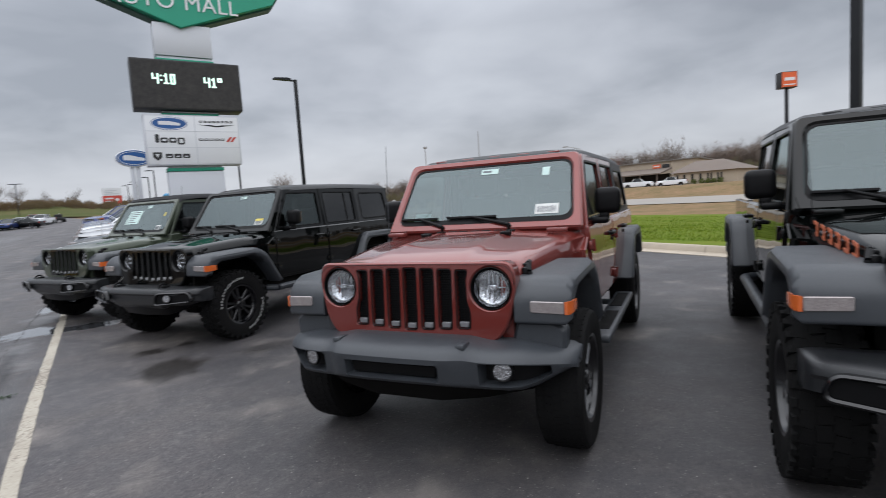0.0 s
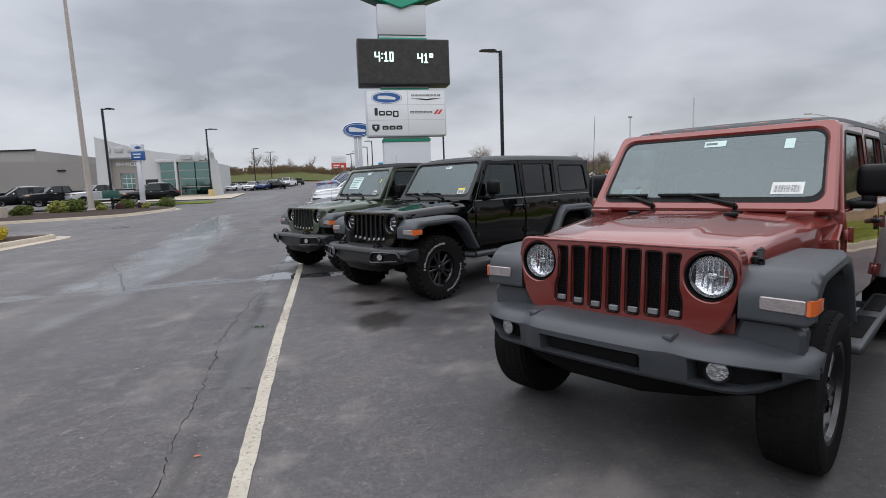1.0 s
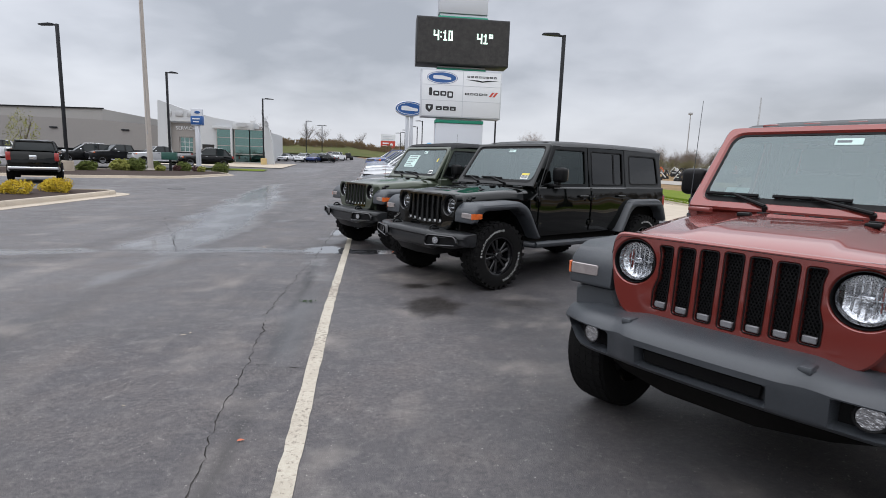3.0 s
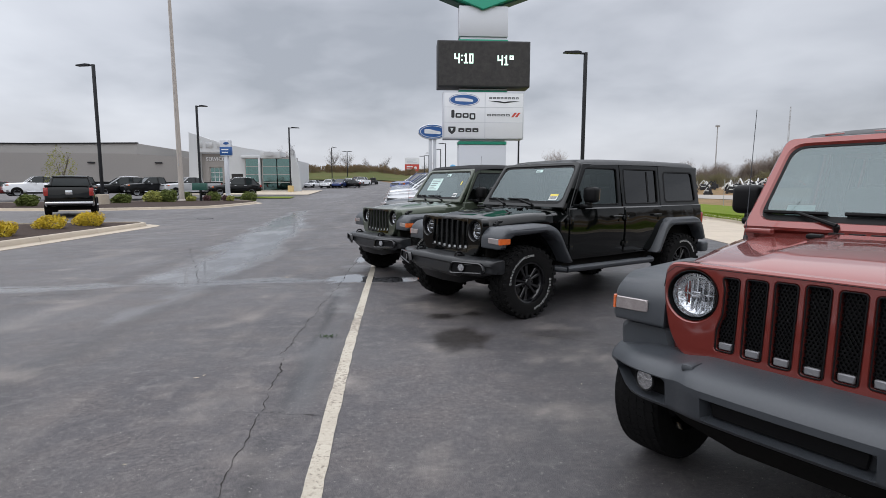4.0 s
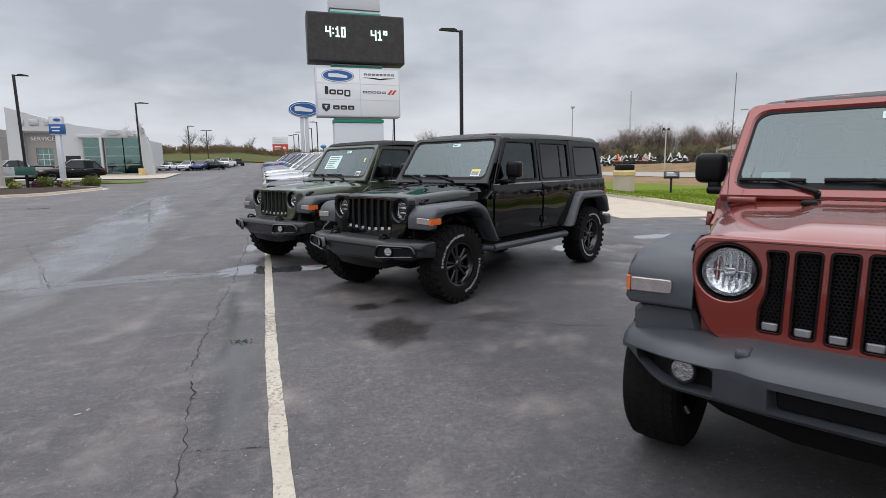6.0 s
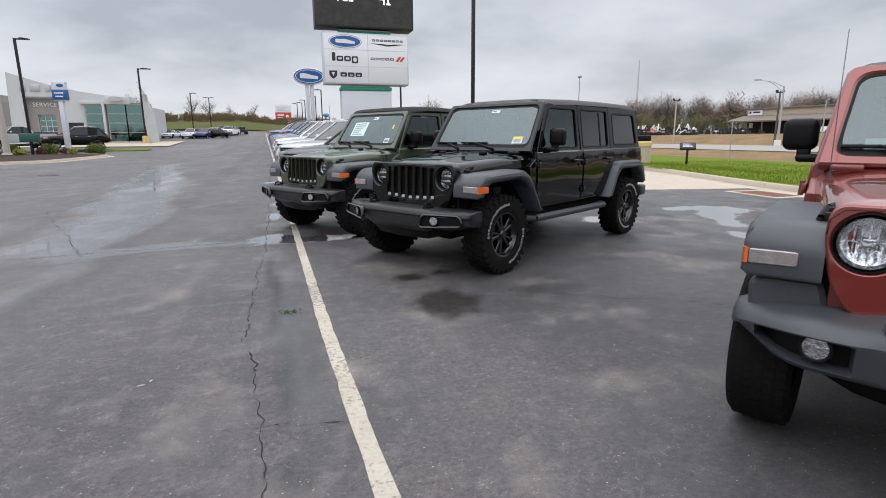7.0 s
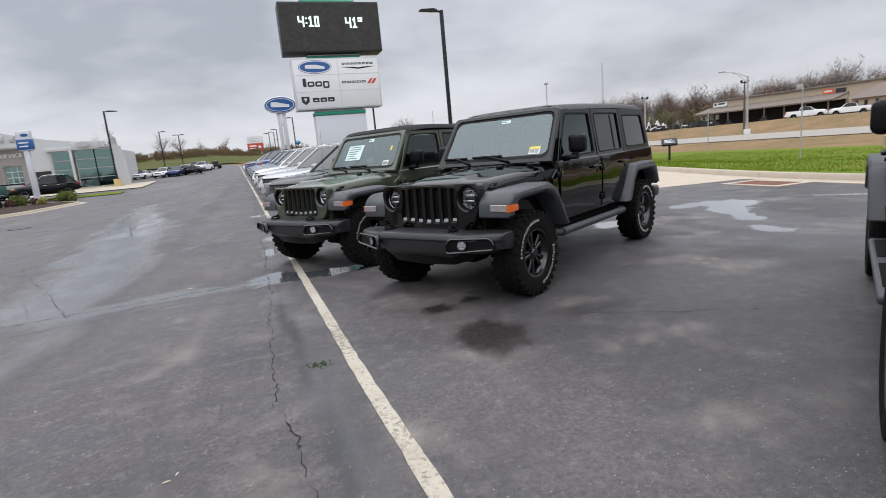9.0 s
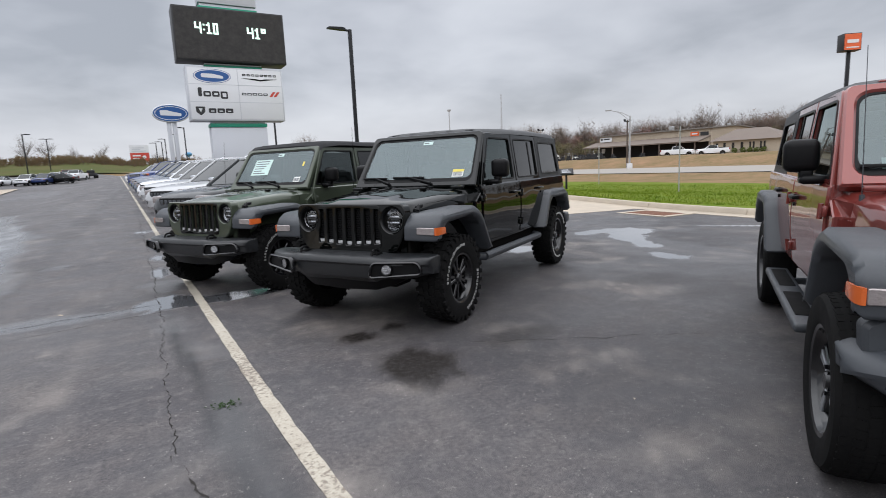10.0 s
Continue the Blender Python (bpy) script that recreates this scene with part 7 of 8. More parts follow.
part("script_bar", plate(rounded([(-0.95, -0.2), (0.9, -0.28), (0.95, 0.0), (0.3, 0.12), (-0.4, 0.3), (-0.95, 0.28)], 0.12, 4), (), 0.012, F), SIGN_WHITE, o, smooth=0)


# ---- the dealership ----
def dealership():
    zb = 0.75
    o = root("dealership_building", pose(0, 79, zb), "grey and white car dealership with glazed showroom", "building")
    X = axes((0, 0, -zb), (1, 0, 0), (0, 0, 1), (0, -1, 0))
    zl = lambda a: a - zb
    bm = bmesh.new()
    plate([(-95, 0.3), (-41, 0.3), (-41, 7.95), (-56, 7.75), (-95, 7.9)], (), 26, X @ Matrix.Translation((0, 0, -30)), 0, bm)
    part("main_wall", bm, WALL_GREY_LIGHT, o, smooth=0)
    bm = bmesh.new()
    plate([(-70, 0.3), (-31.5, 0.3), (-31.5, 5.7), (-41, 6.3), (-70, 6.4)], (), 8, X @ Matrix.Translation((0, 0, -10)), 0, bm)
    part("service_wall", bm, WALL_GREY, o, smooth=0)
    part("coping", plate([(-95.2, 7.85), (-56, 7.72), (-40.8, 7.92), (-40.8, 8.08), (-56, 7.9), (-95.2, 8.06)], (), 0.4, X @ Matrix.Translation((0, 0, -4.2))), GREY_DARK, o, smooth=0)
    for x in (-46.5, -37.0, -60):
        part("wall_lamp", boxed(x - 0.5, x + 0.5, -0.2 + 2, 0.5 + 2, zl(4.9), zl(5.1), 0.02), POLE_BLACK, o)
    # the sweeping white facade
    top = [(-31.4, 9.15), (-30.0, 8.72), (-28.5, 8.2), (-26.5, 7.62), (-24.0, 7.05), (-21.0, 6.62), (-18.6, 6.35)]
    prof = [(-31.7, 0.3), (-30.1, 0.3), (-30.0, 6.35), (-26.2, 6.35), (-26.1, 0.3), (-17.6, 0.3)] + top[::-1]
    part("facade", plate(prof, (), 0.8, X @ Matrix.Translation((0, 0, 0)), 0.02), WALL_WHITE, o, smooth=0)
    part("roof_block", plate([(-31, 0.3), (-17.8, 0.3), (-17.8, 5.6), (-31, 6.8)], (), 14, X @ Matrix.Translation((0, 0, -15)), 0), WALL_WHITE, o, smooth=0)
    part("service_entry", plate([(-30.0, 0.3), (-26.2, 0.3), (-26.2, 6.2), (-30.0, 6.2)], [[(-29.0, 0.9), (-27.2, 0.9), (-27.2, 4.3), (-29.0, 4.3)]], 0.3, X @ Matrix.Translation((0, 0, -0.2))), WALL_GREY, o, smooth=0)
    d = part("overhead_door", plate([(-29.0, 0.9), (-27.2, 0.9), (-27.2, 4.3), (-29.0, 4.3)], (), 0.05, X @ Matrix.Translation((0, 0, -0.25))), SHOW_GLASS, o, smooth=0)
    bm = bmesh.new()
    for k in range(6):
        box(bm, -29.0, -27.2, 0.17, 0.23, zl(0.9 + 0.66 * k), zl(0.98 + 0.66 * k))
    for x in (-29.0, -28.4, -27.8, -27.26):
        box(bm, x, x + 0.07, 0.165, 0.232, zl(0.9), zl(4.3))
    part("door_bars", bm, WALL_WHITE, d, smooth=0)
    me = text_mesh("SERVICE", 0.66, 0.08, 1.08)
    me.materials.append(SIGN_WHITE)
    shared("service_lettering", me, o, axes((-28.1, -0.35 + 0.2, zl(5.45)), (1, 0, 0), (0, 0, 1), (0, -1, 0)))
    for x, w in ((-29.9, 0.62), (-28.6, 1.0), (-27.3, 0.5), (-26.5, 0.5)):
        part("name_bar", boxed(x - w / 2, x + w / 2, -0.92, -0.80, zl(7.0), zl(7.75), 0.04), SILVER, o)
    part("bay_door", boxed(-25.7, -24.1, -0.83, -0.7, zl(0.9), zl(3.35)), DOOR_SHADE_DARK, o, smooth=0)
    part("rear_wall", boxed(-31, -17.9, 10, 10.3, zl(0.3), zl(5.6)), WALL_GREY, o, smooth=0)
    # glazed corner
    gx0, gx1, gz0, gz1 = -23.6, -16.9, 1.05, 5.5
    inner = part("showroom_core", boxed(gx0 + 0.1, gx1 - 0.1, -0.9, -0.75, zl(0.9), zl(5.5)), WALL_GREY, o, smooth=0)
    for k, (x0, x1, yy) in enumerate(((-23.6, -21.2, -1.2), (-21.0, -19.0, -2.0), (-19.0, -16.9, -2.0))):
        for j in range(4):
            a = gz0 + (gz1 - gz0) * j / 4
            b = gz0 + (gz1 - gz0) * (j + 1) / 4
            p = part("pane", boxed(x0 + 0.05, x1 - 0.05, yy, yy + 0.02, zl(a + 0.04), zl(b - 0.04)), SHOW_GLASS, o, smooth=0)
        bm = bmesh.new()
        for j in range(5):
            a = gz0 + (gz1 - gz0) * j / 4
            box(bm, x0, x1, yy - 0.04, yy + 0.06, zl(a - 0.05), zl(a + 0.05))
        for x in (x0, x1):
            box(bm, x - 0.05, x + 0.05, yy - 0.05, yy + 0.07, zl(gz0), zl(gz1))
        part("mullions", bm, WALL_GREY_LIGHT, o, smooth=0)
    part("canopy", boxed(-21.2, -18.4, -2.2, 1.0, zl(5.5), zl(6.45), 0.03), WALL_WHITE, o)
    part("glass_fascia", boxed(-24.1, -21.4, -1.35, 0.5, zl(5.55), zl(5.95), 0.03), WALL_WHITE, o)
    part("corner_column", boxed(-21.5, -21.25, -2.3, -1.0, zl(0.8), zl(5.6), 0.02), WALL_WHITE, o)
    part("showroom_floor", boxed(gx0, gx1, -2.3, -0.8, zl(0.85), zl(1.0)), CONCRETE, o, smooth=0)
    part("oval_badge", plate(circle(-19.9, 6.12, 0.75, 28, 0.3), (), 0.1, X @ Matrix.Translation((0, 0, 2.42))), SILVER, o)
    part("entry_wing", boxed(-18.4, -16.6, -1.7, 0.5, zl(5.0), zl(5.7)), WALL_GREY, o, smooth=0)
    fin = part("entry_blade", plate([(-16.7, 0.6), (-15.55, 0.6), (-15.75, 3.8), (-16.35, 6.2), (-17.15, 8.0), (-17.0, 4.5)], (), 0.5, X @ Matrix.Translation((0, 0, 2.2)), 0.03), WALL_WHITE, o)
    part("blade_badge", plate(circle(-16.6, 6.35, 0.32, 20, 0.4), (), 0.08, X @ Matrix.Translation((0, 0, 2.7))), SILVER, fin)


dealership()


# ---- ordinary cars ----
def car(m, label, paint, kind="suv", group="cars on the lot", chrome=True, wheels="car", detail=True):
    P = {"suv": dict(wb=2.92, fo=0.92, ro=0.98, w=0.965, hood=1.03, belt=1.10, roof=1.74, r=0.375, cowl=-0.62, wtop=-1.50, rtop=-3.15, rbot=-3.74),
         "sedan": dict(wb=2.80, fo=0.95, ro=1.08, w=0.92, hood=0.90, belt=0.98, roof=1.46, r=0.33, cowl=-0.65, wtop=-1.40, rtop=-2.55, rbot=-3.35),
         "pickup": dict(wb=3.75, fo=0.98, ro=1.25, w=1.02, hood=1.28, belt=1.36, roof=1.96, r=0.405, cowl=-0.80, wtop=-1.45, rtop=-2.75, rbot=-2.95)}[kind]
    name = {"suv": "suv", "sedan": "sedan", "pickup": "pickup_truck"}[kind]
    o = root(name, m, label, {"suv": "SUV", "sedan": "car", "pickup": "pickup truck"}[kind], group)
    wb, w, R = P["wb"], P["w"], P["r"]
    low = 0.30 if kind == "sedan" else 0.38
    tail = -wb - P["ro"]
    bz = P["belt"]
    bm = bmesh.new()
    st = [(P["fo"], w * 0.70, low + 0.16, P["hood"] - 0.40), (P["fo"] - 0.05, w * 0.82, low + 0.06, P["hood"] - 0.20), (P["fo"] - 0.18, w * 0.93, low + 0.02, P["hood"] - 0.07), (0.35, w * 0.985, low, P["hood"] - 0.01), (P["cowl"] + 0.2, w, low, P["hood"] + 0.05),
          (P["cowl"], w, low, bz), (-1.6, w, low, bz), (-wb + 0.2, w, low, bz + 0.02), (tail + 0.35, w * 0.985, low + 0.03, bz + (0.05 if kind != "sedan" else 0.02)), (tail + 0.06, w * 0.93, low + 0.10, bz), (tail, w * 0.85, low + 0.20, bz - 0.15)]
    rings = []
    for x, ww, zb, zt in st:
        half = [(0, zt), (ww * 0.70, zt - 0.008), (ww * 0.86, zt - 0.035), (ww * 0.955, zt - 0.10), (ww, lerp(zb, zt, 0.62)), (ww * 0.99, lerp(zb, zt, 0.35)), (ww * 0.985, zb + 0.08), (ww * 0.92, zb), (0, zb)]
        rings.append([Vector((x, y, z)) for y, z in half] + [Vector((x, -y, z)) for y, z in half[::-1][1:-1]])
    loft(bm, rings)
    body = part("body", bm, paint, o, smooth=40)
    # cabin glass, roof and pillars
    bw, tw = w * 0.90, w * 0.72
    bm = bmesh.new()
    rz = P["roof"]
    zb = bz - 0.03
    sec = [(P["cowl"] + 0.02, bw * 0.92, zb, bw * 0.90, zb + 0.02), (P["wtop"], bw, zb, tw, rz - 0.05), ((P["wtop"] + P["rtop"]) / 2, bw, zb, tw + 0.01, rz - 0.02), (P["rtop"], bw, zb, tw * 0.98, rz - 0.06), (P["rbot"], bw * 0.94, zb, bw * 0.88, zb + 0.03)]
    rings = [[Vector((x, -a, z0)), Vector((x, -b, z1)), Vector((x, 0, z1 + 0.015)), Vector((x, b, z1)), Vector((x, a, z0))] for x, a, z0, b, z1 in sec]
    loft(bm, rings)
    part("cabin_glass", bm, GLASS_CAR, o, smooth=25)
    bm = bmesh.new()
    rings = []
    for x, ww, z in ((P["wtop"] + 0.06, tw * 0.97, rz - 0.055), (P["wtop"] - 0.12, tw, rz - 0.015), ((P["wtop"] + P["rtop"]) / 2, tw + 0.012, rz), (P["rtop"] + 0.15, tw, rz - 0.02), (P["rtop"] - 0.06, tw * 0.98, rz - 0.07)):
        half = [(0, z), (ww * 0.7, z - 0.01), (ww, z - 0.04), (ww + 0.01, z - 0.075), (0, z - 0.07)]
        rings.append([Vector((x, y, zz_)) for y, zz_ in half] + [Vector((x, -y, zz_)) for y, zz_ in half[::-1][1:-1]])
    loft(bm, rings)
    roof = part("roof", bm, paint, o, smooth=40)
    for s in (1, -1):
        bm = bmesh.new()
        a0, a1 = Vector((P["cowl"] + 0.06, s * bw * 0.93, zb)), Vector((P["wtop"] + 0.02, s * tw, rz - 0.05))
        rod(bm, a0, a1, 0.032, 0.026, 6)
        part("pillar", bm, paint, roof)
        bm = bmesh.new()
        mid = (P["wtop"] + P["rtop"]) / 2 - 0.05
        box(bm, mid - 0.05, mid + 0.05, -0.02, 0.02, 0, 1, m=axes((0, s * (bw + 0.005), zb), (1, 0, 0), (0, 1, 0), (0, s * (tw - bw), rz - zb - 0.03)))
        part("pillar", bm, PLASTIC_BLACK, roof)
        bm = bmesh.new()
        c0, c1 = Vector((P["rbot"] + (0.1 if kind != "pickup" else 0.0), s * bw * 0.95, zb)), Vector((P["rtop"], s * tw * 0.99, rz - 0.06))
        rod(bm, c0, c1, 0.06, 0.04, 6)
        part("pillar", bm, paint, roof)
        mb = bmesh.new()
        mx = P["cowl"] - 0.32
        box(mb, mx - 0.07, mx + 0.06, min(s * (w + 0.02), s * (w + 0.22)), max(s * (w + 0.02), s * (w + 0.22)), bz + 0.02, bz + 0.17, 0.03)
        box(mb, mx - 0.03, mx + 0.03, min(s * (w - 0.1), s * (w + 0.05)), max(s * (w - 0.1), s * (w + 0.05)), bz + 0.0, bz + 0.06)
        part("mirror", mb, CHROME if chrome and kind != "sedan" else paint, o)
        for hx in (-1.45, -2.35):
            hb = boxed(hx - 0.1, hx + 0.1, min(s * (w - 0.015), s * (w + 0.03)), max(s * (w - 0.015), s * (w + 0.03)), bz - 0.16, bz - 0.12, 0.01)
            part("door_handle", hb, CHROME if chrome else PLASTIC_BLACK, body)
        # lamps
        hl = boxed(P["fo"] - 0.34, P["fo"] - 0.10, min(s * w * 0.60, s * w * 0.93), max(s * w * 0.60, s * w * 0.93), P["hood"] - 0.27, P["hood"] - 0.12, 0.03)
        h = part("headlamp", hl, CLEAR_LENS, o)
        part("turn_signal", boxed(P["fo"] - 0.40, P["fo"] - 0.24, min(s * w * 0.90, s * w * 0.965), max(s * w * 0.90, s * w * 0.965), P["hood"] - 0.26, P["hood"] - 0.14, 0.02), AMBER, h)
        part("tail_lamp", boxed(tail - 0.01, tail + 0.16, min(s * w * 0.78, s * w * 0.965), max(s * w * 0.78, s * w * 0.965), bz - (0.42 if kind == "pickup" else 0.28), bz - 0.03, 0.03), TAIL_LENS, o)
        # wheel openings
        for wx in (0, -wb):
            bm = bmesh.new()
            lathe(bm, [(0.0, 0.0), (R + 0.075, 0.0), (R + 0.075, 0.012), (0.0, 0.012)], 28)
            for v in bm.verts:
                v.co = Vector((v.co.x + wx, s * (w + 0.001) + v.co.y * s, max(v.co.z + R, low - 0.02)))
            part("wheel_opening", bm, UNDER, body, smooth=0)
            add_wheel(wheels, o, wx, s * (w - 0.085), R if wheels != "car" else 0.36, s, wx + s)
    bm = bmesh.new()
    plate(rounded([(-w * 0.52, P["hood"] - 0.40), (w * 0.52, P["hood"] - 0.40), (w * 0.56, P["hood"] - 0.16), (-w * 0.56, P["hood"] - 0.16)], 0.04, 3), (), 0.06, axes((P["fo"] - 0.09, 0, 0), (0, 1, 0), (0, 0, 1), (1, 0, 0)), 0.01, bm)
    g = part("grille", bm, PLASTIC_BLACK, o)
    bm = bmesh.new()
    for k in range(7):
        y = -w * 0.45 + w * 0.15 * k
        box(bm, P["fo"] - 0.035, P["fo"] - 0.022, y - 0.05, y + 0.05, P["hood"] - 0.36, P["hood"] - 0.20, 0.006)
    part("grille_bars", bm, INSERT_GREY if chrome and kind == "pickup" else PLASTIC, g)
    bm = bmesh.new()
    loft(bm, [[Vector((x, y, z)) for x, z in ((P["fo"] - 0.3 - k, low + 0.02), (P["fo"] + 0.05 - k, low + 0.06), (P["fo"] + 0.06 - k, low + 0.24), (P["fo"] - 0.3 - k, low + 0.26))] for y, k in ((-w * 0.94, 0.26), (-w * 0.6, 0.04), (0, 0), (w * 0.6, 0.04), (w * 0.94, 0.26))])
    part("front_bumper", bm, CHROME if kind == "pickup" and chrome else paint, o, smooth=50)
    bm = bmesh.new()
    box(bm, tail - 0.10, tail + 0.12, -w * 0.92, w * 0.92, low + 0.16, low + (0.29 if kind == "pickup" else 0.34), 0.04, 3)
    part("rear_bumper", bm, CHROME if kind == "pickup" and chrome else paint, o)
    bm = bmesh.new()
    box(bm, -wb - 0.5, 0.5, -w * 0.8, w * 0.8, 0.24, low + 0.05)
    part("underbody", bm, UNDER, o, smooth=0)
    if kind == "pickup":
        bm = bmesh.new()
        plate([(tail + 0.08, -w * 0.80), (P["rbot"] - 0.12, -w * 0.80), (P["rbot"] - 0.12, w * 0.80), (tail + 0.08, w * 0.80)], (), 0.012, Matrix.Translation((0, 0, bz + 0.056)), 0, bm)
        part("bed_cover", bm, UNDER, o, smooth=0)
        for s in (1, -1):
            part("bed_rail", boxed(tail + 0.05, P["rbot"] - 0.05, s * w * 0.86 - 0.05, s * w * 0.86 + 0.05, bz - 0.02, bz + 0.09, 0.015), PLASTIC_BLACK, o)
        for s in (1, -1):
            bm = bmesh.new()
            box(bm, -wb + 0.75, -0.7, min(s * (w - 0.05), s * (w + 0.10)), max(s * (w - 0.05), s * (w + 0.10)), 0.42, 0.49, 0.03)
            part("running_board", bm, CHROME if chrome else PLASTIC, o)
        part("tailgate_mark", boxed(tail - 0.012, tail + 0.02, -0.14, 0.14, bz - 0.36, bz - 0.16, 0.03), CHROME, o)
    if kind == "suv":
        for s in (1, -1):
            bm = bmesh.new()
            tube(bm, [(P["wtop"] - 0.1, s * tw * 0.9, rz - 0.01), (P["wtop"] - 0.25, s * tw * 0.9, rz + 0.05), (P["rtop"] + 0.35, s * tw * 0.9, rz + 0.04), (P["rtop"] + 0.2, s * tw * 0.9, rz - 0.02)], 0.016, 6)
            part("roof_rail", bm, CHROME if chrome else PLASTIC_BLACK, roof)
    return o


GLASS_CAR = material("dark_car_glass", (0.010, 0.014, 0.015), 0.05, other=(0.02, 0.024, 0.025), scale=1.5, fine=5, spec=0.3)


def on_lot(x, y, head):
    return pose(x, y, ground_z(x, y), 0, 0, head)


# the row beyond the green one, noses at the line
row = [(16.0, CHARCOAL, "suv", "charcoal SUV with chrome mirrors nosed to the line"), (19.8, SILVER, "suv", "silver SUV with chrome roof rails nosed to the line"),
       (23.4, SILVER, "suv", "silver SUV parked in the angled row"), (26.6, WHITE, "suv", "white SUV parked in the angled row"),
       (30.0, BLUE_GREY, "suv", "slate blue SUV parked in the angled row"), (33.6, BLUE_GREY, "suv", "slate blue SUV parked in the angled row"),
       (37.4, BLUE, "suv", "blue SUV parked in the angled row"), (42.0, BLUE, "pickup", "blue pickup parked in the angled row"),
       (49.0, WHITE, "sedan", "white car at the far end of the row"), (55.0, WHITE, "suv", "white SUV at the far end of the row")]
row = [(line_x(y) + 1.15, y, p, k, lab) for y, p, k, lab in row]
for x, y, p, k, lab in row:
    car(on_lot(x, y, ROW_HEAD) @ Matrix.Scale(1.03 if k == "suv" else 1.0, 4), lab, p, k, "cars in the angled row")
# across the lane
for x, y, p, k, h, lab in ((-14.0, 88, WHITE, "suv", 255, "white SUV parked beyond the showroom"), (-12.2, 88.5, BLUE, "suv", 255, "blue SUV parked beyond the showroom"), (-11.4, 91, GREY_DARK, "sedan", 160, "dark sedan parked beyond the showroom"),
                           (-11.5, 94, WHITE, "suv", 255, "white SUV in the far parking bays"), (-9.5, 97, WHITE, "pickup", 255, "white pickup in the far parking bays"), (-10.4, 104, CRIMSON, "suv", 90, "dark red SUV at the far end of the lane"),
                           (-17.0, 90, WHITE, "sedan", 255, "white sedan parked beyond the showroom")):
    car(on_lot(x, y, h) @ Matrix.Scale(0.85, 4), lab, p, k, "cars beyond the showroom")
for x, y, p, k, h, lab in ((-22.1, 62.6, BLACK, "suv", 209, "black SUV parked by the showroom drive"), (-26.5, 60.9, SILVER, "pickup", 226, "silver pickup with window sheet before the service wall"), (-30.0, 59.6, GREY_DARK, "pickup", 226, "dark grey pickup before the service wall"),
                           (-33.2, 59.5, GREY_DARK, "suv", 222, "dark grey SUV before the service wall"), (-37.0, 58.5, BLACK, "pickup", 222, "black pickup before the service wall"), (-40.6, 57.5, WHITE, "pickup", 222, "white pickup before the service wall"),
                           (-44.4, 57.0, CRIMSON, "sedan", 215, "red sedan before the service wall")):
    car(pose(x, y, 0.50, 0, 0, h) @ Matrix.Scale(1.18 if k == "suv" else 1.06, 4), lab, p, k, "cars before the service wall")
car(pose(-18.7, 31.35, 0.1, 0, 0, 119), "black pickup with chrome rear bumper by the kerbed islands", BLACK, "pickup", "cars on the lot", wheels="truck")
# the white pickup in the lane
car(pose(-4.1, -1.2, 0, 0, 0, 268), "white crew-cab pickup with chrome wheels in the lane", WHITE, "pickup", "cars on the lot", wheels="truck")


# ---- beyond the kerb ----
o = root("pole_footing", pose(14.5, 22.0, 0.1), "round concrete pole footing with yellow painted top", "footing")
bm = bmesh.new()
lathe(bm, [(0.0, 0.86), (0.46, 0.86), (0.47, 0.0), (0.0, 0.0)], 24, "z")
part("footing", bm, CONCRETE, o)
bm = bmesh.new()
lathe(bm, [(0.0, 1.06), (0.44, 1.06), (0.49, 1.01), (0.49, 0.84), (0.0, 0.84)], 24, "z")
part("yellow_top", bm, YELLOW, o)
part("anchor_cover", boxed(-0.32, 0.32, -0.32, 0.32, 1.06, 1.32, 0.05), PLASTIC_BLACK, o)
o = root("marker_sign", pose(17.6, 22.6, 0.05, 0, 0, -38), "small black tilted marker sign on a short post", "sign")
part("post", boxed(-0.05, 0.05, -0.05, 0.05, 0, 0.75, 0.01), POLE_BLACK, o)
T = pose(0, 0, 0.85, 40, 0, 0)
part("frame", boxed(-0.35, 0.35, -0.22, 0.22, -0.05, 0.05, 0.02, m=T), POLE_BLACK, o)
pl = part("face", boxed(-0.28, 0.28, -0.15, 0.15, 0.04, 0.056, m=T), SIGN_BLACK, o, smooth=0)
bm = bmesh.new()
for k in range(3):
    box(bm, -0.22, 0.22 - 0.06 * k, -0.10 + 0.085 * k, -0.06 + 0.085 * k, 0.056, 0.06, m=T)
part("print_bars", bm, SIGN_GREY, pl, smooth=0)
for x, y, h in ((19.0, 17.2, 2.9), (24.5, 27.0, 2.6), (27, 45, 2.5)):
    o = root("steel_post", pose(x, y, ground_z(x, y)), "slim galvanised steel post in the grass", "post", "posts in the grass")
    bm = bmesh.new()
    rod(bm, (0, 0, 0), (0, 0, h), 0.026, 0.024, 8)
    part("pole", bm, POLE_STEEL, o)


def street_light(x, y, top, yaw):
    z = ground_z(x, y)
    o = root("street_light", pose(x, y, z, 0, 0, yaw), "grey highway street light with a truss arm", "street light")
    bm = bmesh.new()
    rod(bm, (0, 0, 0), (0, 0, top - z), 0.16, 0.10, 10)
    part("pole", bm, POLE_STEEL, o)
    bm = bmesh.new()
    h = top - z
    tube(bm, [(0, 0, h - 0.1), (-1.2, 0, h + 0.55), (-2.6, 0, h + 0.85)], 0.045, 6)
    tube(bm, [(0, 0, h - 0.7), (-1.2, 0, h + 0.35), (-1.8, 0, h + 0.66)], 0.035, 6)
    part("arm", bm, POLE_STEEL, o)
    part("lamp_head", boxed(-3.3, -2.5, -0.15, 0.15, h + 0.80, h + 0.98, 0.05), POLE_STEEL, o)
    part("cabinet", boxed(-0.35, 0.35, -0.25, 0.25, 0.0, 0.8), SIGN_WHITE, o)


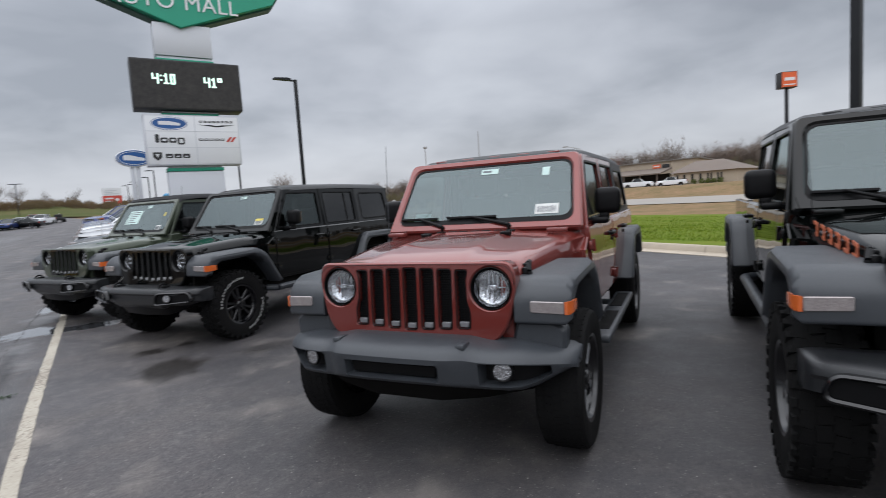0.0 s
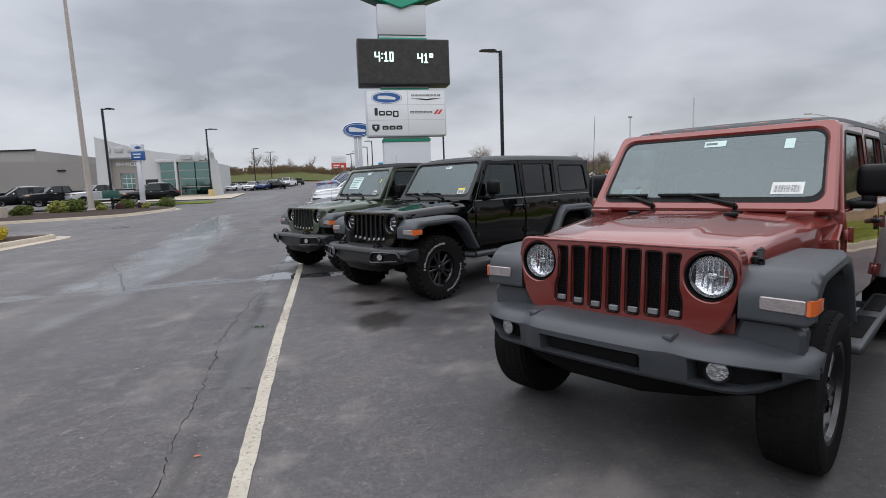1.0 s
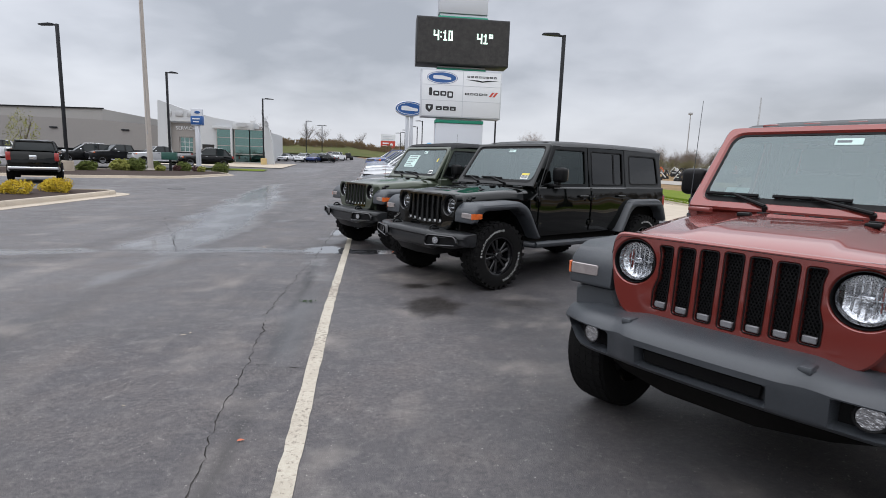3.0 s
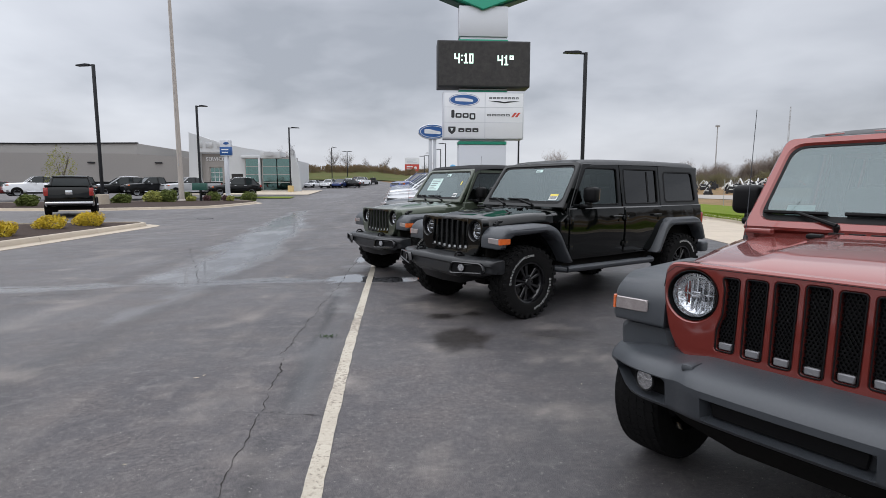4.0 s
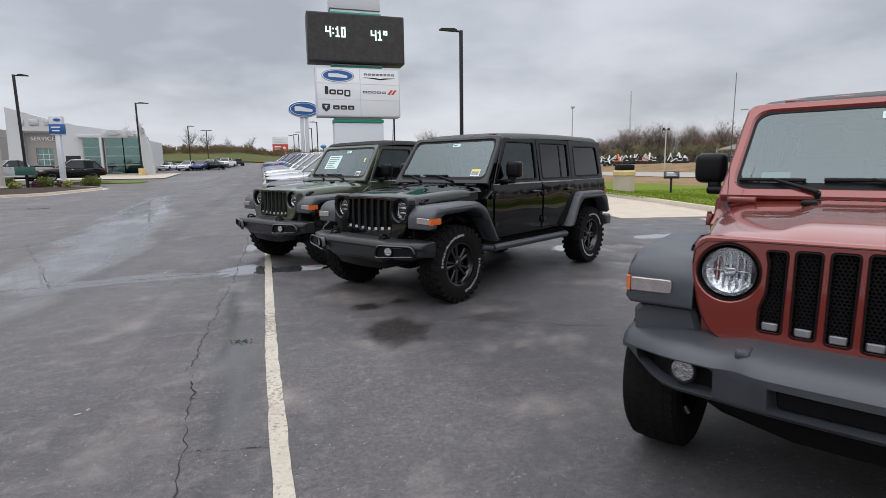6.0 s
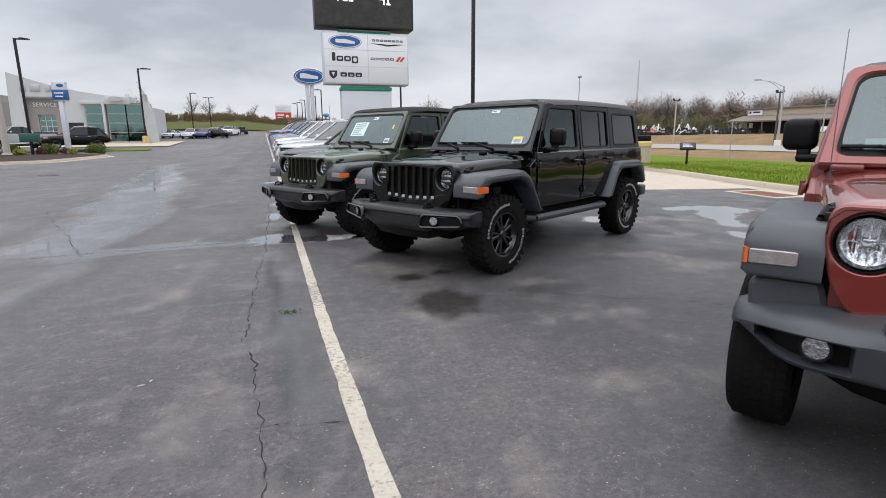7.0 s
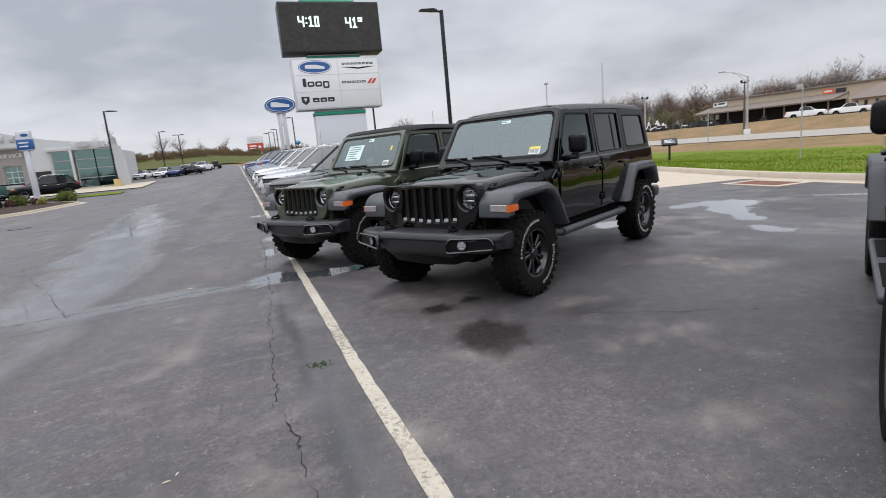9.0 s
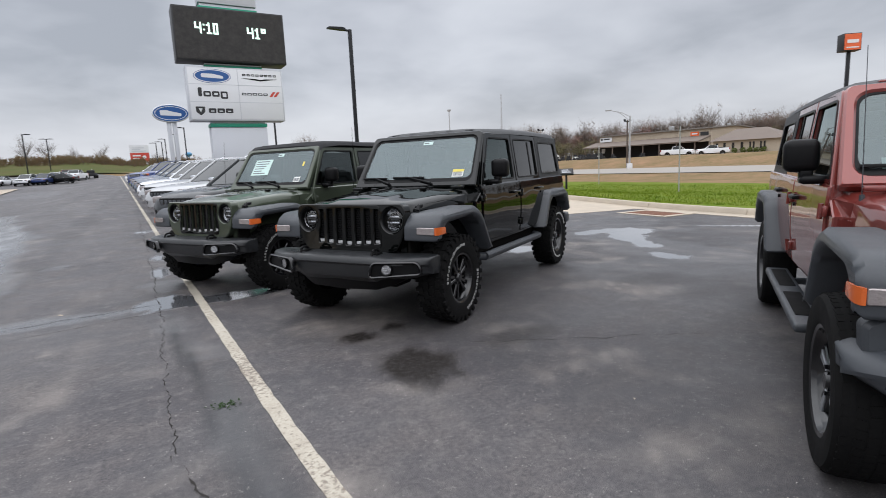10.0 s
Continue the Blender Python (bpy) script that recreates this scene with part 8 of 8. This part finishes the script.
street_light(58.9, 54.1, 7.3, -40)
for x, y, h, wood, lab in ((59.3, 54.9, 6.8, BARK, "brown wooden pole with small floodlights"), (60.3, 74.5, 7.1, POLE_TAN, "weathered pale pole with small floodlights")):
    o = root("utility_pole", pose(x, y, ground_z(x, y)), lab, "pole")
    bm = bmesh.new()
    rod(bm, (0, 0, 0), (0, 0, h - ground_z(x, y)), 0.12, 0.09, 8)
    part("pole", bm, wood, o)
    bm = bmesh.new()
    t = h - ground_z(x, y)
    box(bm, -0.6, 0.6, -0.06, 0.06, t - 0.25, t - 0.12)
    box(bm, -0.66, -0.40, -0.12, 0.12, t - 0.12, t + 0.12, 0.04)
    box(bm, 0.40, 0.66, -0.12, 0.12, t - 0.12, t + 0.12, 0.04)
    part("floodlight", bm, POLE_BLACK, o)

o = root("orange_pole_sign", pose(86.2, 40.0, 1.5, 0, 0, -36), "orange and black box sign on a tall dark pole", "sign")
part("pole", boxed(-0.2, 0.2, -0.2, 0.2, 0, 13.4, 0.03), POLE_BLACK, o)
part("cabinet", boxed(-1.15, 1.15, -0.75, 0.75, 13.3, 15.6, 0.05), SIGN_BLACK, o)
part("orange_face", boxed(-1.05, 1.05, -0.78, -0.74, 13.4, 15.5), SIGN_ORANGE, o, smooth=0)
bm = bmesh.new()
box(bm, -0.7, 0.75, -0.80, -0.775, 14.3, 14.75)
box(bm, -0.8, 0.8, -0.80, -0.775, 13.65, 13.8)
part("print_bars", bm, SIGN_WHITE, o, smooth=0)


def far_store():
    u, v = Vector((0.1247, -0.9922, 0)), Vector((0.9922, 0.1247, 0))
    o = root("equipment_store", axes((112.1, 110.3, 2.2), u, v, (0, 0, 1)), "long tan metal equipment store with brown lean-to roof", "building")
    low = -0.9
    bm = bmesh.new()
    box(bm, 0, 31.1, 0, 0.3, low, 5.5)
    box(bm, 0, 0.3, 0.3, 24.5, low, 5.5)
    box(bm, 0.3, 30.8, 24.5, 24.8, low, 5.5)
    plate([(0.3, low), (24.8, low), (24.8, 5.5), (12.4, 6.15), (0.3, 5.5)], (), 0.3, axes((30.8, 0, 0), (0, 1, 0), (0, 0, 1), (1, 0, 0)), 0, bm)
    wall = part("wall", bm, WALL_TAN, o, smooth=0)
    # ribs of the metal siding
    me = None
    for k in range(62):
        if me is None:
            rib = part("siding_rib", boxed(-0.04, 0.04, -0.035, 0.0, 3.7, 5.5), WALL_TAN, wall, smooth=0)
            me = rib.data
            rib.location = (0.25, 0, 0)
        else:
            shared("siding_rib", me, wall, pose(0.25 + 0.5 * k, 0, 0))
    bm = bmesh.new()
    loft(bm, [[Vector((x, y, z)) for y, z in ((-0.5, 5.48), (-0.5, 5.72), (12.4, 6.42), (25.3, 5.72), (25.3, 5.48), (12.4, 6.18))] for x in (-0.5, 31.6)])
    part("roof", bm, ROOF_GREY, o, smooth=0)
    bm = bmesh.new()
    loft(bm, [[Vector((x, y, z)) for y, z in ((-5.6, 2.35), (-5.6, 2.65), (-0.03, 3.95), (-0.03, 3.6))] for x in (-1.2, 31.0)])
    part("lean_to_roof", bm, ROOF_BROWN, o, smooth=0)
    bm = bmesh.new()
    plate([(-5.4, 2.36), (-0.05, 3.6), (-0.05, 2.6), (-5.4, 2.3)], (), 0.06, axes((30.8, 0, 0), (0, 1, 0), (0, 0, 1), (1, 0, 0)), 0, bm)
    part("lean_to_gable", bm, WALL_TAN, o, smooth=0)
    # dark sheet along the wall, standing in for the shade beneath the lean-to
    part("bay_shade_sheet", boxed(0.3, 30.5, -0.12, -0.02, low, 3.2), DOOR_SHADE_DARK, o, smooth=0)
    for k in range(8):
        part("lean_to_post", boxed(-0.9 + 4.4 * k, -0.7 + 4.4 * k, -5.4, -5.2, low, 2.4), ROOF_BROWN, o, smooth=0)
    part("white_board", boxed(0.4, 4.1, -0.2, -0.05, 4.05, 5.2), SIGN_WHITE, o, smooth=0)
    part("board_bars", boxed(1.6, 3.5, -0.24, -0.205, 4.6, 4.95), SIGN_BLACK, o, smooth=0)
    part("board_emblem", boxed(0.7, 1.2, -0.24, -0.205, 4.45, 5.0), SIGN_BLACK, o, smooth=0)
    ob = part("orange_board", boxed(26.2, 28.2, -0.2, -0.05, 3.95, 4.9), SIGN_ORANGE, o, smooth=0)
    part("board_bars", boxed(26.5, 27.9, -0.24, -0.205, 4.3, 4.6), SIGN_WHITE, ob, smooth=0)
    part("dark_board", boxed(28.6, 30.5, -0.2, -0.05, 3.95, 4.8), SIGN_BLACK, o, smooth=0)
    part("bay_paper", boxed(0.9, 1.9, -0.2, -0.13, 1.0, 2.2), SIGN_WHITE, o, smooth=0)
    # front office with a hipped roof
    part("office_wall", boxed(35.0, 48.5, -7.0, 4.5, low, 2.3), WALL_TAN, o, smooth=0)
    bm = bmesh.new()
    vs = [bm.verts.new(p) for p in ((34.3, -7.7, 2.15), (49.2, -7.7, 2.15), (49.2, 5.2, 2.15), (34.3, 5.2, 2.15), (37.2, -1.0, 4.75), (43.5, -1.0, 4.75))]
    for f in ((0, 1, 5, 4), (1, 2, 5), (2, 3, 4, 5), (3, 0, 4), (3, 2, 1, 0)):
        bm.faces.new([vs[i] for i in f])
    part("office_roof", bm, ROOF_BROWN, o, smooth=0)
    for x, w in ((35.6, 0.5), (37.2, 0.5), (39.0, 0.5), (40.8, 0.5), (42.5, 0.35), (43.2, 0.35), (44.6, 0.35), (45.3, 0.35)):
        part("window", boxed(x, x + w, -7.06, -6.98, 0.3, 1.7), DOOR_SHADE_DARK, o, smooth=0)
    part("roof_vent", boxed(17.0, 18.0, 6.2, 7.2, 6.0, 7.1, 0.1), POLE_STEEL, o)
    part("roof_vent", boxed(29.0, 29.7, 12.0, 12.8, 6.3, 7.0, 0.1), POLE_STEEL, o)
    for k, (x, r) in enumerate(((37.9, 0.55), (39.8, 0.5), (41.6, 0.6), (42.9, 0.6), (44.2, 0.6), (45.5, 0.6))):
        bm = bmesh.new()
        foliage(bm, x, -7.6, 0.0, r, 0.5, 0.55, 160, 0.16, random.Random(60 + k), 0.8)
        part("hedge", bm, LEAF_DARK, o, smooth=0)


far_store()
for x, y, h, lab in ((84.8, 63.1, 304, "white pickup parked at the equipment yard"), (91.4, 65.3, 128, "white work truck parked at the equipment yard")):
    car(on_lot(x, y, h) @ Matrix.Scale(0.95, 4), lab, WHITE, "pickup", "trucks at the equipment yard")

# rows of small machines and trailers in the yard
rng = random.Random(11)
for k in range(120):
    s = rng.uniform(-62, 40) if k < 38 else rng.uniform(-20, 5)
    d = rng.uniform(-26, -9)
    px, py_ = 105.5 + 0.585 * s + 0.811 * d, 108.2 - 0.811 * s + 0.585 * d
    if k > 45:
        t = rng.random()
        px, py_ = lerp(54, 88, t) + rng.uniform(0, 12), lerp(104, 80, t) + rng.uniform(0, 20)
    # trailers and low gear by the store, loaders with white arms beyond
    low_gear = math.degrees(math.atan2(px, py_)) > 41.5
    if low_gear and (k % 2 or px > 96):
        continue
    o = root("yard_machine", pose(px, py_, ground_z(px, py_), 0, 0, rng.uniform(0, 360)) @ Matrix.Scale(rng.uniform(0.6, 0.9), 4), rng.choice(["small dark yard machine with a raised pale arm", "compact loader with white bodywork in the yard"]), "machine", "machines in the yard")
    bm = bmesh.new()
    l = rng.uniform(1.2, 2.4)
    box(bm, -l / 2, l / 2, -0.6, 0.6, 0.35, 1.0, 0.08)
    box(bm, -l / 2, 0.1, -0.45, 0.45, 0.95, rng.uniform(1.5, 2.0), 0.08)
    for s2 in (1, -1):
        for wx in (-l * 0.35, l * 0.35):
            rod(bm, (wx, s2 * 0.5, 0.35), (wx, s2 * 0.75, 0.35), 0.35, 0.35, 10)
    part("chassis", bm, MACHINE_DARK, o)
    bm = bmesh.new()
    a = rng.uniform(-0.9, -0.3) if low_gear else rng.uniform(0.2, 1.2)
    tube(bm, [(-l * 0.4, 0, 1.0), (l * 0.3, 0, 1.5 + a * 1.3), (l * 1.1, 0, 0.5 + a * 0.6)], 0.17, 6)
    box(bm, -l * 0.45, l * 0.1, -0.5, 0.5, 1.0, 1.25, 0.05)
    part("arm", bm, MACHINE_DARK if low_gear and k % 8 else SIGN_ORANGE if k % 17 == 0 else rng.choice([MACHINE_WHITE, MACHINE_WHITE, MACHINE_DARK]), o)

o = root("billboard", pose(0.1, 171.6, ground_z(0, 171)), "billboard with a pale upper and red lower panel", "billboard")
zt = ground_z(0, 171)
part("post", boxed(-0.3, 0.3, -0.3, 0.3, 0, 7.0 - zt), POLE_BLACK, o)
part("pale_panel", boxed(-2.3, 2.3, -0.3, 0.3, 8.9 - zt, 10.9 - zt), SIGN_WHITE, o)
part("red_panel", boxed(-2.3, 2.3, -0.3, 0.3, 6.5 - zt, 8.85 - zt), SIGN_RED, o)
bm = bmesh.new()
box(bm, -1.7, 0.2, -0.33, -0.29, 7.9 - zt, 8.3 - zt)
box(bm, -1.7, -0.2, -0.33, -0.29, 7.2 - zt, 7.5 - zt)
plate(circle(1.1, 7.7 - zt, 0.45, 18), (), 0.03, axes((0, -0.3, 0), (1, 0, 0), (0, 0, 1), (0, -1, 0)), 0, bm)
part("print_bars", bm, SIGN_WHITE, o, smooth=0)
bm = bmesh.new()
for x0, x1, z in ((-1.7, 1.2, 10.2), (-1.7, 0.3, 9.75), (-1.7, 1.7, 9.35)):
    box(bm, x0, x1, -0.33, -0.29, z - 0.11 - zt, z + 0.11 - zt)
part("grey_print_bars", bm, SIGN_GREY, o, smooth=0)

o = root("water_tower", pose(46.5, 600, 13.4) @ Matrix.Scale(0.44, 4), "far pale blue water tower on a stem", "water tower")
bm = bmesh.new()
lathe(bm, [(0.0, 32), (4, 31.2), (7.2, 28.5), (7.4, 26), (5.5, 23.4), (1.8, 21.5), (1.6, -30), (0, -30)], 24, "z")
part("tank", bm, WATER_TOWER, o)
o = root("radio_mast", pose(414, 565, 0), "far thin lattice radio mast", "mast")
bm = bmesh.new()
for a in range(3):
    q = (1.2 * math.cos(a * 2.094), 1.2 * math.sin(a * 2.094))
    rod(bm, (q[0], q[1], 0), (q[0] * 0.5, q[1] * 0.5, 90), 0.16, 0.12, 5)
for k in range(30):
    for a in range(3):
        f = 1 - 0.5 * k / 30
        rod(bm, (1.2 * f * math.cos(a * 2.094), 1.2 * f * math.sin(a * 2.094), 3 * k), (1.2 * f * math.cos(a * 2.094 + 2.094), 1.2 * f * math.sin(a * 2.094 + 2.094), 3 * k + 3), 0.06, 0.06, 4)
part("lattice", bm, POLE_STEEL, o, smooth=0)
o = root("far_light_mast", pose(152.4, 259.1, -0.9), "tall thin far light mast", "mast")
bm = bmesh.new()
rod(bm, (0, 0, 0), (0, 0, 33), 0.35, 0.22, 8)
box(bm, -0.8, 0.8, -0.8, 0.8, 32.6, 33.6, 0.1)
part("pole", bm, POLE_STEEL, o)


# ---- trees ----
def bare_tree(bm_wood, bm_twig, x, y, z, h, spread, rng, twigs=260, limbs=7, fan=False, thick=1.0):
    base = Vector((x, y, z))
    top = base + Vector((rng.uniform(-0.06, 0.06) * h, rng.uniform(-0.06, 0.06) * h, h * (0.5 if fan else 0.62)))
    rod(bm_wood, base, base.lerp(top, 0.5), h * 0.022, h * 0.015, 6, False)
    rod(bm_wood, base.lerp(top, 0.5), top, h * 0.015, h * 0.006, 5, False)
    tips = [top]
    for k in range(limbs):
        s = base.lerp(top, rng.uniform(0.30, 0.9) if fan else rng.uniform(0.22, 1.0))
        a = rng.random() * 6.283
        out = spread * rng.uniform(0.25, 1)
        e = s + Vector((math.cos(a) * out, math.sin(a) * out, h * (rng.uniform(0.30, 0.62) if fan else rng.uniform(0.15, 0.38))))
        rod(bm_wood, s, e, h * 0.008, h * 0.003, 4, False)
        tips += [e, s.lerp(e, 0.6)] if not fan else [s.lerp(e, q) for q in (0.4, 0.6, 0.8, 1.0)]
        for q in range(5 if fan else 3):
            s2 = s.lerp(e, rng.uniform(0.3, 0.9))
            e2 = s2 + Vector((rng.uniform(-1, 1) * spread * 0.4, rng.uniform(-1, 1) * spread * 0.4, h * rng.uniform(0.05, 0.22)))
            rod(bm_wood, s2, e2, h * 0.0035, h * 0.0012, 3, False)
            tips += [e2, s2.lerp(e2, 0.5)] if fan else [e2]
    loose = 0.07 if fan else 0.16
    for _ in range(twigs):
        if not fan and _ % 3 == 0:
            p = base + Vector((rng.gauss(0, spread * 0.6), rng.gauss(0, spread * 0.6), h * rng.uniform(0.0, 0.6)))
        elif not fan and _ % 3 == 1:
            q = Vector((rng.gauss(0, 1), rng.gauss(0, 1), rng.gauss(0, 1))).normalized() * rng.random() ** 0.55
            p = base + Vector((q.x * spread * 1.15, q.y * spread * 1.15, h * (0.60 + 0.34 * q.z)))
        else:
            p = rng.choice(tips) + Vector((rng.gauss(0, spread * loose), rng.gauss(0, spread * loose), rng.gauss(0, h * (0.05 if fan else 0.03))))
        d = Vector((rng.uniform(-1, 1), rng.uniform(-1, 1), rng.uniform(0.1, 1.3) if fan else rng.uniform(0.6, 2.2))).normalized() * h * (rng.uniform(0.04, 0.11) if fan else rng.uniform(0.05, 0.15))
        s = d.orthogonal().normalized() * h * (0.0019 if fan else 0.0042 * thick)
        bm_twig.append((p - s, p + s, p + d))


def twig_part(name, tris, mat, parent):
    me = bpy.data.meshes.new(name)
    me.from_pydata([v for t in tris for v in t], [], [(3 * i, 3 * i + 1, 3 * i + 2) for i in range(len(tris))])
    me.materials.append(mat)
    ob = new(name, me)
    ob.parent = parent
    return ob


def single_tree(x, y, h, spread, mat, label, seed, twigs=1500, limbs=15):
    rng = random.Random(seed)
    o = root("tree", pose(x, y, ground_z(x, y) + (2.3 if y > 150 else 0)), label, "tree", "bare trees")
    bm, tw = bmesh.new(), []
    bare_tree(bm, tw, 0, 0, 0, h, spread, rng, twigs, limbs, True)
    part("trunk", bm, BARK, o)
    twig_part("crown", tw, mat, o)


for i, (x, y, h, s) in enumerate(((-28.6, 200, 8.5, 4.0), (-24.5, 205, 7.0, 3.2), (-10.5, 215, 6.2, 3.0), (-18, 212, 5.5, 2.0), (-48, 190, 6.5, 3.0), (-58, 195, 6, 3), (6, 220, 5.5, 2.6), (-22, 96, 6.8, 1.8))):
    single_tree(x, y, h, s, TWIGS_GREY, "bare early spring tree against the sky", 100 + i, 800)
single_tree(53.6, 200, 12.4, 5.4, TWIGS, "tall bare brown tree beyond the pylon sign", 121, 3200, 26)
# a small leafing tree by the service wall
o = root("tree", pose(-22.3, 36.0, 0.2), "small young tree with sparse yellow-green leaves", "tree")
bm, tw = bmesh.new(), []
bare_tree(bm, tw, 0, 0, 0, 3.6, 0.8, random.Random(5), 120, 8)
part("trunk", bm, BARK, o)
bm = bmesh.new()
foliage(bm, 0, 0, 2.2, 0.85, 0.85, 1.5, 700, 0.06, random.Random(6), 1.0)
part("crown", bm, LEAF_LIME, o, smooth=0)


def far_woods(name, spots, mat, label, seed, twigs=520, thick=1.0):
    rng = random.Random(seed)
    o = root(name, Matrix(), label, "woods", kind="stuff")
    bm, tw = bmesh.new(), []
    for x, y, z, h, s in spots:
        bare_tree(bm, tw, x, y, z, h, s, rng, twigs, 6, False, thick)
    part("trunks", bm, TWIGS_GREY, o, smooth=0)
    twig_part("twigs", tw, mat, o)


rng = random.Random(77)


def skyline(a):
    """How tall the trees stand at a bearing, against the usual height."""
    return 0.62 + 0.38 * smooth01((a - 32.5) / 3.5) + 0.14 * smooth01((a - 48) / 4) * (1 - smooth01((a - 55) / 3)) + 0.07 * math.sin(a * 2.3) if 18 < a < 80 else 1.0


def arc(a0, a1, n, d0, d1, h0, h1, base=1.8):
    """Spots on a belt of bearings (degrees to the right of +y) about the lot."""
    out = []
    for _ in range(n):
        a, d = radians(rng.uniform(a0, a1)), rng.uniform(d0, d1)
        h = rng.uniform(h0, h1) * skyline(math.degrees(a))
        x, y = d * math.sin(a), d * math.cos(a)
        out.append((x, y, ground_z(x, y) + 1.2 if base is None else base, h, h * rng.uniform(0.22, 0.34)))
    return out


far_woods("far_woods", arc(20, 76, 560, 215, 262, 11, 15), TWIGS, "belt of bare brown trees beyond the yard", 1, 640, 1.5)
far_woods("far_woods", arc(18, 66, 260, 190, 218, 4, 8), TWIGS_OLIVE, "olive budding scrub beyond the yard", 2, 560, 3.6)
far_woods("far_woods", arc(42, 52, 26, 205, 232, 9, 12) + arc(58, 78, 46, 210, 245, 9, 13), TWIGS_RED, "reddish budding trees beyond the yard", 3, 640, 1.8)
far_woods("far_woods", arc(4, 24, 150, 185, 240, 3.5, 7), TWIGS, "belt of bare trees behind the pylon sign", 4, 520, 2.3)
far_woods("far_scrub", arc(-44, 9, 800, 150, 164, 1.3, 2.8, None), TWIGS_RUST, "low dry scrub on the far bank", 5, 220, 6.2)
far_woods("far_scrub", arc(-48, -2, 160, 164, 190, 1.4, 3.0, None), TWIGS, "low bare scrub on the skyline", 6, 300, 4.6)
far_woods("far_woods", arc(74, 110, 90, 225, 280, 10, 15), TWIGS, "belt of bare trees along the highway", 7, 520, 1.5)
# never in view: trees added behind the camera to shape what glass and paint reflect
far_woods("far_woods", arc(112, 255, 230, 150, 200, 5, 8, 0.0), TWIGS, "unseen belt of bare trees added behind the lot for reflections", 8, 420, 1.5)

# a small work cart at the far end of the lane
cx, cy = -7.45, 104.0
o = root("utility_cart", pose(cx, cy, ground_z(cx, cy), 0, 0, 80), "small dark utility cart at the end of the lane", "cart")
part("body", boxed(-1.1, 1.1, -0.6, 0.6, 0.35, 0.85, 0.08), MACHINE_DARK, o)
part("seat", boxed(-0.5, 0.2, -0.5, 0.5, 0.85, 1.3, 0.08), MACHINE_DARK, o)
part("steering_post", boxed(0.45, 0.55, -0.05, 0.05, 0.8, 1.5, 0.02), POLE_STEEL, o)
for wx in (-0.7, 0.7):
    for s in (1, -1):
        bm = bmesh.new()
        rod(bm, (wx, s * 0.5, 0.28), (wx, s * 0.72, 0.28), 0.28, 0.28, 16)
        part("wheel", bm, RUBBER, o)
